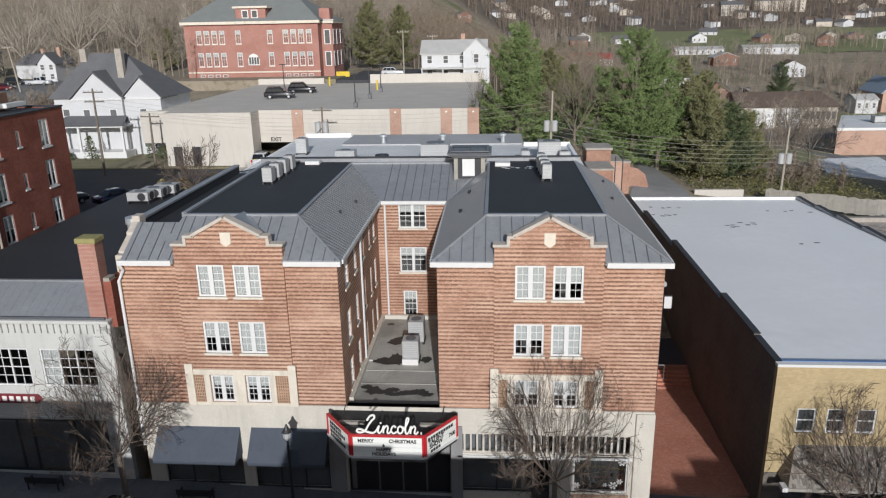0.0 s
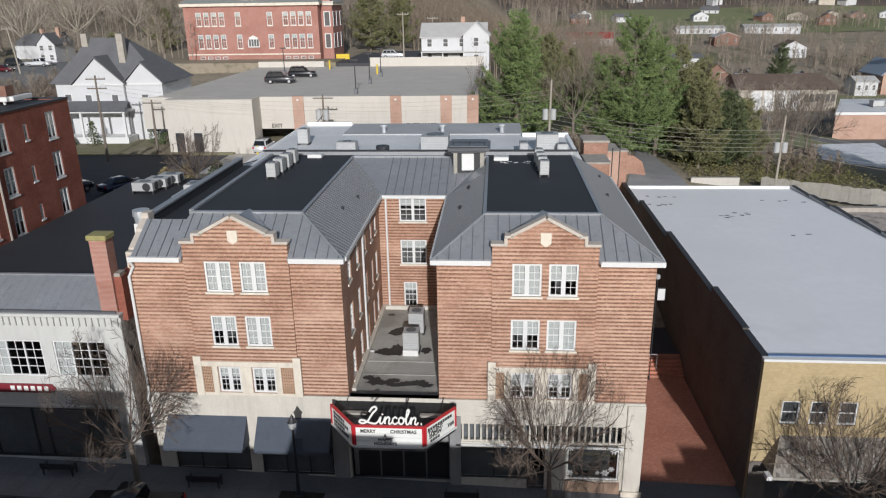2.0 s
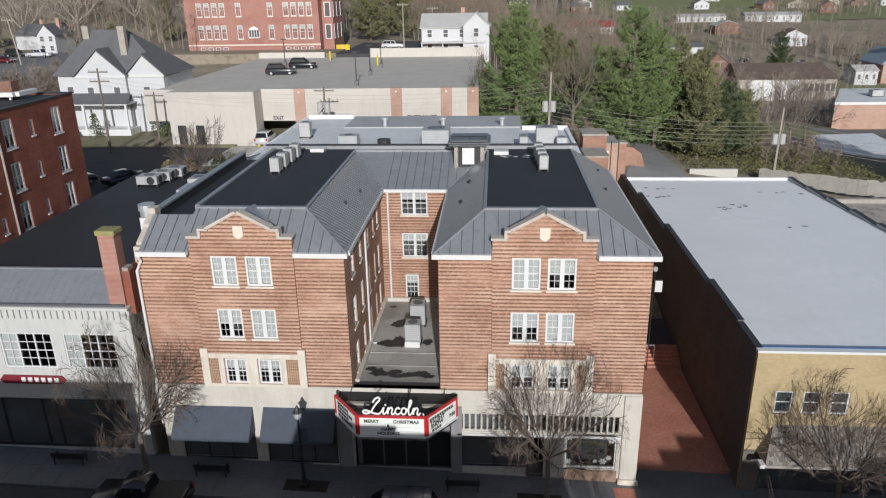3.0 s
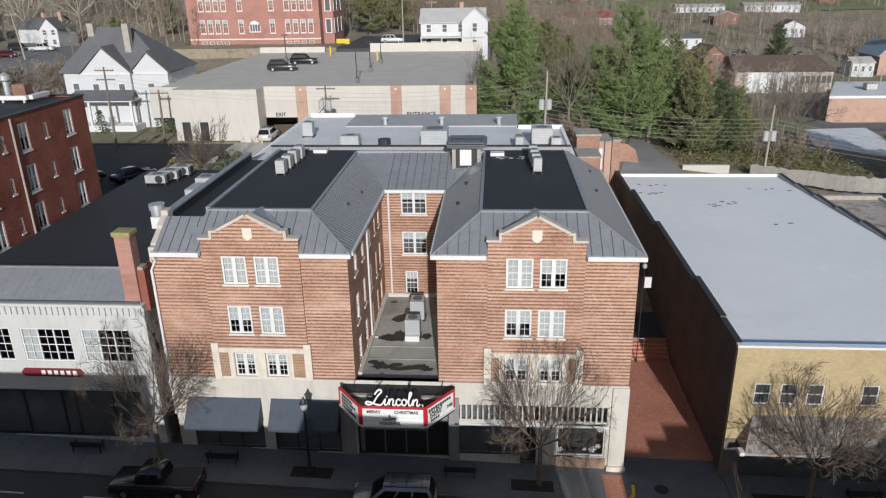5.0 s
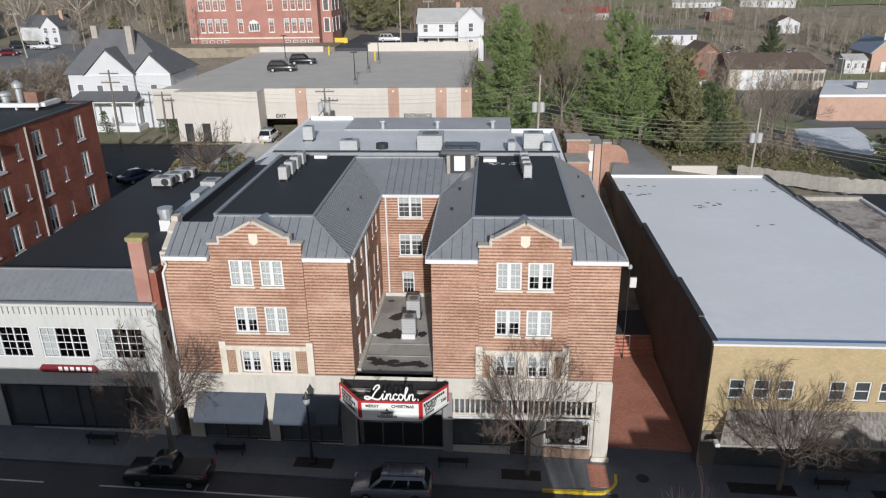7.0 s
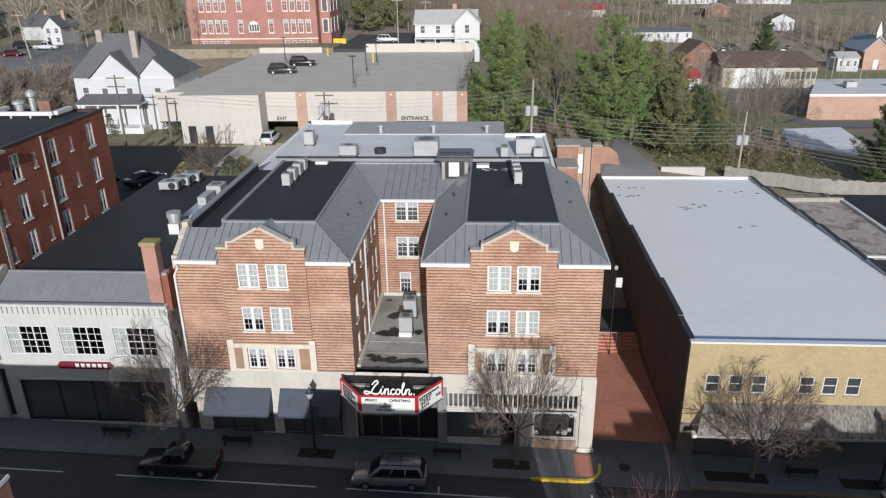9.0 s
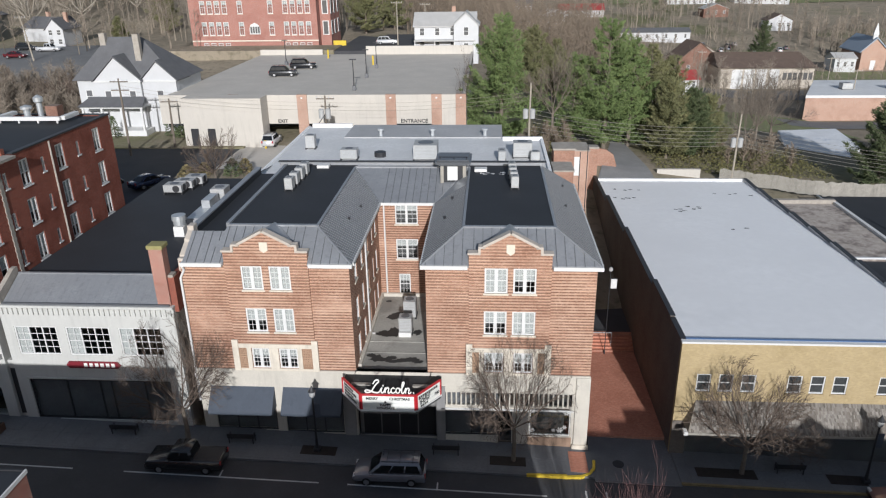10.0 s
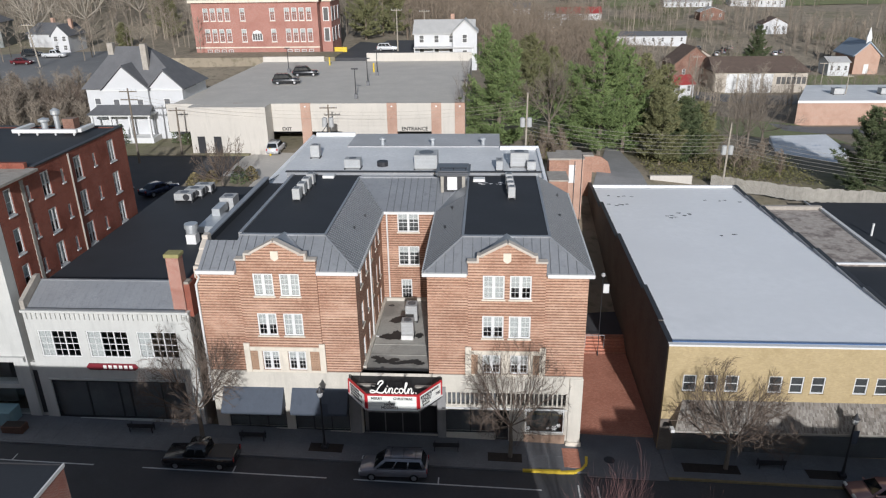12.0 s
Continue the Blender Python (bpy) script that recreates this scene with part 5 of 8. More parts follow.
# ---- white shop building ----
shop = thing("white_shop", (-27.6, YF, 1.0), "white painted two-storey shop with a metal mansard and black flat roof", "building")
WX0, WX1 = -34.2, -21.1
wins = [(-33.4, -30.2, 7.0, 9.35), (-29.5, -26.2, 7.0, 9.35), (-25.5, -22.3, 7.0, 9.35)]
shop_holes = [(-33.3, -22.3, 1.3, 4.85)]
part("front_wall", wall(bmesh.new(), (WX0, YF, 0.4), (1, 0), WX1 - WX0, 10.65, 0.35, [(a - WX0, b - WX0, c - 0.4, d - 0.4) for a, b, c, d in wins + shop_holes]), M_WHITE_WALL, shop, "white painted brick front")
for k, (a, b, c, d) in enumerate(wins):
    w = (b - a) / 3
    sash_window(shop, (a, YF, c), (1, 0), b - a, d - c, 3, 2, 2, lambda i: 1.0 if i == 0 else 0.0, False, 0.09, bar=0.022)
for k in range(34):
    x = WX0 + 0.25 + k * (WX1 - WX0 - 0.5) / 33
    part("corbel", boxes((x - 0.09, x + 0.09, YF - 0.12, YF - 0.002, 10.35, 10.95)), M_WHITE_WALL, shop)
part("cornice", soften(boxes((WX0 - 0.05, WX1 + 0.05, YF - 0.25, YF + 0.3, 10.95, 11.15)), 0.03), M_WHITE_WALL, shop)
part("side_wall", boxes((WX1 - 0.35, WX1, YF + 0.36, 60, 0, 11.6), (WX0, WX0 + 0.35, YF + 0.36, 60, 0, 11.6), (WX0 + 0.35, WX1 - 0.35, 59.7, 60, 3, 11.6)), M_COPING, shop, "grey side wall of the white shop")
bm = bmesh.new()
q = [(WX0 + 0.4, YF + 0.05, 11.2), (WX1 - 0.2, YF + 0.05, 11.2), (WX1 - 0.2, 37.0, 12.5), (WX0 + 0.4, 37.0, 12.5)]
quad(bm, *q)
quad(bm, *[(x, y, z - 0.1) for x, y, z in q][::-1])
mansard = part("mansard", bm, M_METAL_ROOF, shop, "grey metal mansard roof")
seams(mansard, *q, 0.5, 0.012, 0.02, M_METAL_ROOF)
part("ridge_cap", boxes((WX0 + 0.4, WX1 - 0.2, 36.95, 37.15, 12.42, 12.56)), M_METAL_ROOF, shop)
part("gutter", boxes((WX0 + 0.4, WX1 - 0.2, YF - 0.08, YF + 0.06, 11.16, 11.3)), M_SEAM, shop)
part("flat_roof", boxes((WX0 + 0.1, WX1, 37.1, 63.5, 11.6, 12.0)), M_BLACK_ROOF, shop, "black membrane flat roof")
bm = bmesh.new()
prism(bm, [(0, 11.0), (2.6, 11.9), (2.6, 13.0), (2.2, 13.0), (0, 11.9)], 0.35, Matrix.Translation((WX0 - 0.02, YF, 0)) @ Matrix(((0, 1, 0, 0), (1, 0, 0, 0), (0, 0, 1, 0), (0, 0, 0, 1))))
part("parapet", bm, M_COPING, shop, "sloping stone-capped party parapet")
part("shop_backing", boxes((WX0 + 0.5, WX1 - 0.5, YF + 0.45, YF + 0.55, 0, 6)), M_BACKING, shop)
bm = boxes((-33.3, -22.3, YF + 0.1, YF + 0.2, 1.3, 1.42), (-33.3, -22.3, YF + 0.1, YF + 0.2, 4.7, 4.85))
for x in (-33.3, -30.5, -27.9, -27.0, -24.4, -22.4):
    box(bm, x, x + 0.1, YF + 0.102, YF + 0.198, 1.42, 4.7)
part("shop_window", bm, M_DARK, shop)
p = part("pane", boxes((-33.2, -22.4, YF + 0.14, YF + 0.145, 1.42, 4.7)), M_GLASS, shop)
p.visible_shadow = False
part("ledge", boxes((-33.4, -22.2, YF - 0.12, YF - 0.002, 4.95, 5.06)), M_WHITE_WALL, shop)
board = thing("shop_sign", (-28.3, YF - 0.1, 6.1), "dark red shop sign with rounded ends and white lettering bars", "sign")
bm = bmesh.new()
prism(bm, [(-29.75, 5.95), (-26.05, 5.95), (-25.8, 6.2), (-26.05, 6.5), (-29.75, 6.5), (-30.0, 6.2)], 0.12, Matrix.Translation((0, YF - 0.13, 0)))
part("panel", bm, plain("dark_red_sign", (0.2, 0.02, 0.03), 0.5, 0.1), board)
for k in range(6):
    part("bar", boxes((-28.6 + k * 0.42, -28.34 + k * 0.42, YF - 0.15, YF - 0.131, 6.08, 6.4)), M_SIGNWHITE, board)
ch = thing("chimney", (-21.9, 35.2, 11), "square red brick chimney with mossy stone cap", "chimney")
part("shaft", boxes((-22.2, -21.25, YF + 0.1, 35.4, 10.6, 15.5)), M_BRICK_CHIM, ch)
part("cap", soften(boxes((-22.3, -21.15, YF, 35.5, 15.5, 15.8)), 0.04), plain("mossy_stone", (0.32, 0.29, 0.12), 0.95, 0.3, 3.0), ch, "mossy yellow-green stone cap")
part("shoulder", boxes((-21.25, -20.8, YF + 0.3, 37.4, 10.6, 13.3)), M_BRICK_RED, ch)
part("shoulder_stone", boxes((-21.2, -20.85, YF + 0.28, YF + 0.9, 13.3, 13.5)), M_COPING, ch)
for k in range(3):
    ac_unit((-30.7 + 0.5 * k, 58.3 + k * 1.5, 12.0), 1.9, 1.4, 1.0, 0, "white rooftop condenser on the black roof", 0.25, "condensers on the black roof", True)
ac_unit((-24.7, 55.0, 12.0), 1.4, 1.7, 1.7, 0, "tall white rooftop unit")
part("duct", soften(boxes((-25.6, -23.9, 48.6, 52.6, 12.1, 12.75), (-25.2, -24.4, 51.4, 53.6, 12.75, 13.5)), 0.03), M_GALV, None, "white boxed rooftop duct", category="duct")
vt = thing("kitchen_vent", (-25.2, 46.4, 12.0), "galvanised kitchen exhaust fan on a white curb", "roof vent")
part("curb", boxes((-25.65, -24.75, 45.95, 46.85, 12.0, 12.9)), M_WHITE, vt)
bm = bmesh.new()
tube(bm, [(-25.2, 46.4, 12.9), (-25.2, 46.4, 13.0), (-25.2, 46.4, 13.4), (-25.2, 46.4, 13.42), (-25.2, 46.4, 13.85)], [0.35, 0.52, 0.52, 0.62, 0.6], 14)
part("fan", bm, M_GALV, vt)

# ---- dark red brick apartment block ----
apart = thing("brick_apartments", (-42, 45, 2), "dark red brick apartment block with white windows, flat black roof", "building")
AX, AY0, AY1, AZ = -34.8, 35.6, 55.6, 20.6
holes = []
for z in (17.85, 14.7, 11.7):
    for y, w in ((52.25, 1.15), (49.4, 0.42), (46.3, 1.15), (44.15, 0.42), (41.35, 1.15), (39.3, 0.4), (36.6, 0.9)):
        holes.append((y, y + w, z + (0.45 if w < 0.6 else 0), z + (1.65 if w < 0.6 else 2.1)))
part("east_wall", wall(bmesh.new(), (AX, AY0, 2), (0, 1), AY1 - AY0, AZ - 2, 0.4, [(a - AY0, b - AY0, c - 2, d - 2) for a, b, c, d in holes]), M_BRICK_RED, apart)
for k, (a, b, c, d) in enumerate(holes):
    sash_window(apart, (AX, a, c), (0, 1), b - a, d - c, 2 if b - a > 1 else 1, 1, 1, 0.5 if k % 3 else 0.9, True, 0.12, sill_material=M_WHITE, mullion=0.14)
part("body", boxes((-70, AX - 2.5, AY0, AY1 - 0.4, 2, AZ - 0.4)), M_INSIDE, apart)
part("north_wall", boxes((-70, AX - 0.41, AY1 - 0.39, AY1, 2, AZ)), M_BRICK_RED, apart)
part("front_wall", wall(bmesh.new(), (-60, YF - 0.02, 0), (1, 0), 60 + AX - 0.003, AZ - 0.3, 1.0, [(19.5, 24.0, 4.4, 6.5), (18, 24.3, 1.4, 4.0), (16, 18.2, 9.5, 11.5), (20, 22.2, 9.5, 11.5), (16, 18.2, 13.5, 15.5), (20, 22.2, 13.5, 15.5)]), M_WHITE_WALL, apart, "pale painted street front")
part("front_glass", boxes((-59, AX - 0.6, YF + 0.4, YF + 0.41, 1.3, 16)), M_GLASS, apart)
part("fascia", boxes((-60, AX - 0.1, YF - 0.3, YF - 0.025, 6.6, 7.0)), M_WHITE_WALL, apart)
part("link_wall", boxes((AX + 0.003, WX0 - 0.003, YF + 0.25, YF + 0.6, 0, 6.3)), M_WHITE_WALL, apart)
part("link_door", boxes((AX + 0.06, WX0 - 0.06, YF + 0.2, YF + 0.247, 1.6, 5.6)), M_DARK, apart, "dark narrow side door")
tb = thing("planter_box", (-37.5, 33.4, 1.5), "pale teal wooden display box by the wall", "planter")
part("box", soften(boxes((-39.0, -36.3, 32.9, 34.3, 1.5, 2.7)), 0.04), plain("teal_paint", (0.25, 0.38, 0.40), 0.7, 0.15), tb)
part("flat_roof", boxes((-70, AX - 0.3, AY0, AY1 - 0.2, AZ - 0.35, AZ - 0.05)), M_BLACK_ROOF, apart)
part("roof_edge", boxes((AX - 0.35, AX + 0.08, 40.8, AY1 + 0.05, AZ, AZ + 0.12)), M_DARK, apart)
part("rear_edge", boxes((-70, AX - 0.35, AY1 - 0.3, AY1 + 0.05, AZ, AZ + 0.12)), M_DARK, apart)
part("parapet", boxes((-70, AX - 0.36, 40.2, 40.6, AZ - 0.1, AZ + 0.5)), M_BRICK_RED, apart)
part("cornice", boxes((-70, AX + 0.6, AY0 - 0.6, 40.4, AZ - 0.15, AZ + 0.05)), M_COPING, apart, "grey projecting stone cornice")
bm = bmesh.new()
tube(bm, [(AX + 0.1, 45.5, AZ - 0.1), (AX + 0.1, 45.5, 10)], 0.08, 6)
part("downpipe", bm, M_COPING, apart, "pale downpipe")
bm = bmesh.new()
for k in range(44):
    z = 10 + k * 0.23
    box(bm, AX - 0.05, AX + 0.06, 38.65 - (0.05 if k % 2 else 0), 39.0 + (0.05 if k % 2 else 0), z, z + 0.22)
part("quoin", bm, M_COPING, apart, "pale quoin strip")
bm = boxes((-43.5, -37.2, 51.6, 52.0, AZ + 0.25, AZ + 0.6), (-43.5, -43.0, 52.0, 54.6, AZ + 0.25, AZ + 0.6), (-37.4, -36.9, 52.0, 54.4, AZ + 0.25, AZ + 0.6))
for x in (-43, -41.2, -39.4, -37.6):
    box(bm, x, x + 0.15, 51.7, 51.9, AZ, AZ + 0.25)
part("roof_duct", soften(bm, 0.03), M_WHITE, None, "white roof ducts on low supports", category="duct")
part("roof_chimney", boxes((-39.2, -38.1, 53.0, 54.0, AZ, AZ + 1.3)), M_BRICK_SIDE, None, "low brick roof stack", category="chimney")
vent_pipe((-40.6, 54.4, AZ), 0.25, 1.5)
vent_pipe((-41.6, 53.9, AZ), 0.3, 0.9)
vent_pipe((-44.5, 45.6, AZ - 0.05), 0.22, 0.6)

# ---- yellow shop building ----
yel = thing("yellow_shop", (25, YF, 0), "long yellow brick shop with a white membrane roof and shingled canopy", "building")
YX0, YX1, YY1 = 14.85, 33.9, 80.4
# Grey sheets behind the panes stand in for the missing sky reflection.
M_PANE_GREY = plain("pane_reflection_grey", (0.075, 0.075, 0.075), 0.9, 0.3, 2.0)
ywin = []
for g in (16.15, 22.42, 28.6, 34.8, 41.0):
    ywin += [(g, g + 1.0, 5.05, 6.5), (g + 1.55, g + 2.55, 5.05, 6.5), (g + 3.1, g + 4.1, 5.05, 6.5)]
part("front_wall", wall(bmesh.new(), (YX0, YF, -1.6), (1, 0), 34, 10.55, 0.35, [(a - YX0, b - YX0, c + 1.6, d + 1.6) for a, b, c, d in ywin] + [(1.0, 33, 0.7, 4.3)]), M_YELLOW, yel)
for k, (a, b, c, d) in enumerate(ywin):
    sash_window(yel, (a, YF, c), (1, 0), b - a, d - c, 1, 1, 1, 1.0, True, 0.09, sill_material=M_YELLOW, blind_material=M_PANE_GREY)
# Thin dark sheet on the yellow front, coloured for the shade under the canopy.
part("corner_pier", boxes((YX0 - 0.02, YX0 + 1.02, YF - 0.05, YF - 0.003, -1.6, 2.55)), M_BRICK_DARK, yel, "dark sheet painting the shade at the alley corner")
part("roof_trim", boxes((YX0 - 0.05, 49, YF - 0.08, YF + 0.3, 8.95, 9.1)), M_WHITE, yel, "white roof edge")
part("trim_band", boxes((YX0 + 0.3, 49, YF + 0.3, YF + 0.5, 9.0, 9.14)), plain("blue_trim", (0.12, 0.2, 0.36), 0.6, 0.1), yel, "blue roof edge band")


def yroof(y):
    return 9.0 - (y - YF) * 0.047


bm = bmesh.new()
q = [(YX0 + 0.2, YF + 0.3, yroof(YF) + 0.0), (YX1, YF + 0.3, yroof(YF)), (YX1, YY1, yroof(YY1)), (YX0 + 0.2, YY1, yroof(YY1))]
quad(bm, *q)
quad(bm, *[(x, y, z - 0.3) for x, y, z in q][::-1])
for i in range(4):
    a, b = q[i], q[(i + 1) % 4]
    quad(bm, a, (*a[:2], a[2] - 0.3), (*b[:2], b[2] - 0.3), b)
part("roof", bm, M_WHITE_ROOF, yel, "white membrane roof")
bm = bmesh.new()
quad(bm, (YX1, YF + 0.3, 8.99), (49, YF + 0.3, 8.99), (49, 40.5, 8.8), (YX1, 40.5, 8.8))
quad(bm, (YX1, YF + 0.3, 8.69), (YX1, 40.5, 8.5), (49, 40.5, 8.5), (49, YF + 0.3, 8.69))
part("side_roof", bm, M_WHITE_ROOF, yel)
# stepped west parapet
for y0, y1, top in ((YF + 0.36, 38.2, 9.02), (38.2, 44.6, 9.15), (44.6, 58.0, 8.75), (58.0, 70.0, 8.2), (70.0, YY1, 7.5)):
    part("side_wall", boxes((YX0, YX0 + 0.32, y0, y1, -1, top)), M_BRICK_DARK, yel, "brick side wall with the alley's shade in its colour")
    part("parapet_cap", boxes((YX0 - 0.04, YX0 + 0.36, y0 - 0.03, y1 - 0.035, top, top + 0.07)), M_DARK, yel)
part("rear_parapet", boxes((YX0, YX1, YY1, YY1 + 0.35, -1, yroof(YY1) + 0.25)), M_WHITE_ROOF, yel)
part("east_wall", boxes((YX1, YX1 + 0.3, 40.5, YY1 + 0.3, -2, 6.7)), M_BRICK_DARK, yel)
k = YF + 6
while k < YY1 - 3:
    part("east_parapet", boxes((YX1 - 0.02, YX1 + 0.4, k, k + 4.99, 6.6, yroof(k) + 0.16)), M_DARK, yel, "dark stepped roof edge")
    part("roof_upstand", boxes((YX1 - 0.12, YX1 - 0.023, k, k + 4.99, 6.6, yroof(k) + 0.1)), M_SILVER_DARK, yel)
    k += 5.0
bm = bmesh.new()
rng = random.Random(9)
for cx, cy, n in ((17.6, 72, 5), (23.5, 67.5, 9), (18.5, 76, 4), (30, 74, 4), (27, 60, 2)):
    for _ in range(n):
        x, y = cx + rng.gauss(0, 1.3), cy + rng.gauss(0, 0.4)
        pts = [(x + rng.uniform(0.1, 0.45) * math.cos(t), y + rng.uniform(0.08, 0.25) * math.sin(t), yroof(y) + 0.02) for t in (0, 1.2, 2.4, 3.6, 4.9)]
        bm.faces.new([bm.verts.new(p) for p in pts])
part("roof_debris", bm, M_DARK, yel, "dark debris and scuffs on the white roof")
part("shop_backing", boxes((YX0 + 0.6, 48, YF + 0.42, YF + 0.5, -1.6, 4)), M_BACKING, yel)
p = part("shop_glass", boxes((16.0, 47.7, YF + 0.2, YF + 0.205, -0.8, 2.6)), M_GLASS, yel)
p.visible_shadow = False
# shingled canopy: courses of shakes
canopy = thing("shingle_canopy", (30, 34, 3.5), "weathered cedar shingle canopy over the shop windows", "canopy")
CZ0, CZ1, CO = 2.62, 4.3, 1.55
bm = bmesh.new()
x0, x1 = 15.55, 48.0
ends = [(YF - 0.003, CZ1, 0.75), (YF - CO, CZ0, 0.0), (YF - CO, CZ0 - 0.12, 0.0), (YF - 0.003, CZ0 - 0.12, 0.0)]
ea = [bm.verts.new((x0 + dx, y, z)) for y, z, dx in ends]
eb = [bm.verts.new((x1, y, z)) for y, z, dx in ends]
bm.faces.new(ea[::-1])
bm.faces.new(eb)
for i in range(4):
    bm.faces.new((ea[i], ea[(i + 1) % 4], eb[(i + 1) % 4], eb[i]))
bmesh.ops.recalc_face_normals(bm, faces=bm.faces[:])
part("slope", bm, M_SHINGLE, canopy)
rng = random.Random(3)
verts, faces = [], []
slope = Vector((0, -CO, CZ0 - CZ1))
n_out = Vector((0, CZ0 - CZ1, CO)).normalized()
ROWS = 9
for row in range(ROWS):
    x = x0 + 0.02 + 0.75 * (1 - row / ROWS)
    while x < x1 - 0.1:
        w = rng.uniform(0.07, 0.17)
        t0, t1 = row / ROWS, min(1.0, (row + 1.12) / ROWS + rng.uniform(-0.02, 0.025))
        lift = rng.uniform(0.012, 0.035)
        p = Vector((x, YF, CZ1))
        top, low = p + slope * t0 + n_out * 0.006, p + slope * t1 + n_out * (0.006 + lift)
        i = len(verts)
        wx = Vector((w - 0.012, 0, 0))
        verts.extend([top, top + wx, low + wx, low, low + wx - n_out * lift, low - n_out * lift])
        faces.extend([(i, i + 3, i + 2, i + 1), (i + 3, i + 5, i + 4, i + 2)])
        x += w
me = bpy.data.meshes.new("shake")
me.from_pydata([tuple(v) for v in verts], [], faces)
n = Nodes("split_cedar_shake", 0.95, 0, 0.2)
c = n.mix(n.geo.outputs["Random Per Island"], (0.12, 0.105, 0.09), (0.33, 0.305, 0.27))
c = n.mix(n.ramp(n.noise(0.8, 5), 0.48, 0.75), c, (0.24, 0.205, 0.17))
n.colour(n.mix(n.ramp(n.noise(14.0, 3, 0.6, (1, 1, 0.2)), 0.5, 0.8), c, (0.18, 0.155, 0.13)))
me.materials.append(n.mat)
tagged(shared("shake", me, canopy, WORLD[canopy.name].inverted(), "weathered split cedar shakes"), kind="stuff")
part("fascia", boxes((x0, x1, YF - CO - 0.06, YF - CO - 0.003, CZ0 - 0.16, CZ0 + 0.02)), M_TIMBER, canopy)
part("bracket", soften(boxes((x0 - 0.3, x0 - 0.003, YF - CO - 0.06, YF - CO + 0.5, CZ0 - 0.22, CZ0 + 0.04)), 0.02), M_WHITE, canopy)

# ---- roofs further east ----
gr = thing("gravel_roof_shop", (38, 60, 2), "flat gravel-covered roof of a low shop", "building")
part("wall", boxes((34.35, 43.0, 57.5, 75.0, -2, 5.4)), M_BRICK_DARK, gr)
part("roof", boxes((34.32, 43.05, 57.4, 75.1, 5.4, 5.8)), M_GRAVEL_ROOF, gr, "brown gravel roof")
part("rear_parapet", boxes((34.35, 43.0, 74.6, 75.2, 5.8, 6.25)), M_COPING, gr)
part("side_parapet", boxes((42.7, 43.1, 57.6, 74.59, 5.8, 6.1)), M_WHITE, gr, "pale metal-capped parapet")
part("front_parapet", boxes((34.35, 42.69, 57.4, 57.7, 5.8, 5.95)), M_SILVER_ROOF, gr)
fr = thing("front_roof_shop", (39, 48, 0), "low shop with a tarred black roof", "building")
part("wall", boxes((34.35, 43.0, 40.9, 57.3, -2, 5.3)), M_BRICK_DARK, fr)
part("roof", boxes((34.32, 43.05, 40.85, 57.38, 5.3, 5.6)), M_BLACK_ROOF, fr, "black tarred roof")
ac_unit((42.0, 50.5, 5.6), 1.2, 1.2, 1.0, 0, "white rooftop unit on the tarred roof")
bk = thing("black_roof_shop", (50, 60, 2), "low shop with a black flat roof", "building")
part("wall", boxes((43.2, 62.0, 36.0, 80.0, -3, 4.6)), M_BRICK_DARK, bk)
part("roof", boxes((43.2, 62.05, 36.0, 80.1, 4.6, 4.95)), M_BLACK_ROOF, bk)
part("roof_edge", boxes((43.12, 43.3, 36, 80.1, 4.95, 5.2)), M_GALV, bk)
for x, y in ((46.6, 63.0), (47.8, 60.0), (46.0, 68)):
    vent_pipe((x, y, 4.95), 0.12, 1.5, False, M_WHITE)
part("shed_roof", boxes((38.5, 43.8, 75.6, 78.2, 2, 5.2)), M_TIMBER, None, "low timber shed behind the shops", category="shed")

fence = thing("fence", (42, 84, 4), "weathered grey board fence stepping along the lot", "fence", kind="structure")
board_me = mesh_of("board", boxes((-0.075, 0.075, -0.012, 0.012, 0, 1.9)), M_TIMBER)
fpts = [(33.2, 87.6), (37.2, 85.6), (44, 82.6), (56, 81.8)]
count = 0
for (xa, ya), (xb, yb) in zip(fpts, fpts[1:]):
    d = Vector((xb - xa, yb - ya))
    n = int(d.length / 0.16)
    for k in range(n):
        x, y = xa + d.x * k / n, ya + d.y * k / n
        z = 4.9 - 0.5 * int((x - 33) / 4.0) * 0.25
        shared("board", board_me, fence, WORLD[fence.name].inverted() @ Matrix.Translation((x, y, z - 0.3 + 0.16 * noise.noise((x * 1.7, y, 0.5)))) @ Matrix.Rotation(math.atan2(d.y, d.x), 4, "Z"))

# ---- parking deck ----
deck = thing("parking_deck", (-16, 90, 10), "two-level concrete parking deck with brick piers", "parking deck")
DX0, DX1, DY, DZ = -46.0, -2.1, 90.2, 16.3
part("deck_slab", boxes((DX0, DX1, DY + 0.4, 139.5, DZ - 1.0, DZ - 0.45)), M_DECK, deck, "pale concrete upper parking deck")
for x0, x1, xb0, xb1 in ((-46, -34.6, -44, -36), (-34.6, -25.9, -34, -27), (-24.5, -13.2, -23.5, -20.0), (-11.9, -6.7, -11.6, -7.0), (-5.5, -3.2, -5.5, -5.5)):
    bm = boxes((x0, x1, DY, DY + 0.4, 12.2, DZ))
    part("spandrel", bm, M_DECK_WALL, deck, "cream precast spandrel panel")
for x in (-35.2, -25.2, -12.55, -6.1, -2.7):
    part("pier", boxes((x - 0.72, x + 0.72, DY - 0.15, DY + 0.45, 8.5, DZ + 0.05)), M_BRICK_PINK, deck, "pale red brick pier")
    part("pier_light", boxes((x - 0.12, x + 0.12, DY - 0.3, DY - 0.151, DZ - 0.5, DZ - 0.3)), M_WHITE, deck)
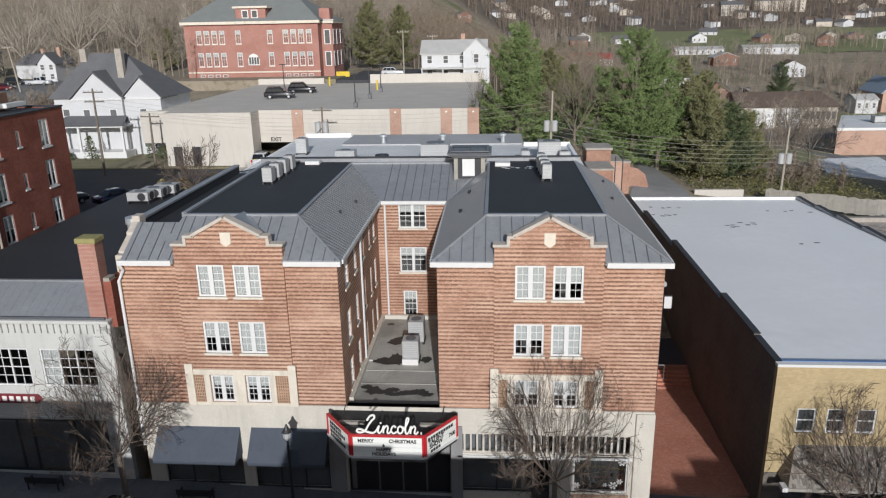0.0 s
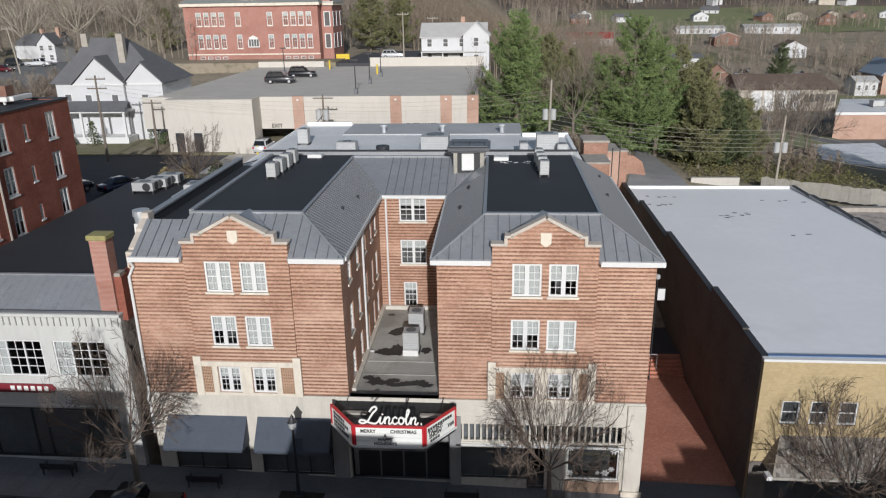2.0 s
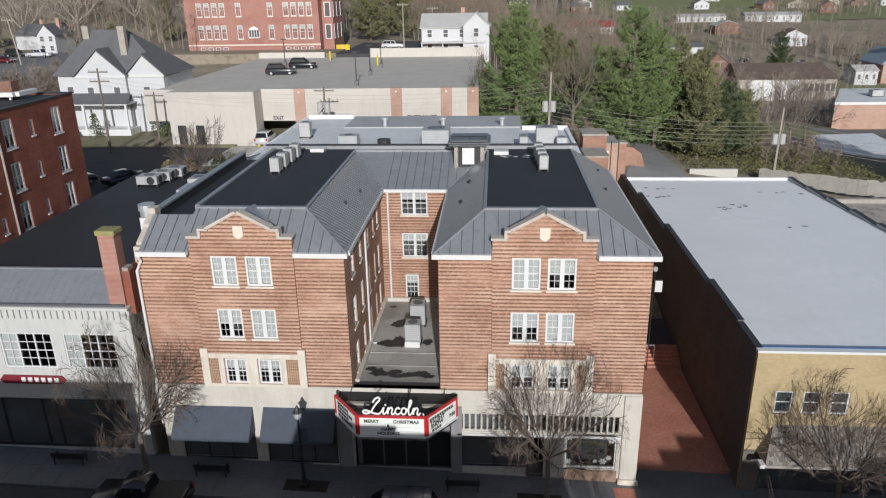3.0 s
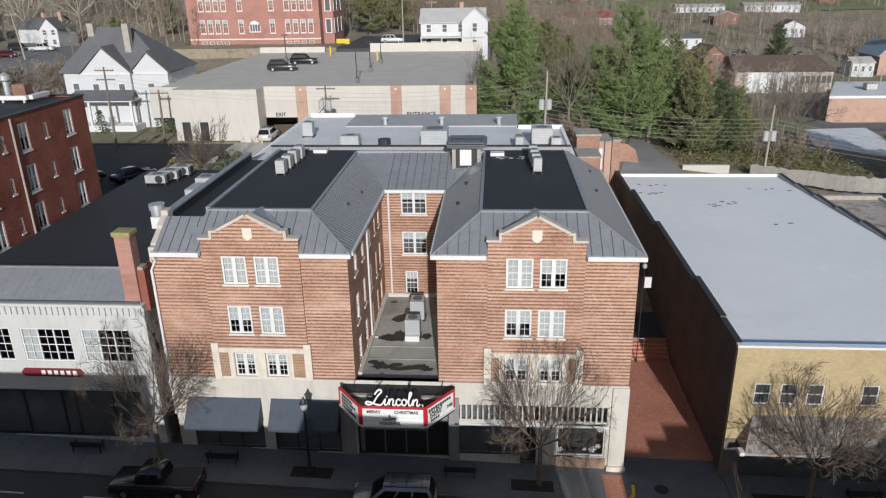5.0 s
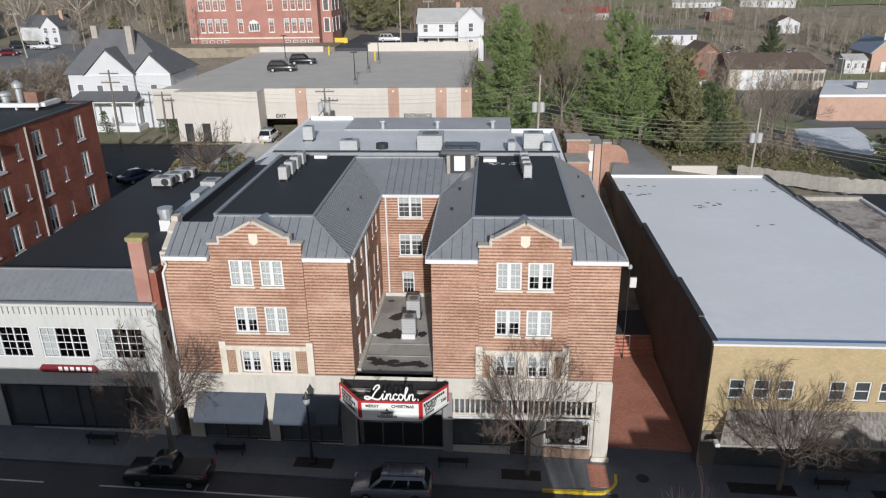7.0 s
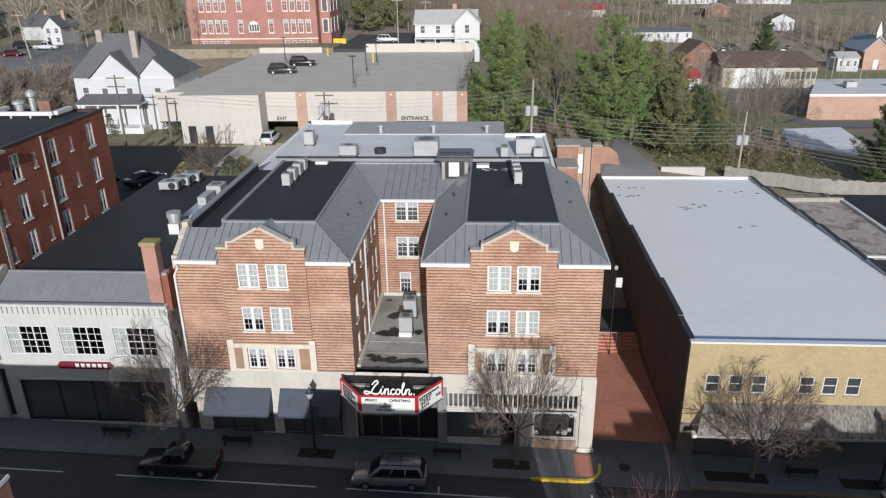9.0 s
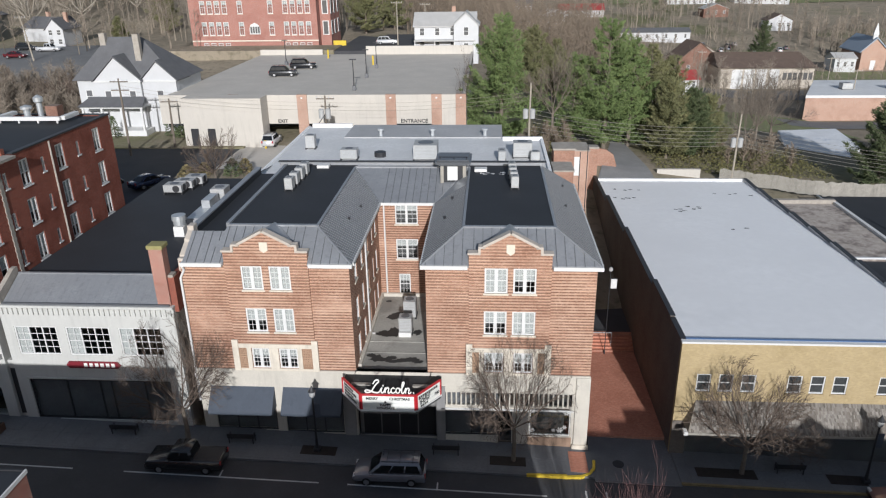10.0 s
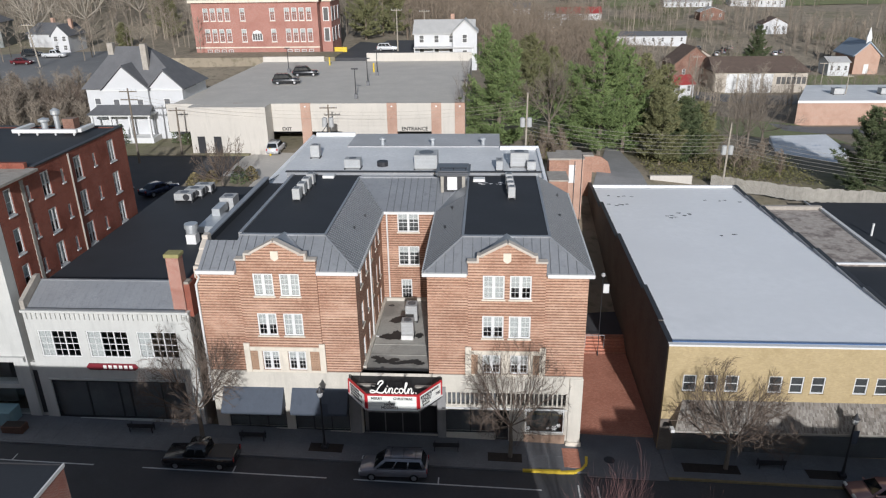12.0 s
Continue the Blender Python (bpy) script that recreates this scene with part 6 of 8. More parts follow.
part("lower_wall", boxes((-20.0, -13.3, DY + 0.02, DY + 0.3, 8.5, 12.19), (-5.4, -3.4, DY + 0.02, DY + 0.3, 8.5, 12.19), (DX1 - 0.4, DX1, DY + 0.46, 139, 8.5, DZ)), M_DECK_WALL, deck)
part("dark_level", boxes((DX0, DX1 - 0.5, DY + 7, DY + 7.2, 8.5, DZ - 1.1)), M_INSIDE, deck)
part("rear_parapet", boxes((-24.0, DX1, 139.1, 139.5, DZ - 0.5, DZ + 1.2), (-46, -33.0, 139.1, 139.5, DZ - 0.5, DZ + 0.6)), M_DECK_WALL, deck)
letters("letters", "ENTRANCE", 0.75, M_BLACKLETTER, deck, pose(-9.3, DY - 0.01, 12.35), 0.02)
letters("letters", "EXIT", 0.7, M_BLACKLETTER, deck, pose(-28.2, DY - 0.01, 12.35), 0.02)
part("lot", boxes((-33.5, -21.2, 62.5, 90.0, 4, 9.55)), M_DECK, None, "pale concrete side street by the deck", kind="structure", category="lot")
part("lot_dark", boxes((-75, -33.5, 55, 86.2, 4, 9.5)), M_ASPHALT, None, "dark shaded asphalt lot behind the shops", kind="structure", category="lot")
part("lawn", boxes((-75, -33.0, 86.2, 99, 5, 9.75)), M_GROUND, None, "winter lawn before the white house", kind="structure", category="lawn")
annex = thing("blank_annex", (-36.5, 88, 9.5), "plain pale painted annex beside the deck", "building")
part("wall", boxes((-41.5, -30.2, 87.0, 90.0, 9, 16.4)), M_DECK_WALL, annex)
for x in (-40, -37.6):
    part("dark_door", boxes((x - 0.55, x + 0.55, 86.95, 86.997, 9.6, 12.2)), M_DARK, annex)
for x, y in ((-30.6, 133.3), (-20.2, 123.8)):
    bm = bmesh.new()
    tube(bm, [(x, y, DZ - 0.45), (x, y, DZ + 1.2)], 0.16, 8)
    part("bollard", bm, M_KERB_YELLOW, None, "yellow steel post on the parking deck", category="bollard")
bm = bmesh.new()
tube(bm, [(-29.9, 86.4, 9.5), (-29.9, 86.4, 10.7)], 0.14, 8)
part("bollard", bm, M_KERB_YELLOW, None, "yellow steel bollard at the deck exit", category="bollard")


def lamp_post(at, h, globe=False, label="dark deck lamp post on a concrete base", group=""):
    ob = thing("street_lamp", at, label, "street lamp", group)
    part("base", soften(boxes((-0.25, 0.25, -0.25, 0.25, 0, 0.7 if not globe else 0.3)), 0.03), M_CONCRETE if not globe else M_DARK, ob, "", Matrix())
    bm = bmesh.new()
    tube(bm, [(0, 0, 0.3), (0, 0, 1.2), (0, 0, h - 0.6)], [0.13, 0.085, 0.065], 8)
    part("pole", bm, M_DARK, ob, "", Matrix())
    bm = bmesh.new()
    if globe:
        tube(bm, [(0, 0, h - 0.6), (0, 0, h - 0.45), (0, 0, h - 0.1)], [0.1, 0.2, 0.24], 8)
        part("lantern", bm, M_AC, ob, "frosted lantern glass", Matrix())
        bm = bmesh.new()
        tube(bm, [(0, 0, h - 0.1), (0, 0, h + 0.05), (0, 0, h + 0.35)], [0.3, 0.16, 0.03], 8)
        part("cap", bm, M_DARK, ob, "", Matrix())
        bm = bmesh.new()
        box(bm, -0.02, 0.5, -0.02, 0.02, h - 1.2, h - 1.16)
        box(bm, -0.02, 0.5, -0.02, 0.02, h - 2.3, h - 2.26)
        box(bm, 0.08, 0.48, -0.008, 0.008, h - 2.26, h - 1.2)
        part("banner", bm, M_AWNING, ob, "", Matrix())
    else:
        box(bm, -0.5, 0.5, -0.15, 0.15, h - 0.6, h - 0.45)
        part("head", bm, M_DARK, ob, "", Matrix())
    return ob


for x, y in ((-18.8, 96.4), (-18.9, 108.4), (-18.9, 119.5), (-36.5, 124.0)):
    lamp_post((x, y, DZ - 0.45), 5.0, group="lamps on the deck")
lamp_post((-11.0, 32.4, street_z(-11)), 5.2, True, "dark green street lamp with white lantern and banner", "street lamps")
lamp_post((28.0, 32.3, street_z(28)), 5.3, True, "dark green street lamp with white lantern and banner", "street lamps")


# ---- houses ----
def gable_house(name, at, w, d, h, rise, wall_m, roof_m, turn=0.0, label="small house", ridge="x", windows=2, storeys=1, eave=0.35, chimney=False, group="", category="house", porch=False):
    """A house with a gabled roof, framed windows and a door; at is the middle of its base."""
    ob = thing(name, at, label, category, group, turn=turn)
    bm = bmesh.new()
    if ridge == "x":
        prism(bm, [(-d / 2, -1.5), (d / 2, -1.5), (d / 2, h), (0, h + rise), (-d / 2, h)], w, Matrix.Translation((-w / 2, 0, 0)) @ Matrix(((0, 1, 0, 0), (1, 0, 0, 0), (0, 0, 1, 0), (0, 0, 0, 1))))
    else:
        prism(bm, [(-w / 2, -1.5), (w / 2, -1.5), (w / 2, h), (0, h + rise), (-w / 2, h)], d, Matrix.Translation((0, -d / 2, 0)))
    part("wall", bm, wall_m, ob, "", Matrix())
    bm = bmesh.new()
    half, span = (d / 2, w) if ridge == "x" else (w / 2, d)
    t = 0.18
    s = rise / half
    e = half + eave
    out = [(-e, h - s * eave), (0, h + rise), (e, h - s * eave), (e, h - s * eave + t), (0, h + rise + t * 1.2), (-e, h - s * eave + t)]
    if ridge == "x":
        m = Matrix.Translation((-w / 2 - eave, 0, 0.02)) @ Matrix(((0, 1, 0, 0), (1, 0, 0, 0), (0, 0, 1, 0), (0, 0, 0, 1)))
    else:
        m = Matrix.Translation((0, -d / 2 - eave, 0.02))
    prism(bm, out, span + 2 * eave, m)
    part("roof", bm, roof_m, ob, "", Matrix())
    for k in range(storeys):
        for i in range(windows):
            x = -w / 2 + w * (i + 0.5) / windows
            z = h / storeys * k + h / storeys * 0.35
            hh = min(1.5, h / storeys * 0.5)
            fr = part("window", boxes((x - 0.52, x + 0.52, -d / 2 - 0.05, -d / 2 - 0.003, z - 0.08, z + hh + 0.08)), M_WHITE, ob, "", Matrix())
            part("pane", boxes((x - 0.42, x + 0.42, -d / 2 - 0.06, -d / 2 - 0.05, z, z + hh / 2 - 0.04), (x - 0.42, x + 0.42, -d / 2 - 0.06, -d / 2 - 0.05, z + hh / 2 + 0.04, z + hh)), M_INSIDE, fr, "", Matrix())
    if chimney:
        part("chimney", boxes((w * 0.1, w * 0.1 + 0.8, 0.2, 1.0, h, h + rise + 1.3)), M_BRICK_PINK, ob, "", Matrix())
    if porch:
        part("porch_roof", boxes((-w / 2, w / 2, -d / 2 - 2.0, -d / 2 - 0.06, h / storeys - 0.1, h / storeys + 0.12)), roof_m, ob, "", Matrix())
        for i in range(4):
            x = -w / 2 + 0.2 + (w - 0.4) * i / 3
            part("porch_post", boxes((x - 0.09, x + 0.09, -d / 2 - 1.9, -d / 2 - 1.72, 0, h / storeys - 0.1)), M_WHITE, ob, "", Matrix())
    return ob


# large white house with two front gables, hip roof and porch
big = thing("white_house", (-53.5, 100, 9.6), "large white clapboard house with grey hip roof and two gables", "house")
part("wall", boxes((-61.2, -45.8, 96.4, 106, 8.5, 17.6)), M_SIDING, big)
for x0, x1, top, y in ((-58.0, -51.0, 20.9, 95.6), (-50.9, -45.7, 20.2, 96.0)):
    bm = bmesh.new()
    prism(bm, [(x0, 8.5), (x1, 8.5), (x1, 17.6), ((x0 + x1) / 2, top), (x0, 17.6)], 1.2, Matrix.Translation((0, y, 0)))
    part("gable", bm, M_SIDING, big)
    bm = bmesh.new()
    mid = (x0 + x1) / 2
    prism(bm, [(x0 - 0.4, 17.4), (mid, top + 0.05), (x1 + 0.4, 17.4), (x1 + 0.4, 17.6), (mid, top + 0.3), (x0 - 0.4, 17.6)], 5, Matrix.Translation((0, y - 0.3, 0)))
    part("gable_roof", bm, M_ROOF_GREY, big)
    part("gable_board", boxes((x0 - 0.1, x1 + 0.1, y - 0.15, y - 0.01, 17.3, 17.55)), M_WHITE, big)
bm = bmesh.new()
r0, r1 = Vector((-57.6, 101, 23.4)), Vector((-52.4, 101, 23.4))
c = [Vector(p) for p in ((-61.8, 96.0, 17.5), (-45.3, 96.0, 17.5), (-45.3, 106.5, 17.5), (-61.8, 106.5, 17.5))]
quad(bm, c[0], c[1], r1, r0)
quad(bm, c[2], c[3], r0, r1)
bm.faces.new([bm.verts.new(p) for p in (c[1], c[2], r1)])
bm.faces.new([bm.verts.new(p) for p in (c[3], c[0], r0)])
quad(bm, c[3], c[2], c[1], c[0])
part("hip_roof", bm, M_ROOF_GREY, big, "grey shingle hip roof")
part("chimney", boxes((-58.5, -57.6, 100.0, 100.9, 21.0, 24.0)), M_COPING, big, "pale rendered chimney")
part("gable_chimney", boxes((-52.4, -51.5, 98.2, 99.0, 18.5, 24.0)), M_COPING, big, "tall pale rendered chimney")
for x, y in ((-56.2, 95.6), (-52.4, 95.6), (-48.3, 96.0), (-59.6, 96.4)):
    for z in (14.2, 10.8):
        if x < -51 and z < 12:
            continue
        fr = part("window", boxes((x - 0.55, x + 0.55, y - 0.06, y - 0.003, z - 0.1, z + 1.9)), M_WHITE, big)
        part("pane", boxes((x - 0.42, x + 0.42, y - 0.075, y - 0.061, z, z + 0.86), (x - 0.42, x + 0.42, y - 0.075, y - 0.061, z + 0.94, z + 1.8)), M_ROOF_GREY, fr)
part("porch_roof", boxes((-59.6, -50.0, 92.9, 95.59, 13.9, 14.15)), M_WHITE, big)
bm = bmesh.new()
quad(bm, (-59.9, 92.6, 14.16), (-49.7, 92.6, 14.16), (-50.6, 95.58, 15.2), (-59.2, 95.58, 15.2))
part("porch_slope", bm, M_ROOF_GREY, big)
for x in (-59.3, -56.4, -53.4, -50.3):
    part("porch_post", boxes((x - 0.14, x + 0.14, 93.0, 93.28, 9.7, 13.9)), M_WHITE, big)
part("porch_deck", boxes((-59.6, -50.0, 92.9, 95.58, 9.2, 10.6)), M_WHITE, big)


def shrub(at, r, h, material=None, label="clipped dark evergreen shrub"):
    rng = random.Random(int(at[0] * 7 + at[1]))
    ob = thing("shrub", at, label, "shrub")
    bm = bmesh.new()
    for k in range(260):
        a, z = rng.random() * 6.283, rng.random()
        rr = r * (1 - z) ** 0.55 * (0.75 + 0.35 * rng.random())
        p = Vector((rr * math.cos(a), rr * math.sin(a), 0.1 + z * h))
        clump(bm, p, 0.16 + 0.12 * rng.random(), rng)
    part("foliage", bm, material or M_PINE_DARK, ob, "", Matrix())
    bm = bmesh.new()
    tube(bm, [(0, 0, -0.2), (0, 0, h * 0.8)], 0.08, 5)
    part("stem", bm, M_BARK, ob, "", Matrix())
    return ob


def clump(bm, p, s, rng, spread=1.0):
    """Two crossed leaf triangles."""
    for _ in range(2):
        v = [bm.verts.new(p + Vector((rng.uniform(-1, 1), rng.uniform(-1, 1), rng.uniform(-0.6, 0.6) * spread)) * s) for _ in range(3)]
        bm.faces.new(v)


for x, y, r, h in ((-54.2, 91.6, 0.9, 3.2), (-46.4, 93.5, 0.9, 3.0), (-57.5, 91.5, 0.7, 1.2), (-44.5, 92.5, 1.0, 1.6)):
    shrub((x, y, 9.7), r, h)

part("planted_bank", boxes((-37.0, -28.4, 69.6, 75.6, 9.2, 9.62)), M_GROUND, None, "rough planted bank behind the shops", kind="structure", category="bank")
M_DRY_BUSH = leaf_material("dry_bush", (0.19, 0.16, 0.075), (0.25, 0.20, 0.11))
for x, y, r, h, m, text in ((-29.9, 72.8, 1.2, 2.0, M_PINE_DARK, "round dark evergreen bush"), (-35.3, 71.9, 1.1, 1.4, M_DRY_BUSH, "tan winter bush on the bank"), (-33.4, 72.6, 1.0, 1.5, M_DRY_BUSH, "tan winter bush on the bank"), (-28.9, 74.4, 1.0, 1.6, M_DRY_BUSH, "tan winter bush on the bank")):
    shrub((x, y, 9.6), r, h, m, text)

# brick school on the hill
school = thing("brick_school", (-50, 156, 15.5), "two-storey red brick school with green-grey hip roof and white windows", "school")
SX0, SX1, SY, SZ0, SZ1 = -64.4, -36.2, 150.0, 15.6, 27.2
holes = []
for g0, n in ((-61.9, 4), (-53.6, 1), (-46.9, 1), (-43.6, 4)):
    for k in range(n):
        x = g0 + k * 1.62
        holes += [(x, x + 1.15, 23.3, 26.0), (x, x + 1.15, 18.8, 21.6)]
        if n == 4:
            holes.append((x, x + 1.1, 16.1, 17.2))
part("front_wall", wall(bmesh.new(), (SX0, SY, SZ0 - 2), (1, 0), SX1 - SX0, SZ1 - SZ0 + 2, 0.4, [(a - SX0, b - SX0, c - SZ0 + 2, d - SZ0 + 2) for a, b, c, d in holes]), M_BRICK_SCHOOL, school)
for a, b, c, d in holes:
    sash_window(school, (a, SY, c), (1, 0), b - a, d - c, 1, 2, 1, 0.3 if c > 17 else 0, True, 0.12, sill_material=M_TRIM)
part("body", boxes((SX0, SX1, SY + 0.41, 172, SZ0 - 2, SZ1)), M_BRICK_SCHOOL, school)
part("side_bay", boxes((SX1, -33.9, 153, 163, SZ0 - 2, SZ1 - 0.1)), M_BRICK_SCHOOL, school)
for y in (154.2, 157.5, 161.2):
    for z in (22.9, 18.5):
        fr = part("window", boxes((-33.897, -33.8, y - 0.7, y + 0.7, z, z + 3)), M_WHITE, school)
        part("pane", boxes((-33.799, -33.78, y - 0.5, y + 0.5, z + 0.15, z + 2.85)), M_INSIDE, fr)
for x in (-35.0,):
    for z in (22.9, 18.5):
        fr = part("window", boxes((x - 0.7, x + 0.7, 152.9, 152.997, z, z + 3)), M_WHITE, school)
        part("pane", boxes((x - 0.5, x + 0.5, 152.88, 152.9, z + 0.15, z + 2.85)), M_INSIDE, fr)
bm = bmesh.new()
prism(bm, [(-51.3, 19.0), (-48.9, 19.0), (-48.9, 20.2), (-49.25, 21.0), (-50.1, 21.4), (-50.95, 21.0), (-51.3, 20.2)], 0.1, Matrix.Translation((0, SY - 0.11, 0)))
fan = part("fanlight", bm, M_WHITE, school, "white arched fanlight over the entrance")
for k in range(4):
    part("pane", boxes((-51.1 + k * 0.55, -50.68 + k * 0.55, SY - 0.13, SY - 0.111, 19.2, 20.6)), M_INSIDE, fan)
part("cornice", boxes((SX0 - 0.5, SX1 + 0.5, SY - 0.6, SY + 0.39, SZ1, SZ1 + 0.55), (SX1 + 0.5, -33.5, 152.5, 163.4, SZ1 - 0.1, SZ1 + 0.4)), M_TRIM, school)
part("string_course", boxes((SX0, SX1 + 0.1, SY - 0.08, SY - 0.003, 17.5, 17.75)), M_TRIM, school)
bm = bmesh.new()
c = [Vector(p) for p in ((SX0 - 0.6, SY - 0.6, SZ1 + 0.55), (SX1 + 0.6, SY - 0.6, SZ1 + 0.55), (SX1 + 0.6, 172.6, SZ1 + 0.55), (SX0 - 0.6, 172.6, SZ1 + 0.55))]
r0, r1 = Vector((-58, 161, 34)), Vector((-44, 161, 34))
quad(bm, c[0], c[1], r1, r0)
quad(bm, c[2], c[3], r0, r1)
bm.faces.new([bm.verts.new(p) for p in (c[1], c[2], r1)])
bm.faces.new([bm.verts.new(p) for p in (c[3], c[0], r0)])
part("hip_roof", bm, M_ROOF_GREEN, school, "grey-green slate hip roof")
part("dormer", boxes((-53.3, -47.0, 150.6, 156, SZ1 + 0.5, 30.3)), M_BRICK_SCHOOL, school)
part("dormer_roof", boxes((-53.8, -46.5, 150.2, 158, 30.3, 30.7)), M_TRIM, school)
for x in (-51.3, -49.3):
    fr = part("window", boxes((x - 0.7, x + 0.7, 150.5, 150.597, 28.3, 30.0)), M_WHITE, school)
    part("pane", boxes((x - 0.5, x + 0.5, 150.48, 150.5, 28.5, 29.8)), M_INSIDE, fr)
part("side_roof", boxes((SX1 + 0.6, -33.4, 152.4, 163.5, SZ1 + 0.4, SZ1 + 0.7)), M_ROOF_LIGHT, school)
part("side_dormer", boxes((-36.6, -34.4, 153.6, 157, SZ1 + 0.7, SZ1 + 2.9)), M_BRICK_SCHOOL, school)
part("school_lot", boxes((-31, -15.5, 141, 175, 10, 16.35)), M_ASPHALT, None, "dark asphalt lot beside the school", kind="structure", category="lot")
part("school_lawn", boxes((-72, -31.02, 140.5, 149.9, 10, 16.6)), M_GROUND, None, "winter lawn before the school", kind="structure", category="lawn")
part("yellow_barrier", boxes((-33.2, -30.4, 151.2, 151.7, 16.3, 17.4)), M_KERB_YELLOW, None, "yellow painted ramp wall by the school", category="barrier")

# far white house by the deck
far = gable_house("white_house", (-8.0, 146, 15.6), 12.5, 8, 5.4, 2.3, M_SIDING, M_ROOF_LIGHT, 0, "white two-storey farmhouse with pale metal roof", "x", 4, 2, 0.3, True, porch=True)
gable_house("white_house", (-3.6, 143.8, 15.2), 5.0, 7, 6.2, 2.2, M_SIDING, M_ROOF_LIGHT, 0, "white gabled wing of the farmhouse", "y", 1, 2, 0.3)

# ---- buildings in the valley ----
ware = thing("warehouse", (84, 217, -4), "long low tan warehouse with brown shingle roof", "warehouse")
part("wall", boxes((70.5, 98.0, 214, 236, -8, 2.2)), M_SIDING_TAN, ware)
bm = bmesh.new()
quad(bm, (69.5, 213, 2.1), (99, 213, 2.1), (97, 225, 5.4), (71, 225, 5.4))
quad(bm, (99, 237, 2.1), (69.5, 237, 2.1), (71, 225, 5.4), (97, 225, 5.4))
bm.faces.new([bm.verts.new(p) for p in ((99, 213, 2.1), (99, 237, 2.1), (97, 225, 5.4))])
bm.faces.new([bm.verts.new(p) for p in ((69.5, 237, 2.1), (69.5, 213, 2.1), (71, 225, 5.4))])
part("roof", bm, M_ROOF_BROWN, ware)
for k in range(4):
    part("bay_door", boxes((74 + k * 3.6, 77 + k * 3.6, 213.9, 213.997, -4.5, 1.6)), M_WHITE, ware, "white loading door")
for k in range(6):
    part("pane", boxes((89 + k * 1.5, 90.1 + k * 1.5, 213.9, 213.997, -1.5, 0.6)), M_INSIDE, ware)
low = thing("brick_workshop", (84, 164, -4), "low pale brick workshop with grey flat roof", "building")
for name, material, z0, z1, e in (("wall", M_BRICK_PINK, -8, 3.2, 0.0), ("roof", M_SILVER_ROOF, 3.2, 3.55, 0.2)):
    bm = bmesh.new()
    ps = [(73.4 - e, 159 - e), (118 + e, 159 - e), (118 + e, 181 + e), (84.2 - e, 181 + e)]
    lo, hi = ([bm.verts.new((x, y, z)) for x, y in ps] for z in (z0, z1))
    bm.faces.new(lo[::-1])
    bm.faces.new(hi)
    for i in range(4):
        bm.faces.new((lo[i], lo[(i + 1) % 4], hi[(i + 1) % 4], hi[i]))
    part(name, bm, material, low)
part("roof_edge", boxes((73.2, 118.2, 158.7, 158.797, 3.1, 3.7)), M_WHITE, low)
for x in (86.0, 97.0):
    ac_unit((x, 168, 3.55), 2.4, 2.0, 1.5, 0, "grey metal unit on the workshop roof")
blue = thing("blue_roof_shed", (58, 120, 2), "low shed with a worn white and blue flat roof", "shed")
bm = bmesh.new()
ps = [(52.1, 113.9), (55.4, 126.4), (66.5, 127.8), (64.7, 113.9), (59.9, 107.0)]
lo = [bm.verts.new((x, y, -1)) for x, y in ps]
hi = [bm.verts.new((x, y, 3.0)) for x, y in ps]
bm.faces.new(lo)
bm.faces.new(hi[::-1])
for i in range(5):
    bm.faces.new((lo[i], hi[i], hi[(i + 1) % 5], lo[(i + 1) % 5]))
bmesh.ops.recalc_face_normals(bm, faces=bm.faces[:])
part("roof", bm, M_ROOF_BLUE, blue)
church = thing("church", (132.4, 254, -4), "small brick church with a pale spire and blue roof", "church")
bm = bmesh.new()
prism(bm, [(128.2, -6), (136.6, -6), (136.6, 2.2), (132.4, 6.2), (128.2, 2.2)], 15, Matrix.Translation((0, 250, 0)))
part("nave", bm, M_BRICK_PINK, church)
bm = bmesh.new()
prism(bm, [(127.4, 1.7), (132.4, 6.4), (137.4, 1.7), (137.4, 2.1), (132.4, 6.9), (127.4, 2.1)], 16, Matrix.Translation((0, 249.6, 0)))
part("roof", bm, plain("blue_grey_metal_roof", (0.30, 0.35, 0.41), 0.6, 0.1), church)
bm = bmesh.new()
tube(bm, [(132.4, 251.5, 6.0), (132.4, 251.5, 7.6), (132.4, 251.5, 7.7), (132.4, 251.5, 11.5)], [1.0, 1.0, 1.2, 0.05], 4)
part("spire", bm, M_WHITE, church)
part("door", boxes((131.6, 133.2, 249.9, 249.997, -4, -0.8)), M_WHITE, church)
gable_house("house", (121.5, 250, -3.6), 7, 8, 4.0, 1.4, M_SIDING, M_ROOF_LIGHT, 0, "white house with pale roof beside the church", "x", 3, 1)
gable_house("barn", (76.5, 262, -4), 9, 9, 5, 2.5, M_SIDING_TAN, M_ROOF_BROWN, 20, "tan barn with a gabled roof", "y", 2, 1, category="barn")
gable_house("brick_house", (66.5, 232, -2), 13, 10, 5, 5.0, M_BRICK_SIDE, M_ROOF_BROWN, 10, "brown brick house with steep roof", "y", 2, 1)
gable_house("cottage", (53.5, 190, 0.0), 6, 6, 3, 1.8, M_SIDING, M_ROOF_RED, 15, "small white cottage with a red roof", "x", 2, 1, category="cottage")
for x, y, w, r in ((68, 306, 31, M_ROOF_GREY), (22, 322, 16, M_ROOF_GREY), (112, 420, 26, M_ROOF_LIGHT), (152, 425, 30, M_ROOF_LIGHT)):
    gable_house("row_house", (x, y, ground_z(x, y)), w, 9, 3.4, 1.3, M_SIDING, r, 0, "long low white building with a row of windows", "x", 8, 1, category="building")
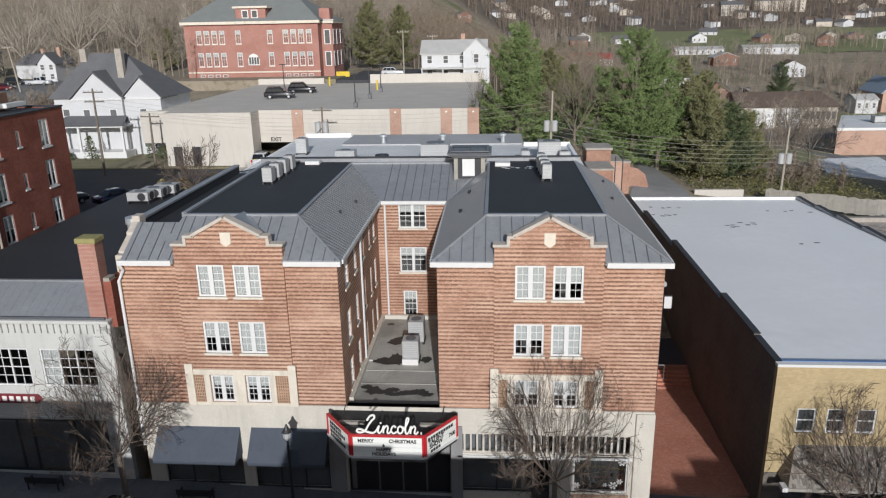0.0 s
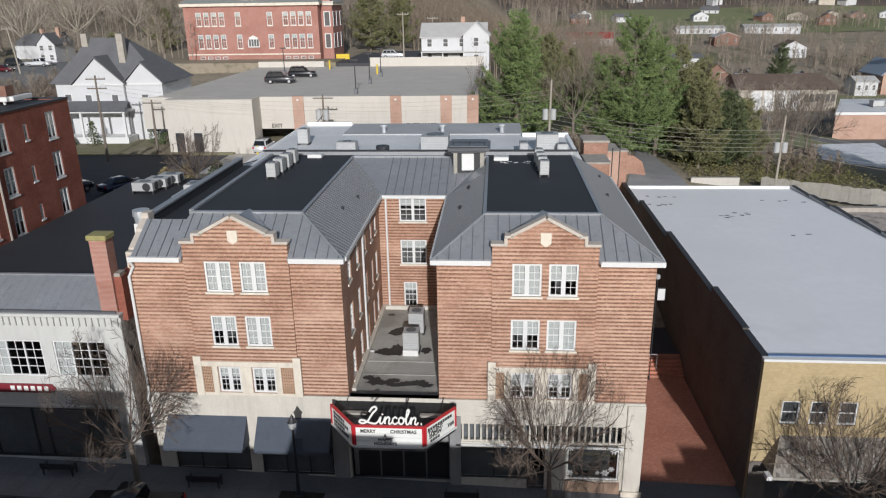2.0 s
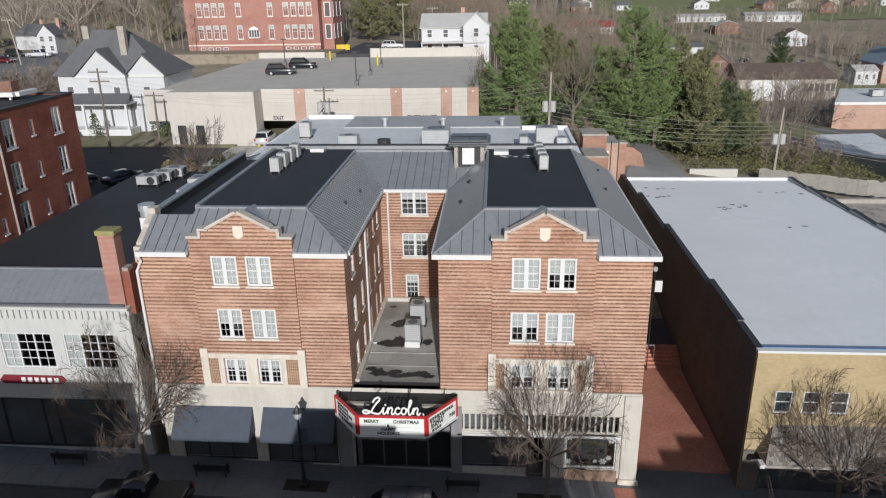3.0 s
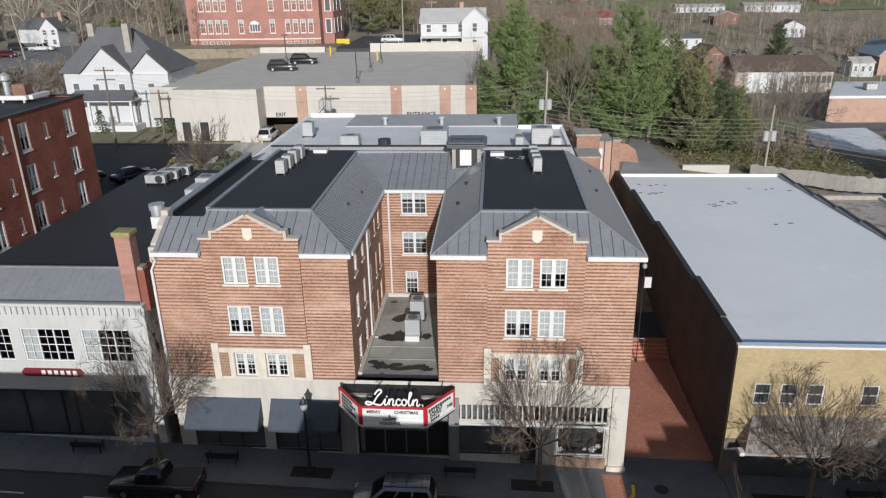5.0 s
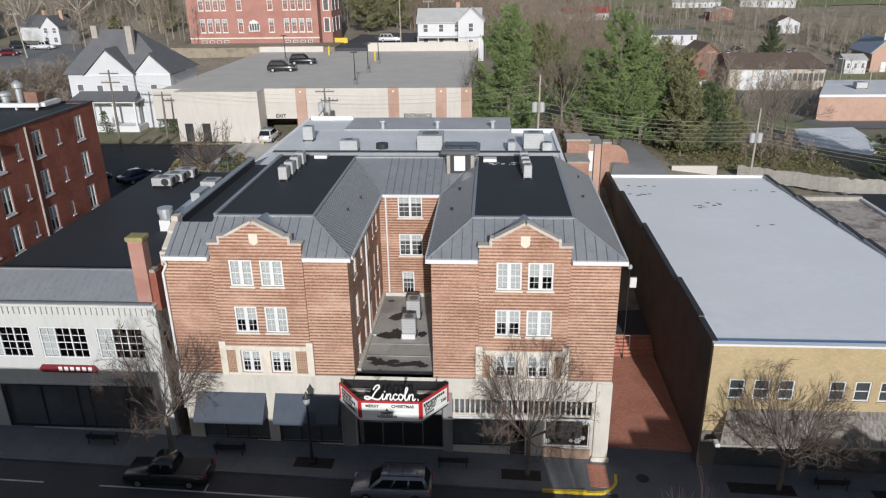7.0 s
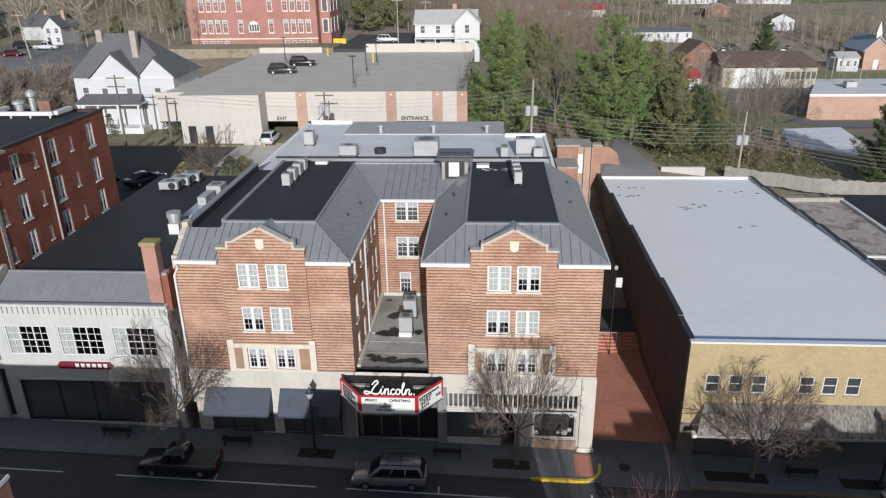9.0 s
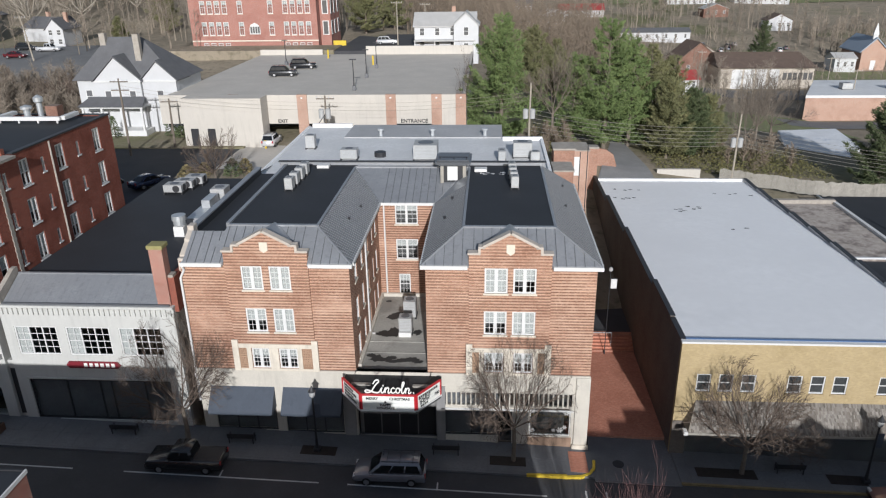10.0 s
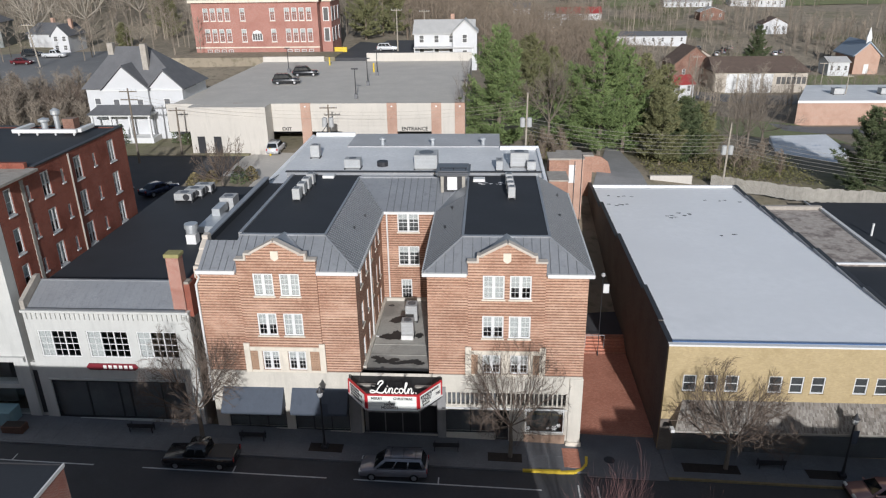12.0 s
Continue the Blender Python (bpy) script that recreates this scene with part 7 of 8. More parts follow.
gable_house("store", (46.5, 372, ground_z(46.5, 372)), 22, 10, 3.4, 2.6, M_SIDING, M_ROOF_RED, 0, "white store with a long red roof", "x", 5, 1, category="store")
rng = random.Random(21)
HOUSE_ROOFS = (M_ROOF_GREY, M_ROOF_GREY, M_ROOF_BROWN, M_ROOF_LIGHT, M_ROOF_RED)
spots = [(176, 506), (200, 512), (222, 516), (240, 520), (258, 515), (282, 522), (136, 512), (205, 480), (86, 520), (55, 500), (62, 540), (156, 560), (15, 520),
         (128, 330), (30, 352), (18, 380), (236, 372), (-20, 450), (112, 372), (240, 350), (262, 372)]
for x, y in spots:
    gable_house("house", (x, y, ground_z(x, y)), rng.uniform(9, 13), 8, rng.uniform(2.6, 3.8), rng.uniform(1.6, 2.6), (M_SIDING, M_SIDING_TAN, M_SIDING, M_BRICK_SIDE)[rng.randrange(4)], HOUSE_ROOFS[rng.randrange(4)], rng.uniform(-25, 25), "distant house on the winter hillside", rng.choice("xy"), 3, 1, group="houses on the hill")
for k in range(70):
    x, y = rng.uniform(-60, 380), rng.uniform(600, 900)
    gable_house("far_house", (x, y, ground_z(x, y)), rng.uniform(8, 14), 8, rng.uniform(2.8, 4.5), rng.uniform(1.6, 2.6), M_SIDING if rng.random() < 0.5 else M_SIDING_TAN, HOUSE_ROOFS[rng.randrange(3)], rng.uniform(-40, 40), "tiny far house in the wooded town", rng.choice("xy"), 0, 1, group="far houses of the town")
for x, y, w in ((262, 720, 44), (214, 700, 20)):
    gable_house("apartment_row", (x, y, ground_z(x, y)), w, 12, 9, 3, M_SIDING_TAN, M_ROOF_GREY, -8, "long pale apartment building on the far hill", "x", 9, 3, category="apartments")
for x, y, w, h, wm, rm, t in ((-114, 178, 9, 3.2, M_SIDING, M_ROOF_GREY, 75), (-103, 166, 4.2, 4.2, M_SIDING, M_ROOF_GREY, 0), (-132, 178, 10, 6, M_ROOF_GREEN, M_ROOF_GREY, 10), (-74, 236, 9, 4, M_SIDING, M_ROOF_GREY, 5)):
    gable_house("house", (x, y, ground_z(x, y)), w, 8, h, 2.2, wm, rm, t, "white clapboard house among bare trees", "y", 2, 2, 0.35, True, "houses on the hill")
grid_sheet(spread([-170, -80], [24]), spread([124, 162], [14]), lambda x, y: land(x, y) + 0.2, M_LOT, "hill_road", "grey asphalt lot on the hillside")

# ---- lawns and lanes in the valley ----
M_LAWN = plain("winter_lawn", (0.20, 0.215, 0.09), 0.95, 0.25, 0.4, stain=(0.24, 0.21, 0.12))
grid_sheet(spread([34, 74], [14]), spread([132, 160], [10]), lambda x, y: land(x, y) + 0.12, M_LAWN, "lawn_valley", "olive winter lawn behind the pines")
grid_sheet(spread([70, 330], [50]), spread([425, 605], [36]), lambda x, y: land(x, y) + 0.3, M_LAWN, "lawn_hill", "green winter pasture on the hillside")
grid_sheet(spread([100, 175], [18]), spread([226, 247], [8]), lambda x, y: land(x, y) + 0.12, M_LAWN, "lawn_church", "green lawn before the church")
grid_sheet(spread([66, 150], [20]), spread([146, 156], [5]), lambda x, y: land(x, y) + 0.15, M_LOT, "lane_valley", "grey lane beside the workshop")
grid_sheet(spread([44, 160], [24]), spread([196, 210], [6]), lambda x, y: land(x, y) + 0.17, M_LOT, "lot_valley", "grey asphalt before the warehouse")
for x0, x1, y0, y1, in ((-36.6, -34.9, 32.0, 32.9),):
    pb = thing("street_planter", ((x0 + x1) / 2, (y0 + y1) / 2, street_z(x0)), "low brown timber planter on the pavement", "planter")
    part("box", soften(boxes((x0, x1, y0, y1, street_z(x0) - 0.1, street_z(x0) + 0.55)), 0.04), plain("brown_timber", (0.14, 0.075, 0.05), 0.8, 0.25, 3.0), pb)
    part("soil", boxes((x0 + 0.1, x1 - 0.1, y0 + 0.1, y1 - 0.1, street_z(x0) + 0.54, street_z(x0) + 0.58)), M_HEDGE, pb)

# ---- buildings across the street that shade it ----
opp = thing("brick_shop_south", (-32, 12, 1), "three-storey brick block across the street with a black roof", "building")
part("wall", boxes((-44, -18.9, 2, 14.4, 0, 13.15)), M_BRICK_CHIM, opp)
part("roof", boxes((-44, -18.9, 2, 14.4, 13.15, 13.27)), M_BLACK_ROOF, opp)
part("roof_edge", boxes((-18.92, -18.84, 2, 14.45, 13.15, 13.34)), M_WHITE, opp, "white roof edge")
part("front_edge", boxes((-44, -18.93, 14.36, 14.45, 13.15, 13.34)), M_DARK, opp)
# Out-of-view blocks, stepped so their rooflines cast the street's shadow edge.
for x0, x1, top in ((-18.3, -7.5, 12.0), (-7.5, -1.9, 14.1), (-1.9, 0.9, 13.65), (0.9, 8.2, 12.5), (12.5, 15.04, 10.17), (15.04, 16.7, 10.7), (16.7, 18.5, 11.29), (18.5, 24.2, 11.3), (24.2, 31.3, 12.1), (31.3, 32.4, 13.0), (32.4, 44.7, 11.5), (44.7, 80, 12.0), (-80, -44, 14)):
    ob = thing("shop_south", ((x0 + x1) / 2, 4, 0), "unseen brick block across the street, sized for its shadow", "building")
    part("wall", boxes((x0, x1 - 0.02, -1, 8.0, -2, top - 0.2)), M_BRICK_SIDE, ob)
    part("roof", boxes((x0 - 0.02, x1, -1.05, 8.05, top - 0.2, top)), M_BLACK_ROOF, ob)
# Unseen gable added for the pointed shadow on the shingle canopy.
gb = thing("gabled_shop_south", (27.7, 4, 12.0), "unseen gabled block across the street, shaped for its shadow", "building")
bm = bmesh.new()
prism(bm, [(26.2, 12.0), (29.2, 12.0), (27.7, 13.15)], 7, Matrix.Translation((0, 0.5, 0)))
part("gable", bm, M_BRICK_SIDE, gb)


# ---- poles and wires ----
def utility_pole(at, h, arms=1, box_at=None, lean=0.0, label="wooden utility pole with crossarm and wires", group="utility poles"):
    ob = thing("utility_pole", at, label, "utility pole", group)
    bm = bmesh.new()
    tube(bm, [(0, 0, -1), (lean * 0.5, 0, h / 2), (lean, 0, h)], [0.17, 0.14, 0.1], 8)
    wood_m = M_POLE if at[0] > 0 or at[1] > 120 else M_BARK
    part("pole", bm, wood_m, ob, "", Matrix())
    for k in range(arms):
        z = h - 0.5 - k * 1.1
        part("crossarm", boxes((lean - 1.2, lean + 1.2, -0.06, 0.06, z, z + 0.14)), wood_m, ob, "", Matrix())
        bm = bmesh.new()
        for x in (-1.1, -0.5, 0.5, 1.1):
            tube(bm, [(lean + x, 0, z + 0.14), (lean + x, 0, z + 0.36)], 0.05, 6)
        part("insulator", bm, M_GALV, ob, "", Matrix())
    if box_at:
        for dx in (-0.45, 0.45):
            bm = bmesh.new()
            tube(bm, [(dx, -0.1, box_at - 0.6), (dx, -0.1, box_at + 0.55), (dx, -0.1, box_at + 0.65)], [0.36, 0.36, 0.25], 12)
            part("transformer", bm, M_AC, ob, "grey transformer can", Matrix())
    return ob


poles = [((6.5, 84.3, 8.0), 10.8, 0, 6.8), ((-47.5, 82.4, 9.5), 10.4, 2, None), ((-43.0, 86.5, 9.5), 7.0, 1, None), ((34.6, 87.0, 4.5), 9.6, 0, 5.8), ((-20.6, 84.0, 9.3), 8.0, 1, 5.6)]
for at, h, arms, bx in poles:
    utility_pole(at, h, arms, bx, 0.15)
utility_pole((-95.9, 140.8, 14.8), 9.2, 1, None, -1.1, "leaning pale utility pole by the road")
for x, y in ((-19.0, 152), (-14, 165), (96, 200), (112, 186), (62, 205), (88, 168)):
    utility_pole((x, y, ground_z(x, y)), 11, 1, None)


def wire(a, b, sag=0.6, r=0.022):
    a, b = Vector(a), Vector(b)
    bm = bmesh.new()
    tube(bm, [a.lerp(b, t) - Vector((0, 0, 4 * sag * t * (1 - t))) for t in (i / 12 for i in range(13))], r, 4)
    return bm


part("cable", wire((-20.6, 84.0, 14.8), (-20.2, 53.9, 15.5), 0.9, 0.05), M_DARK, None, "thick dark service cable to the hall", category="cable", group="overhead cables")
for k in range(6):
    dz = -0.5 * k
    part("cable", wire((6.5, 84.3, 15.4 + dz * 1.1), (34.7, 87.0, 12.4 + dz), 0.9, 0.016), M_TIMBER, None, "thin sagging overhead utility cable", category="cable", group="overhead cables")
    part("cable", wire((34.7, 87.0, 12.4 + dz), (75, 80, 8.4 + dz), 1.0, 0.016), M_TIMBER, None, "thin sagging overhead utility cable", category="cable", group="overhead cables")
for k in range(3):
    part("cable", wire((-47.5, 82.4, 19.0 - k * 0.5), (-20.6, 84.0, 16.4 - k * 0.5), 0.6, 0.013), M_POLE, None, "thin sagging overhead utility cable", category="cable", group="overhead cables")
    part("cable", wire((-20.6, 84.0, 16.4 - k * 0.5), (6.5, 84.3, 17.6 - k * 0.5), 0.6, 0.013), M_POLE, None, "thin sagging overhead utility cable", category="cable", group="overhead cables")


# ---- trees ----
def bare_mesh(seed, h, spread, depth=4, trunk_r=0.13, fork=0.3, sides=5, twig=0.012, up=0.35, width=None, limbs=6, dome=False):
    """Trunk and limbs of a leafless tree: (trunk bmesh, crown bmesh). Limbs rise and fan out straight, side shoots leave them at a slant. The crown is scaled to the height h and, where given, the width."""
    rng = random.Random(seed)
    trunk, crown = bmesh.new(), bmesh.new()
    top = Vector((rng.uniform(-0.1, 0.1), rng.uniform(-0.1, 0.1), h * fork))
    tube(trunk, [(0, 0, -0.3), (0.03, 0.0, h * fork * 0.5), top], [trunk_r * 1.3, trunk_r, trunk_r * 0.85], 8)

    def grow(p, d, length, r, level):
        points, q, e = [p], p, d
        for k in range(3):
            e = (e + Vector((rng.gauss(0, 0.07), rng.gauss(0, 0.07), rng.gauss(0, 0.05) + up * 0.14))).normalized()
            q = q + e * length / 3
            points.append(q)
        r1 = max(twig, r * 0.42)
        tube(crown, points, [r, max(twig, r * 0.8), max(twig, r * 0.6), r1], sides if level < 2 else 3, False)
        if level >= depth:
            return
        n = ((8, 6, 4, 2) if dome else (7, 5, 4, 3))[min(level - 1, 3)]
        for k in range(n):
            t = 0.22 + 0.78 * (k + rng.random() * 0.8) / n
            i = min(2, int(t * 3))
            base = points[i].lerp(points[i + 1], min(1.0, t * 3 - i))
            along = (points[i + 1] - points[i]).normalized()
            axis = along.cross(Vector((rng.gauss(0, 1), rng.gauss(0, 1), rng.gauss(0, 1)))).normalized()
            nd = (along + axis * rng.uniform(0.6, 1.15) + Vector((0, 0, up * 0.35))).normalized()
            grow(base, nd, length * rng.uniform(0.45, 0.72) * (1.2 - 0.55 * t), max(twig, r * (0.5 - 0.15 * t)), level + 1)

    for k in range(limbs):
        a = 2 * math.pi * (k + rng.random() * 0.7) / limbs
        z = rng.uniform(0.72, 1.0)
        d = Vector((math.cos(a) * spread, math.sin(a) * spread, rng.uniform(0.22, 1.15) if dome else rng.uniform(0.12, 1.0))).normalized()
        grow(Vector((top.x * z, top.y * z, h * fork * z)), d, h * rng.uniform(0.36, 0.52), trunk_r * rng.uniform(0.34, 0.5), 1)
    z0 = h * fork
    peak = float(np.percentile([v.co.z for v in crown.verts], 99))
    reach = float(np.percentile([v.co.xy.length for v in crown.verts], 97))
    sz = (h - z0) / (peak - z0)
    sx = width / 2 / reach if width else min(1.0, sz)
    for v in crown.verts:
        if v.co.z > z0:
            v.co.z = z0 + (v.co.z - z0) * sz
        v.co.x *= sx
        v.co.y *= sx
    if dome:
        # stray shoots are drawn in to a broad dome that springs from the fork
        mid = Vector((0, 0, z0 + 0.3 * (h - z0)))
        for v in crown.verts:
            q = v.co - mid
            e = math.sqrt((q.x ** 2 + q.y ** 2) / (width / 2) ** 2 + (q.z / (0.7 * (h - z0) if q.z > 0 else 0.32 * (h - z0))) ** 2)
            if e > 0.9:
                v.co = mid + q * (0.9 + (e - 0.9) * 0.35) / e
    return trunk, crown


def bare_tree(at, seed, h, spread=0.75, depth=4, label="leafless grey street tree with fine twigs", material=None, group="", trunk_r=0.13, fork=0.3, turn=0.0, twig=0.012, up=0.35, width=None, limbs=6, dome=False):
    trunk, crown = bare_mesh(seed, h, spread, depth, trunk_r, fork, 5, twig, up, width, limbs, dome)
    ob = thing("tree", at, label, "tree", group, turn=turn)
    part("trunk", trunk, M_BARK, ob, "", Matrix())
    part("crown", crown, material or M_TWIG, ob, "", Matrix())
    return ob


bare_tree((-20.7, 32.6, street_z(-20.6)), 3, 10.6, 0.9, 4, group="street trees", trunk_r=0.16, fork=0.28, twig=0.009, width=9.4, up=0.1, limbs=10, dome=True)
bare_tree((3.3, 32.5, street_z(3.1)), 11, 10.4, 0.95, 4, group="street trees", trunk_r=0.15, fork=0.28, twig=0.009, width=9.2, up=0.1, limbs=10, dome=True)
bare_tree((19.5, 32.5, street_z(19.8)), 23, 9.4, 0.95, 4, group="street trees", trunk_r=0.15, fork=0.26, twig=0.0095, width=10.4, up=0.1, limbs=10, dome=True)
bare_tree((8.2, 16.4, street_z(8.4)), 31, 12.2, 0.3, 3, "reddish bare upright tree by the street", M_TWIG_RED, "street trees", 0.06, 0.3, twig=0.006, up=0.9, width=5.0, limbs=30)
bare_tree((12.4, 16.3, street_z(12.8)), 37, 11.4, 0.3, 2, "reddish bare upright tree by the street", M_TWIG_RED, "street trees", 0.05, 0.3, twig=0.006, up=0.7, width=2.6)
bare_tree((17.4, 16.3, street_z(18.0)), 41, 11.5, 0.6, 2, "grey bare upright tree by the street", M_TWIG, "street trees", 0.08, 0.3, twig=0.006, width=4.4, limbs=5)
bare_tree((-31.4, 70.8, 9.55), 43, 6.0, 1.1, 4, "spreading bare bush behind the shops", M_TWIG, "trees of the hill", 0.16, 0.2)
bare_tree((10.6, 96.0, 8.5), 47, 13.0, 0.6, 4, "tall bare tree between pines", M_BARK, "trees of the hill", 0.2, 0.35)
bare_tree((-2.3, 92.4, 8.3), 67, 14.2, 0.35, 3, "slim dark leafless tree beside the deck", M_TWIG, "trees of the hill", 0.16, 0.45, twig=0.02, width=3.2, limbs=5)
for x, y, h, k in ((-111, 190, 23, 1), (-102, 204, 20, 2), (-78, 196, 19, 3), (-121, 182, 18, 4)):
    bare_tree((x, y, ground_z(x, y) - 0.5), 300 + k, h, 0.6, 3, "tall pale bare tree on the hillside", M_POLE, "trees of the hill", 0.34, 0.3, twig=0.03, up=0.5, limbs=7)
bare_tree((48, 117, 2.5), 53, 13.0, 0.55, 4, "slender bare tree by the lot", M_BARK, "trees of the hill", 0.2, 0.3)
bare_tree((52, 121, 2.0), 59, 12.0, 0.6, 4, "slender bare tree by the lot", M_BARK, "trees of the hill", 0.2, 0.3)
bare_tree((44.5, 112, 3.0), 61, 9.0, 0.6, 4, "slender bare tree by the lot", M_BARK, "trees of the hill", 0.15, 0.3)
for x, y, h, s in ((-66, 114, 8, 1), (-72, 110, 7, 2), (-80, 112, 7, 3), (-70, 104, 7, 5), (-82, 105, 7, 6)):
    bare_tree((x, y, ground_z(x, y) - 0.5), 70 + s, h, 1.1, 4, "low spreading brown leafless tree", M_TWIG, "trees of the hill", 0.18, 0.15)


def tuft(bm, p, d, s, rng):
    """Six needle sprays that point outwards, with their flat sides to the open."""
    face = Vector((p.x, p.y, 0)).normalized() * 0.8 + Vector((0, 0, 0.55))
    for _ in range(6):
        q = (d + Vector((rng.gauss(0, 0.75), rng.gauss(0, 0.75), rng.gauss(0, 0.5)))).normalized() * s
        w = q.cross(face + Vector((rng.gauss(0, 0.45), rng.gauss(0, 0.45), rng.gauss(0, 0.45))))
        if w.length < 1e-4:
            continue
        w = w.normalized() * s * 0.085
        bm.faces.new([bm.verts.new(v) for v in (p - w, p + w, p + q)])


def pine_mesh(seed, h, r, droop=0.2, density=1.0, low=0.06, ragged=0.3, size=0.3):
    """A conifer: trunk, limbs that sweep up at the tips and plumes of needles along them, with gaps between the limbs."""
    rng = random.Random(seed)
    trunk, crown = bmesh.new(), bmesh.new()
    tube(trunk, [(0, 0, -0.8), (0.1, 0, h * 0.5), (0, 0, h * 0.97)], [h * 0.02, h * 0.013, 0.03], 7)
    z = h * low
    while z < h * 0.97:
        f = (z / h - low) / (1 - low)
        reach = r * (1 - f) ** 0.8 * (0.6 + 0.4 * min(1, f * 4 + 0.3))
        for k in range(rng.choice((4, 5, 5))):
            a = rng.random() * 2 * math.pi
            ln = reach * rng.uniform(1 - ragged, 1 + ragged * 0.55) + 0.2
            rise = rng.uniform(-0.08, 0.22) + f * 0.75
            out = Vector((math.cos(a), math.sin(a), 0))
            mid = out * ln * 0.6 + Vector((0, 0, z + ln * rise * 0.35))
            tip = out * ln + Vector((0, 0, z + ln * (rise + 0.16)))
            tube(trunk, [(0, 0, z), mid, tip], [0.05, 0.035, 0.012], 3, False)
            n = max(10, int(ln * 27 * density))
            for i in range(n):
                t = 1.04 - 0.8 * rng.random() ** 1.35
                w = ln * 0.15 * (1.15 - t) + 0.1
                c = (Vector((0, 0, z)).lerp(mid, t / 0.6) if t < 0.6 else mid.lerp(tip, (t - 0.6) / 0.4)) + Vector((rng.gauss(0, w), rng.gauss(0, w), rng.gauss(0, 0.09) + 0.05))
                tuft(crown, c, out * 0.8 + Vector((0, 0, 0.75)), size * rng.uniform(0.8, 1.8), rng)
        z += h * rng.uniform(0.032, 0.046)
    return trunk, crown


def pine(at, seed, h, r, material, label, density=1.0, low=0.06, ragged=0.3, size=0.3):
    trunk, crown = pine_mesh(seed, h, r, 0.2, density, low, ragged, size)
    ob = thing("pine_tree", at, label, "tree", "evergreens behind the buildings")
    part("trunk", trunk, M_BARK, ob, "", Matrix())
    part("crown", crown, material, ob, "", Matrix())
    return ob


pine((3.0, 97.5, 8.0), 5, 18.4, 6.9, M_PINE, "tall bright green pine beside the deck", 1.2)
pine((18.6, 98.0, 6.4), 8, 19.2, 6.6, M_PINE, "large bushy bright green pine", 1.2, 0.1, 0.4)
pine((22.8, 101.0, 6.0), 12, 16.5, 5.0, M_PINE, "dense bushy bright green pine", 1.1, 0.05, 0.4)
pine((14.0, 99.5, 7.0), 14, 13.5, 4.2, M_PINE, "smaller bushy green pine tree", 1.1, 0.05, 0.4)
for x, y, h, r, s, m in ((27.6, 96, 12, 3.6, 1, M_PINE_OLIVE), (31.5, 98, 10.5, 3.6, 2, M_PINE_DARK), (34.5, 101, 9.5, 3.4, 3, M_PINE_OLIVE), (25.8, 103, 15.5, 4.4, 4, M_PINE_OLIVE), (29.8, 105, 14.0, 4.4, 5, M_PINE_OLIVE),
                       (54.6, 88.2, 12.5, 4.4, 16, M_PINE_DARK), (59.4, 89.6, 14.0, 4.8, 17, M_PINE_DARK), (70, 96, 9.0, 4.2, 6, M_PINE_DARK), (75, 99, 10.0, 4.5, 7, M_PINE_DARK), (66.5, 93, 6.0, 3, 8, M_PINE_DARK), (9.5, 130, 14, 4.5, 9, M_PINE_OLIVE), (14, 134, 12, 4, 10, M_PINE_OLIVE), (93, 245, 17, 5, 11, M_PINE_DARK)):
    pine((x, y, ground_z(x, y) - 0.3), 100 + s, h, r, m, "dark evergreen with ragged outline", 0.9, 0.12, 0.45, 0.34)

# scrub along the lane
rng = random.Random(77)
bm = bmesh.new()
for k in range(1900):
    x = rng.uniform(8, 50)
    y = 89 + rng.random() * 14 + (max(0, x - 40) * 0.25)
    if 14 < x < 25 and y < 103:
        continue
    z = ground_z(x, y)
    hgt = rng.uniform(0.3, 1.8) * (1.4 if 8 < x < 14 else 1)
    for _ in range(5):
        clump(bm, Vector((x + rng.gauss(0, 0.5), y + rng.gauss(0, 0.5), z + hgt * rng.random())), 0.2, rng)
part("scrub", bm, leaf_material("dry_scrub", (0.16, 0.135, 0.06), (0.18, 0.185, 0.075)), None, "dry olive-brown scrub along the lane", kind="stuff", category="scrub")


# ---- far woods ----
def wood(name, spots, material, label, seed, h0, h1, twigs=26, thick=1.0):
    """Leafless trees too many to count: each a stem and a fan of twigs, joined."""
    rng = random.Random(seed)
    verts, faces = [], []

    def blade(p, q, w):
        d = (q - p).cross(Vector((rng.gauss(0, 1), rng.gauss(0, 1), 0.2)))
        if d.length < 1e-6:
            return
        d = d.normalized() * w * thick
        i = len(verts)
        verts.extend((p - d, p + d, q + d * 0.25, q - d * 0.25))
        faces.append((i, i + 1, i + 2, i + 3))

    for x, y in spots:
        h = rng.uniform(h0, h1)
        z = ground_z(x, y) - 0.5
        base, top = Vector((x, y, z)), Vector((x + rng.gauss(0, 0.4), y, z + h))
        blade(base, top, 0.13)
        blade(base, top, 0.13)
        for _ in range(twigs):
            t = rng.uniform(0.3, 0.95)
            p = base.lerp(top, t)
            a = rng.random() * 6.283
            ln = h * rng.uniform(0.12, 0.34) * (1.25 - t * 0.6)
            q = p + Vector((math.cos(a) * ln * 0.7, math.sin(a) * ln * 0.7, ln * rng.uniform(0.35, 1.0)))
            blade(p, q, 0.04)
            for _ in range(4):
                s = p.lerp(q, rng.uniform(0.4, 1.0))
                blade(s, s + Vector((rng.gauss(0, 0.35), rng.gauss(0, 0.35), rng.uniform(0.1, 0.6))) * ln * 0.6, 0.03)
    me = bpy.data.meshes.new(name)
    me.from_pydata([tuple(v) for v in verts], [], faces)
    me.materials.append(material)
    return tagged(new(name, me), label, "wood", "", "stuff")


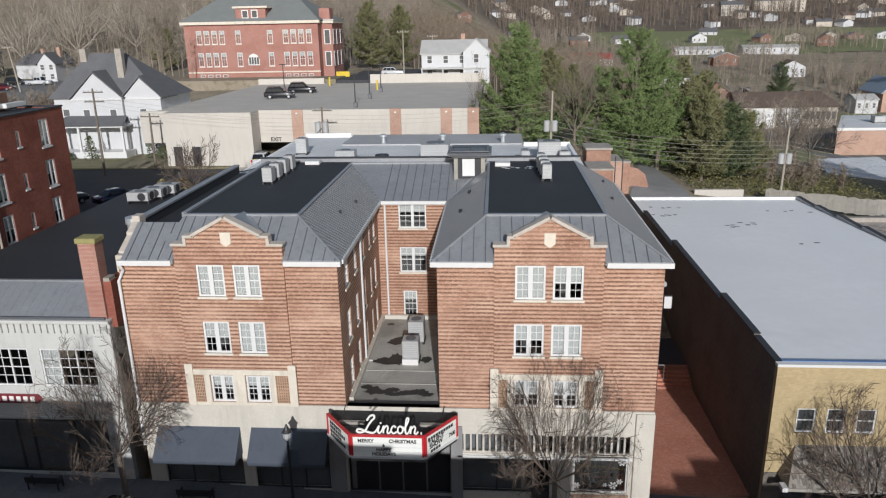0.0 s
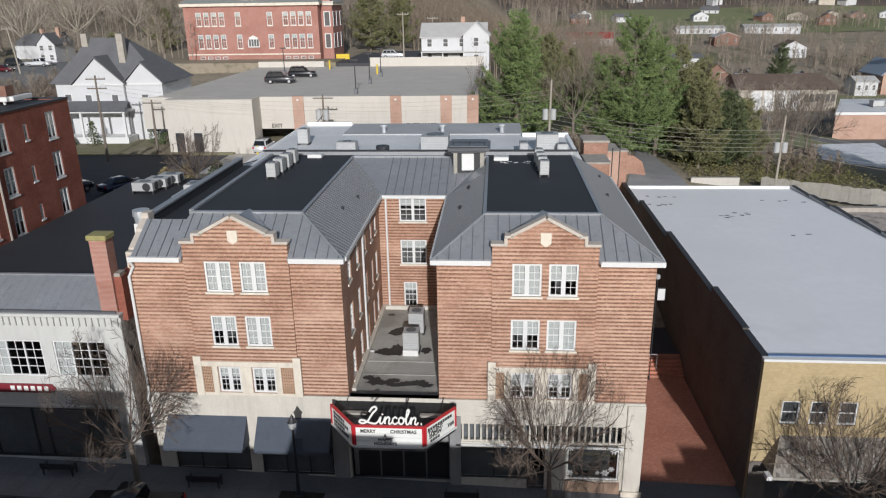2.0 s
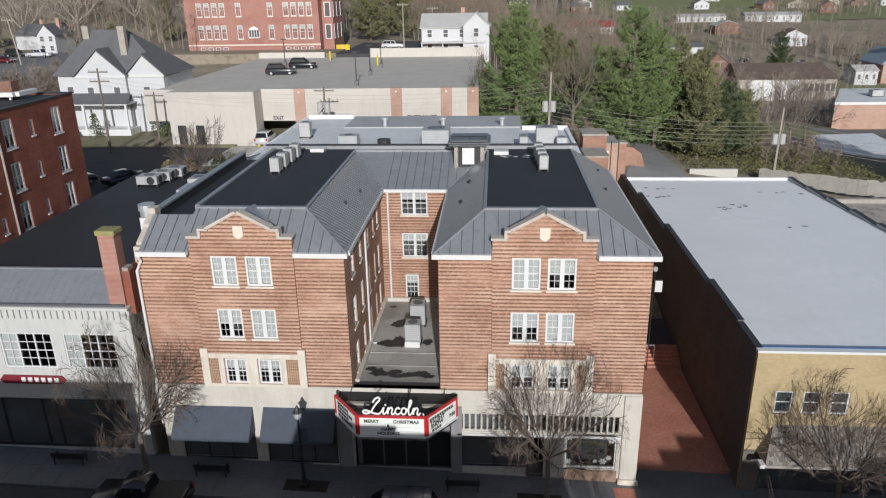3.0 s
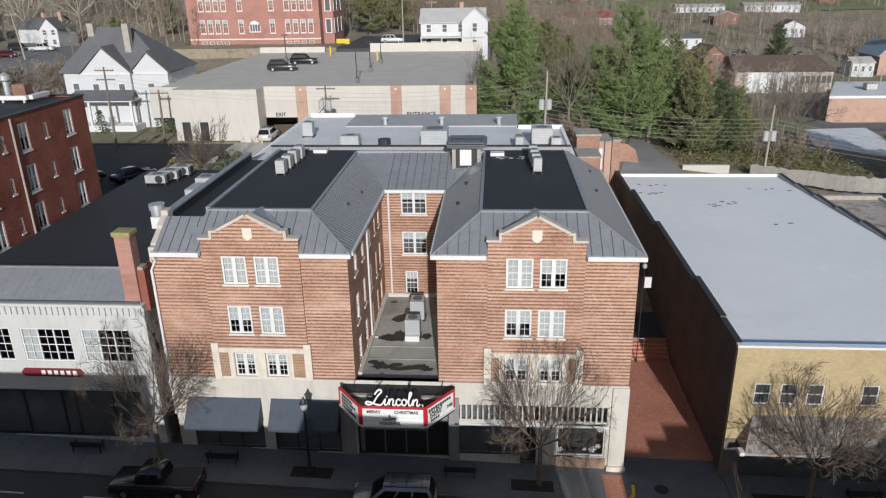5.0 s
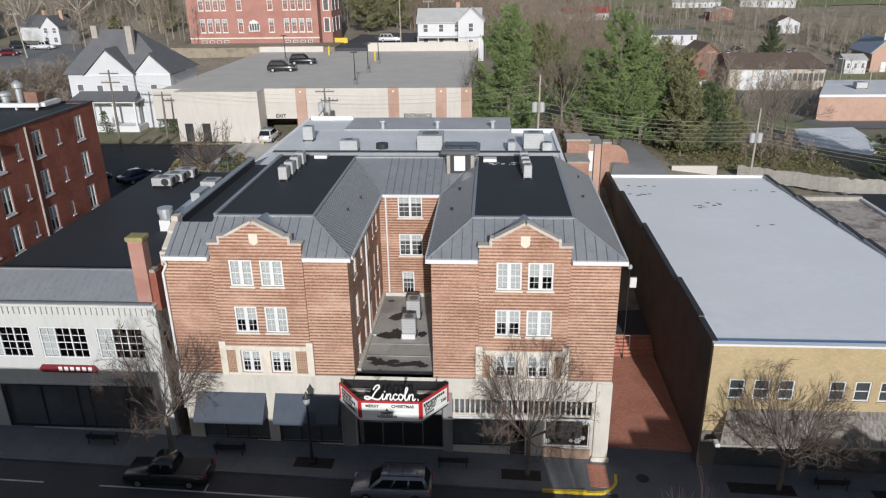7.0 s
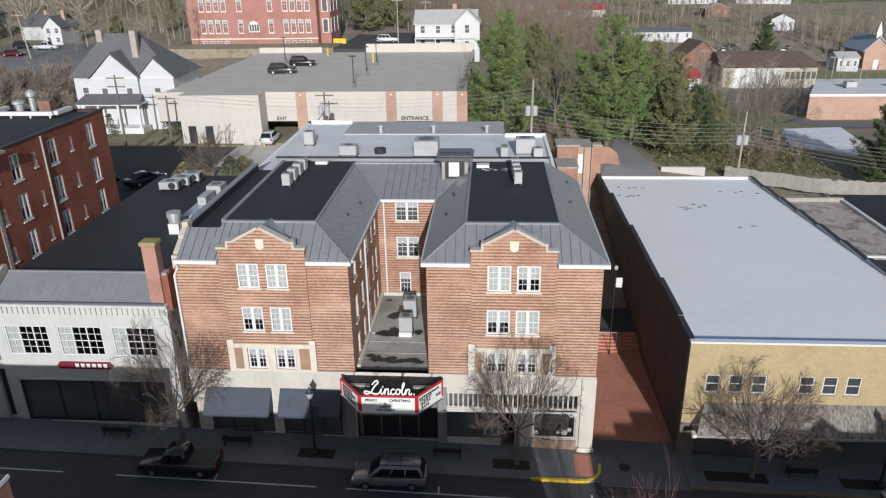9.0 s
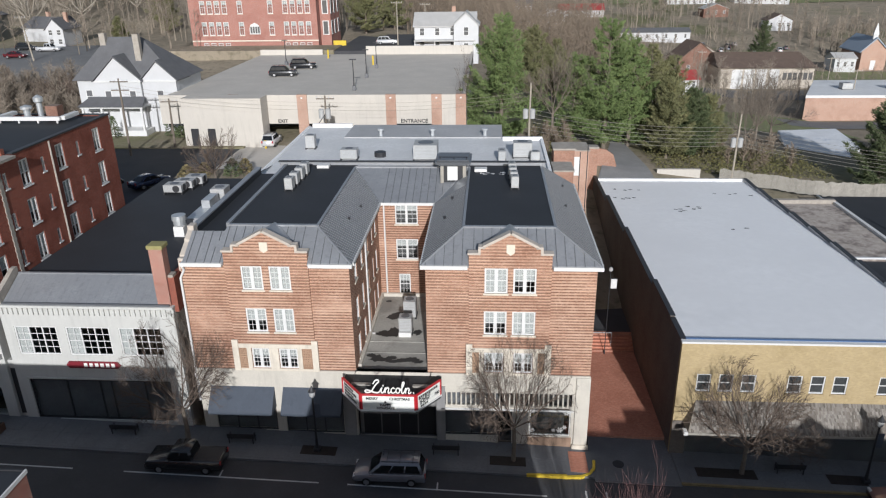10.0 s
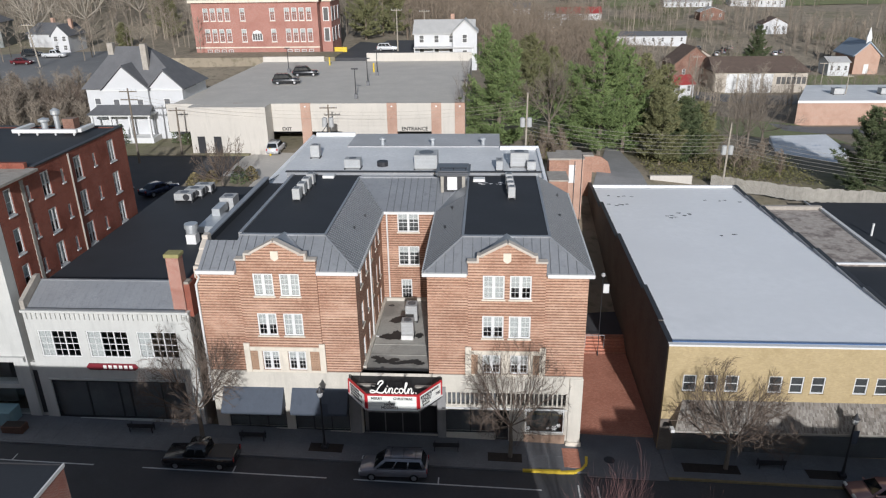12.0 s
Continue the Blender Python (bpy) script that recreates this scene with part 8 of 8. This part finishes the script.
rng = random.Random(5)
M_WOOD = leaf_material("winter_wood", (0.18, 0.142, 0.108), (0.25, 0.20, 0.155))
M_WOOD_GREY = leaf_material("grey_winter_wood", (0.215, 0.18, 0.147), (0.285, 0.24, 0.195))
spots = []
for _ in range(950):
    x = rng.uniform(-190, -26)
    spots.append((x, rng.uniform(200 if x < -95 else 178, 320)))
wood("hillside_wood", spots, M_WOOD_GREY, "bare grey-brown trees behind the school", 1, 11, 19, 30)
spots = [(rng.uniform(-28, 45), rng.uniform(182, 330)) for _ in range(760)]
wood("valley_wood", spots, M_WOOD, "bare brown wood behind the farmhouse", 2, 10, 16, 28)
spots = []
for _ in range(2600):
    x, y = rng.uniform(10, 340), rng.uniform(238, 600)
    if noise.noise((x * 0.012, y * 0.012, 2.0)) > (0.36 if 420 < y and x > 70 else -0.1):
        spots.append((x, y))
wood("valley_trees", spots, M_WOOD_GREY, "bare grey-brown trees between the valley houses", 3, 6, 12, 16, 1.4)
spots = [(x, y) for x, y in ((rng.uniform(-300, 560), rng.uniform(545, 1000)) for _ in range(4300)) if x < 65 or x > 335 or y > 610]
M_WOOD_FAR = leaf_material("far_winter_wood", (0.135, 0.105, 0.085), (0.20, 0.16, 0.13))
wood("far_wood", spots, M_WOOD_FAR, "bare brown woods on the far hillside", 6, 10, 17, 12, 3.0)
spots = [(rng.uniform(-135, -62), rng.uniform(145, 178)) for _ in range(40)] + [(rng.uniform(66, 120), rng.uniform(186, 208)) for _ in range(26)] + [(rng.uniform(40, 66), rng.uniform(125, 225)) for _ in range(40)]
wood("garden_trees", spots, M_WOOD_GREY, "bare garden trees between the houses", 4, 7, 12)

spots = [(rng.uniform(-102, -61.5), rng.uniform(98, 119)) for _ in range(230)]
wood("thicket", spots, M_WOOD_GREY, "dense pale brown leafless thicket on the slope", 8, 3.5, 6.5, 55)
spots = []
for _ in range(900):
    x, y = rng.uniform(14, 190), rng.uniform(176, 330)
    if not (66 < x < 140 and 208 < y < 262) and not (70 < x < 120 and 156 < y < 184) and not (100 < x < 175 and 220 < y < 250):
        spots.append((x, y))
wood("valley_brush", spots, M_WOOD_GREY, "pale brown brush and saplings of the valley", 12, 2.5, 6.5, 22, 1.3)
spots = [(rng.uniform(8, 13), rng.uniform(90, 97)) for _ in range(30)] + [(rng.uniform(36, 48), rng.uniform(92, 108)) for _ in range(34)]
wood("brush", spots, M_WOOD, "dry brown brush behind the lane", 9, 2, 4.5, 40)
for x, y, h, s in ((-86, 188, 11, 1), (-92, 172, 6, 2), (-97, 206, 12, 4), (-60, 190, 15, 5), (-30, 176, 16, 6), (-24, 186, 15, 7)):
    pine((x, y, ground_z(x, y) - 0.4), 200 + s, h, h * 0.3, M_PINE_OLIVE, "olive evergreen among bare trees", 0.8, 0.1, 0.5, 0.4)


# ---- vehicles ----
def paint(name, colour, metallic=0.3):
    n = Nodes(name, 0.25, metallic, 0.6)
    n.colour(n.mix(n.ramp(n.noise(1.2), 0.3, 0.8), colour, tuple(v * 0.8 for v in colour)))
    n.bsdf.inputs["Coat Weight"].default_value = 0.6
    return n.mat


M_TYRE = plain("tyre_rubber", (0.018, 0.018, 0.018), 0.9, 0.2, 5)
M_RIM = plain("wheel_rim", (0.45, 0.45, 0.46), 0.35, 0.1, 5, 0.7)
M_CARGLASS = plain("car_glass", (0.012, 0.014, 0.016), 0.06, 0.05, 1)
M_LAMP_RED = plain("tail_lamp", (0.35, 0.02, 0.02), 0.3, 0.05)
M_LAMP = plain("head_lamp", (0.7, 0.7, 0.68), 0.2, 0.05)


def smooth(bm):
    for f in bm.faces:
        f.smooth = True
    return bm


def loft(bm, sections):
    """Closed rings joined end to end, with both ends capped."""
    rings = [[bm.verts.new(p) for p in s] for s in sections]
    for a, b in zip(rings, rings[1:]):
        for k in range(len(a)):
            bm.faces.new((a[k], a[(k + 1) % len(a)], b[(k + 1) % len(b)], b[k]))
    bm.faces.new(rings[0][::-1])
    bm.faces.new(rings[-1])
    bmesh.ops.recalc_face_normals(bm, faces=bm.faces[:])
    return bm


def car(kind, at, turn, colour, label, group="parked vehicles"):
    """A parked vehicle that points along its x: kind van, sedan, suv or pickup."""
    spec = {"van": (5.1, 1.95, 1.75, [(-2.5, 0.95, 0.6), (-2.35, 1.0, 0.92), (1.35, 1.0, 0.95), (2.35, 0.85, 0.8), (2.55, 0.7, 0.55)], (-2.4, -2.05, 0.55, 1.5)),
            "suv": (4.7, 1.88, 1.72, [(-2.3, 0.98, 0.6), (-2.2, 1.02, 0.9), (1.0, 1.02, 0.92), (2.15, 0.95, 0.85), (2.32, 0.75, 0.6)], (-2.2, -1.8, 0.35, 1.05)),
            "sedan": (4.7, 1.82, 1.45, [(-2.3, 0.85, 0.6), (-2.1, 0.95, 0.85), (1.0, 0.95, 0.9), (2.15, 0.78, 0.85), (2.32, 0.6, 0.6)], (-1.75, -0.9, 0.3, 1.15)),
            "pickup": (5.5, 1.95, 1.8, [(-2.7, 1.0, 0.9), (-2.65, 1.05, 0.95), (1.2, 1.05, 0.96), (2.5, 1.0, 0.9), (2.72, 0.8, 0.7)], (-0.75, -0.6, 0.7, 1.2))}[kind]
    ln, w, h, shape, (c0, c1, c2, c3) = spec
    ob = thing("car" if kind != "pickup" else "pickup_truck", at, label, "car" if kind != "pickup" else "pickup", group, turn=turn)
    half = w / 2
    sections = []
    for x, top, k in shape:
        hw = half * (0.9 + 0.1 * k)
        sections.append([(x, -hw * 0.92, 0.28), (x, -hw, 0.5), (x, -hw * 0.98, top - 0.12), (x, -hw * 0.86, top), (x, hw * 0.86, top), (x, hw * 0.98, top - 0.12), (x, hw, 0.5), (x, hw * 0.92, 0.28)])
    part("body", smooth(soften(loft(bmesh.new(), sections), 0.09, 3)), colour, ob, "", Matrix())
    base = shape[2][1] - 0.06
    lo, hi = half * 0.93, half * 0.76
    cab = bmesh.new()
    loft(cab, [[(c0, -lo, base), (c1, -hi, h), (c1, hi, h), (c0, lo, base)], [(c3, -lo, base), (c2, -hi, h), (c2, hi, h), (c3, lo, base)]])
    part("cabin", smooth(soften(cab, 0.09, 3)), colour, ob, "", Matrix())

    def side(t, v, s):
        return Vector((c0 + (c3 - c0) * t + ((c1 - c0) + (c2 - c1 - c3 + c0) * t) * v, s * (lo + (hi - lo) * v), base + (h - base) * v))

    def glazing(a, b, c, d):
        bm = bmesh.new()
        n = (b - a).cross(d - a).normalized() * 0.012
        outer = [bm.verts.new(p + n) for p in (a, b, c, d)]
        inner = [bm.verts.new(p - n) for p in (a, b, c, d)]
        bm.faces.new(outer)
        for i in range(4):
            bm.faces.new((outer[i], inner[i], inner[(i + 1) % 4], outer[(i + 1) % 4]))
        return bm

    cuts = {"van": ((0.05, 0.33), (0.36, 0.63), (0.66, 0.93)), "suv": ((0.06, 0.3), (0.33, 0.61), (0.64, 0.92)), "sedan": ((0.14, 0.48), (0.52, 0.88)), "pickup": ((0.1, 0.47), (0.52, 0.9))}[kind]
    for s in (-1, 1):
        for t0, t1 in cuts:
            q = [side(t0, 0.2, s), side(t1, 0.2, s), side(t1, 0.84, s), side(t0, 0.84, s)]
            part("side_window", glazing(*(q if s < 0 else q[::-1])), M_CARGLASS, ob, "", Matrix())
    for t, flip in ((1, False), (0, True)):
        q = [side(t, 0.16, -1).lerp(side(t, 0.16, 1), 0.07), side(t, 0.16, -1).lerp(side(t, 0.16, 1), 0.93), side(t, 0.9, -1).lerp(side(t, 0.9, 1), 0.9), side(t, 0.9, -1).lerp(side(t, 0.9, 1), 0.1)]
        part("rear_window" if flip else "windscreen", glazing(*(q[::-1] if flip else q)), M_CARGLASS, ob, "", Matrix())
    for s in (-1, 1):
        part("wing_mirror", soften(boxes((c3 - 0.35, c3 - 0.2, *sorted((s * lo, s * (lo + 0.2))), base + 0.02, base + 0.17)), 0.03), colour, ob, "", Matrix())
    if kind in ("van", "suv"):
        bm = bmesh.new()
        for s in (-1, 1):
            tube(bm, [(c1, s * hi * 0.85, h + 0.09), (c2, s * hi * 0.85, h + 0.09)], 0.025, 5)
        for x in (c1 + 0.4, (c1 + c2) / 2, c2 - 0.4):
            tube(bm, [(x, -hi * 0.85, h + 0.09), (x, hi * 0.85, h + 0.09)], 0.02, 5)
            box(bm, x - 0.03, x + 0.03, -hi * 0.87, -hi * 0.83, h + 0.03, h + 0.09)
            box(bm, x - 0.03, x + 0.03, hi * 0.83, hi * 0.87, h + 0.03, h + 0.09)
        part("roof_rack", bm, M_DARK, ob, "dark roof rack bars", Matrix())
    if kind == "pickup":
        part("bed_liner", boxes((-2.6, -0.8, -half * 0.8, half * 0.8, 0.98, 1.056)), M_DARK, ob, "dark truck bed", Matrix())
    for x in (-ln * 0.3, ln * 0.31):
        for s in (-1, 1):
            bm = bmesh.new()
            tube(bm, [(x, s * (half - 0.22), 0.33), (x, s * (half + 0.01), 0.33)], 0.33, 14)
            wh = part("wheel", bm, M_TYRE, ob, "", Matrix())
            bm = bmesh.new()
            tube(bm, [(x, s * (half + 0.012), 0.33), (x, s * (half + 0.025), 0.33)], 0.2, 10)
            part("rim", bm, M_RIM, wh, "", Matrix())
    for s in (-1, 1):
        part("headlight", boxes((ln / 2 - 0.2, ln / 2 - 0.04, s * half * 0.72 - 0.18, s * half * 0.72 + 0.18, 0.62, 0.78)), M_LAMP, ob, "", Matrix())
        part("tail_light", boxes((-ln / 2 + 0.03, -ln / 2 + 0.1, s * half * 0.8 - 0.1, s * half * 0.8 + 0.1, 0.7, 1.0)), M_LAMP_RED, ob, "", Matrix())
    return ob


P_SILVER, P_BLACK, P_WHITE, P_RED, P_BLUE, P_DARK = (paint(n, c) for n, c in (("silver_paint", (0.27, 0.275, 0.30)), ("black_paint", (0.012, 0.013, 0.016)), ("white_car_paint", (0.75, 0.75, 0.75)), ("maroon_paint", (0.15, 0.015, 0.02)), ("dark_blue_paint", (0.02, 0.03, 0.07)), ("charcoal_paint", (0.035, 0.036, 0.038))))
car("van", (-5.3, 30.15, street_z(-5.3) - 0.15), 180, P_SILVER, "silver minivan with roof rack parked at the kerb")
car("pickup", (-19.8, 30.2, street_z(-19.8) - 0.15), 180, P_DARK, "dark pickup truck parked in the shade")
car("sedan", (29.8, 30.3, street_z(29.8) - 0.15), 180, paint("rose_paint", (0.42, 0.25, 0.23)), "pale reddish car parked at the kerb")
car("suv", (-32.2, 119.6, DZ - 0.45), 8, P_BLACK, "black car parked on the deck")
car("suv", (-33.4, 110.6, DZ - 0.45), 8, P_DARK, "dark car parked on the deck")
car("suv", (-21.5, 153.0, 16.35), 0, P_WHITE, "white car parked by the school")
car("suv", (-29.6, 88.5, 9.6), 90, P_WHITE, "white vehicle leaving the deck")
car("sedan", (-38.5, 68.5, 9.55), 60, P_BLUE, "dark blue car in the shaded lot")
car("suv", (-43.5, 67.0, 9.55), 60, P_DARK, "dark car in the shaded lot")
car("pickup", (-100.3, 154, land(-100.3, 154) + 0.2), 0, P_WHITE, "white pickup on the hillside lot")
car("sedan", (-102.6, 145, land(-102.6, 145) + 0.2), 0, P_RED, "dark red car on the hillside lot")
car("suv", (-107.6, 157, land(-107.6, 157) + 0.2), 0, P_DARK, "dark car on the hillside lot")
for k in range(14):
    x, y = 78 + k * 2.9 + (k % 3), 282 + (k % 4) * 4
    car("sedan" if k % 2 else "suv", (x, y, ground_z(x, y)), 80, (P_WHITE, P_SILVER, P_DARK, P_WHITE)[k % 4], "car in the distant dealer's lot", "cars in the far lot")
tr = thing("trailer", (104, 205, -4.3), "long white box trailer", "trailer")
part("body", boxes((98, 109, 204, 206.6, -3.2, -0.6)), M_WHITE, tr)
part("wheel", boxes((106, 108, 204.1, 206.5, -4.4, -3.21)), M_TYRE, tr)
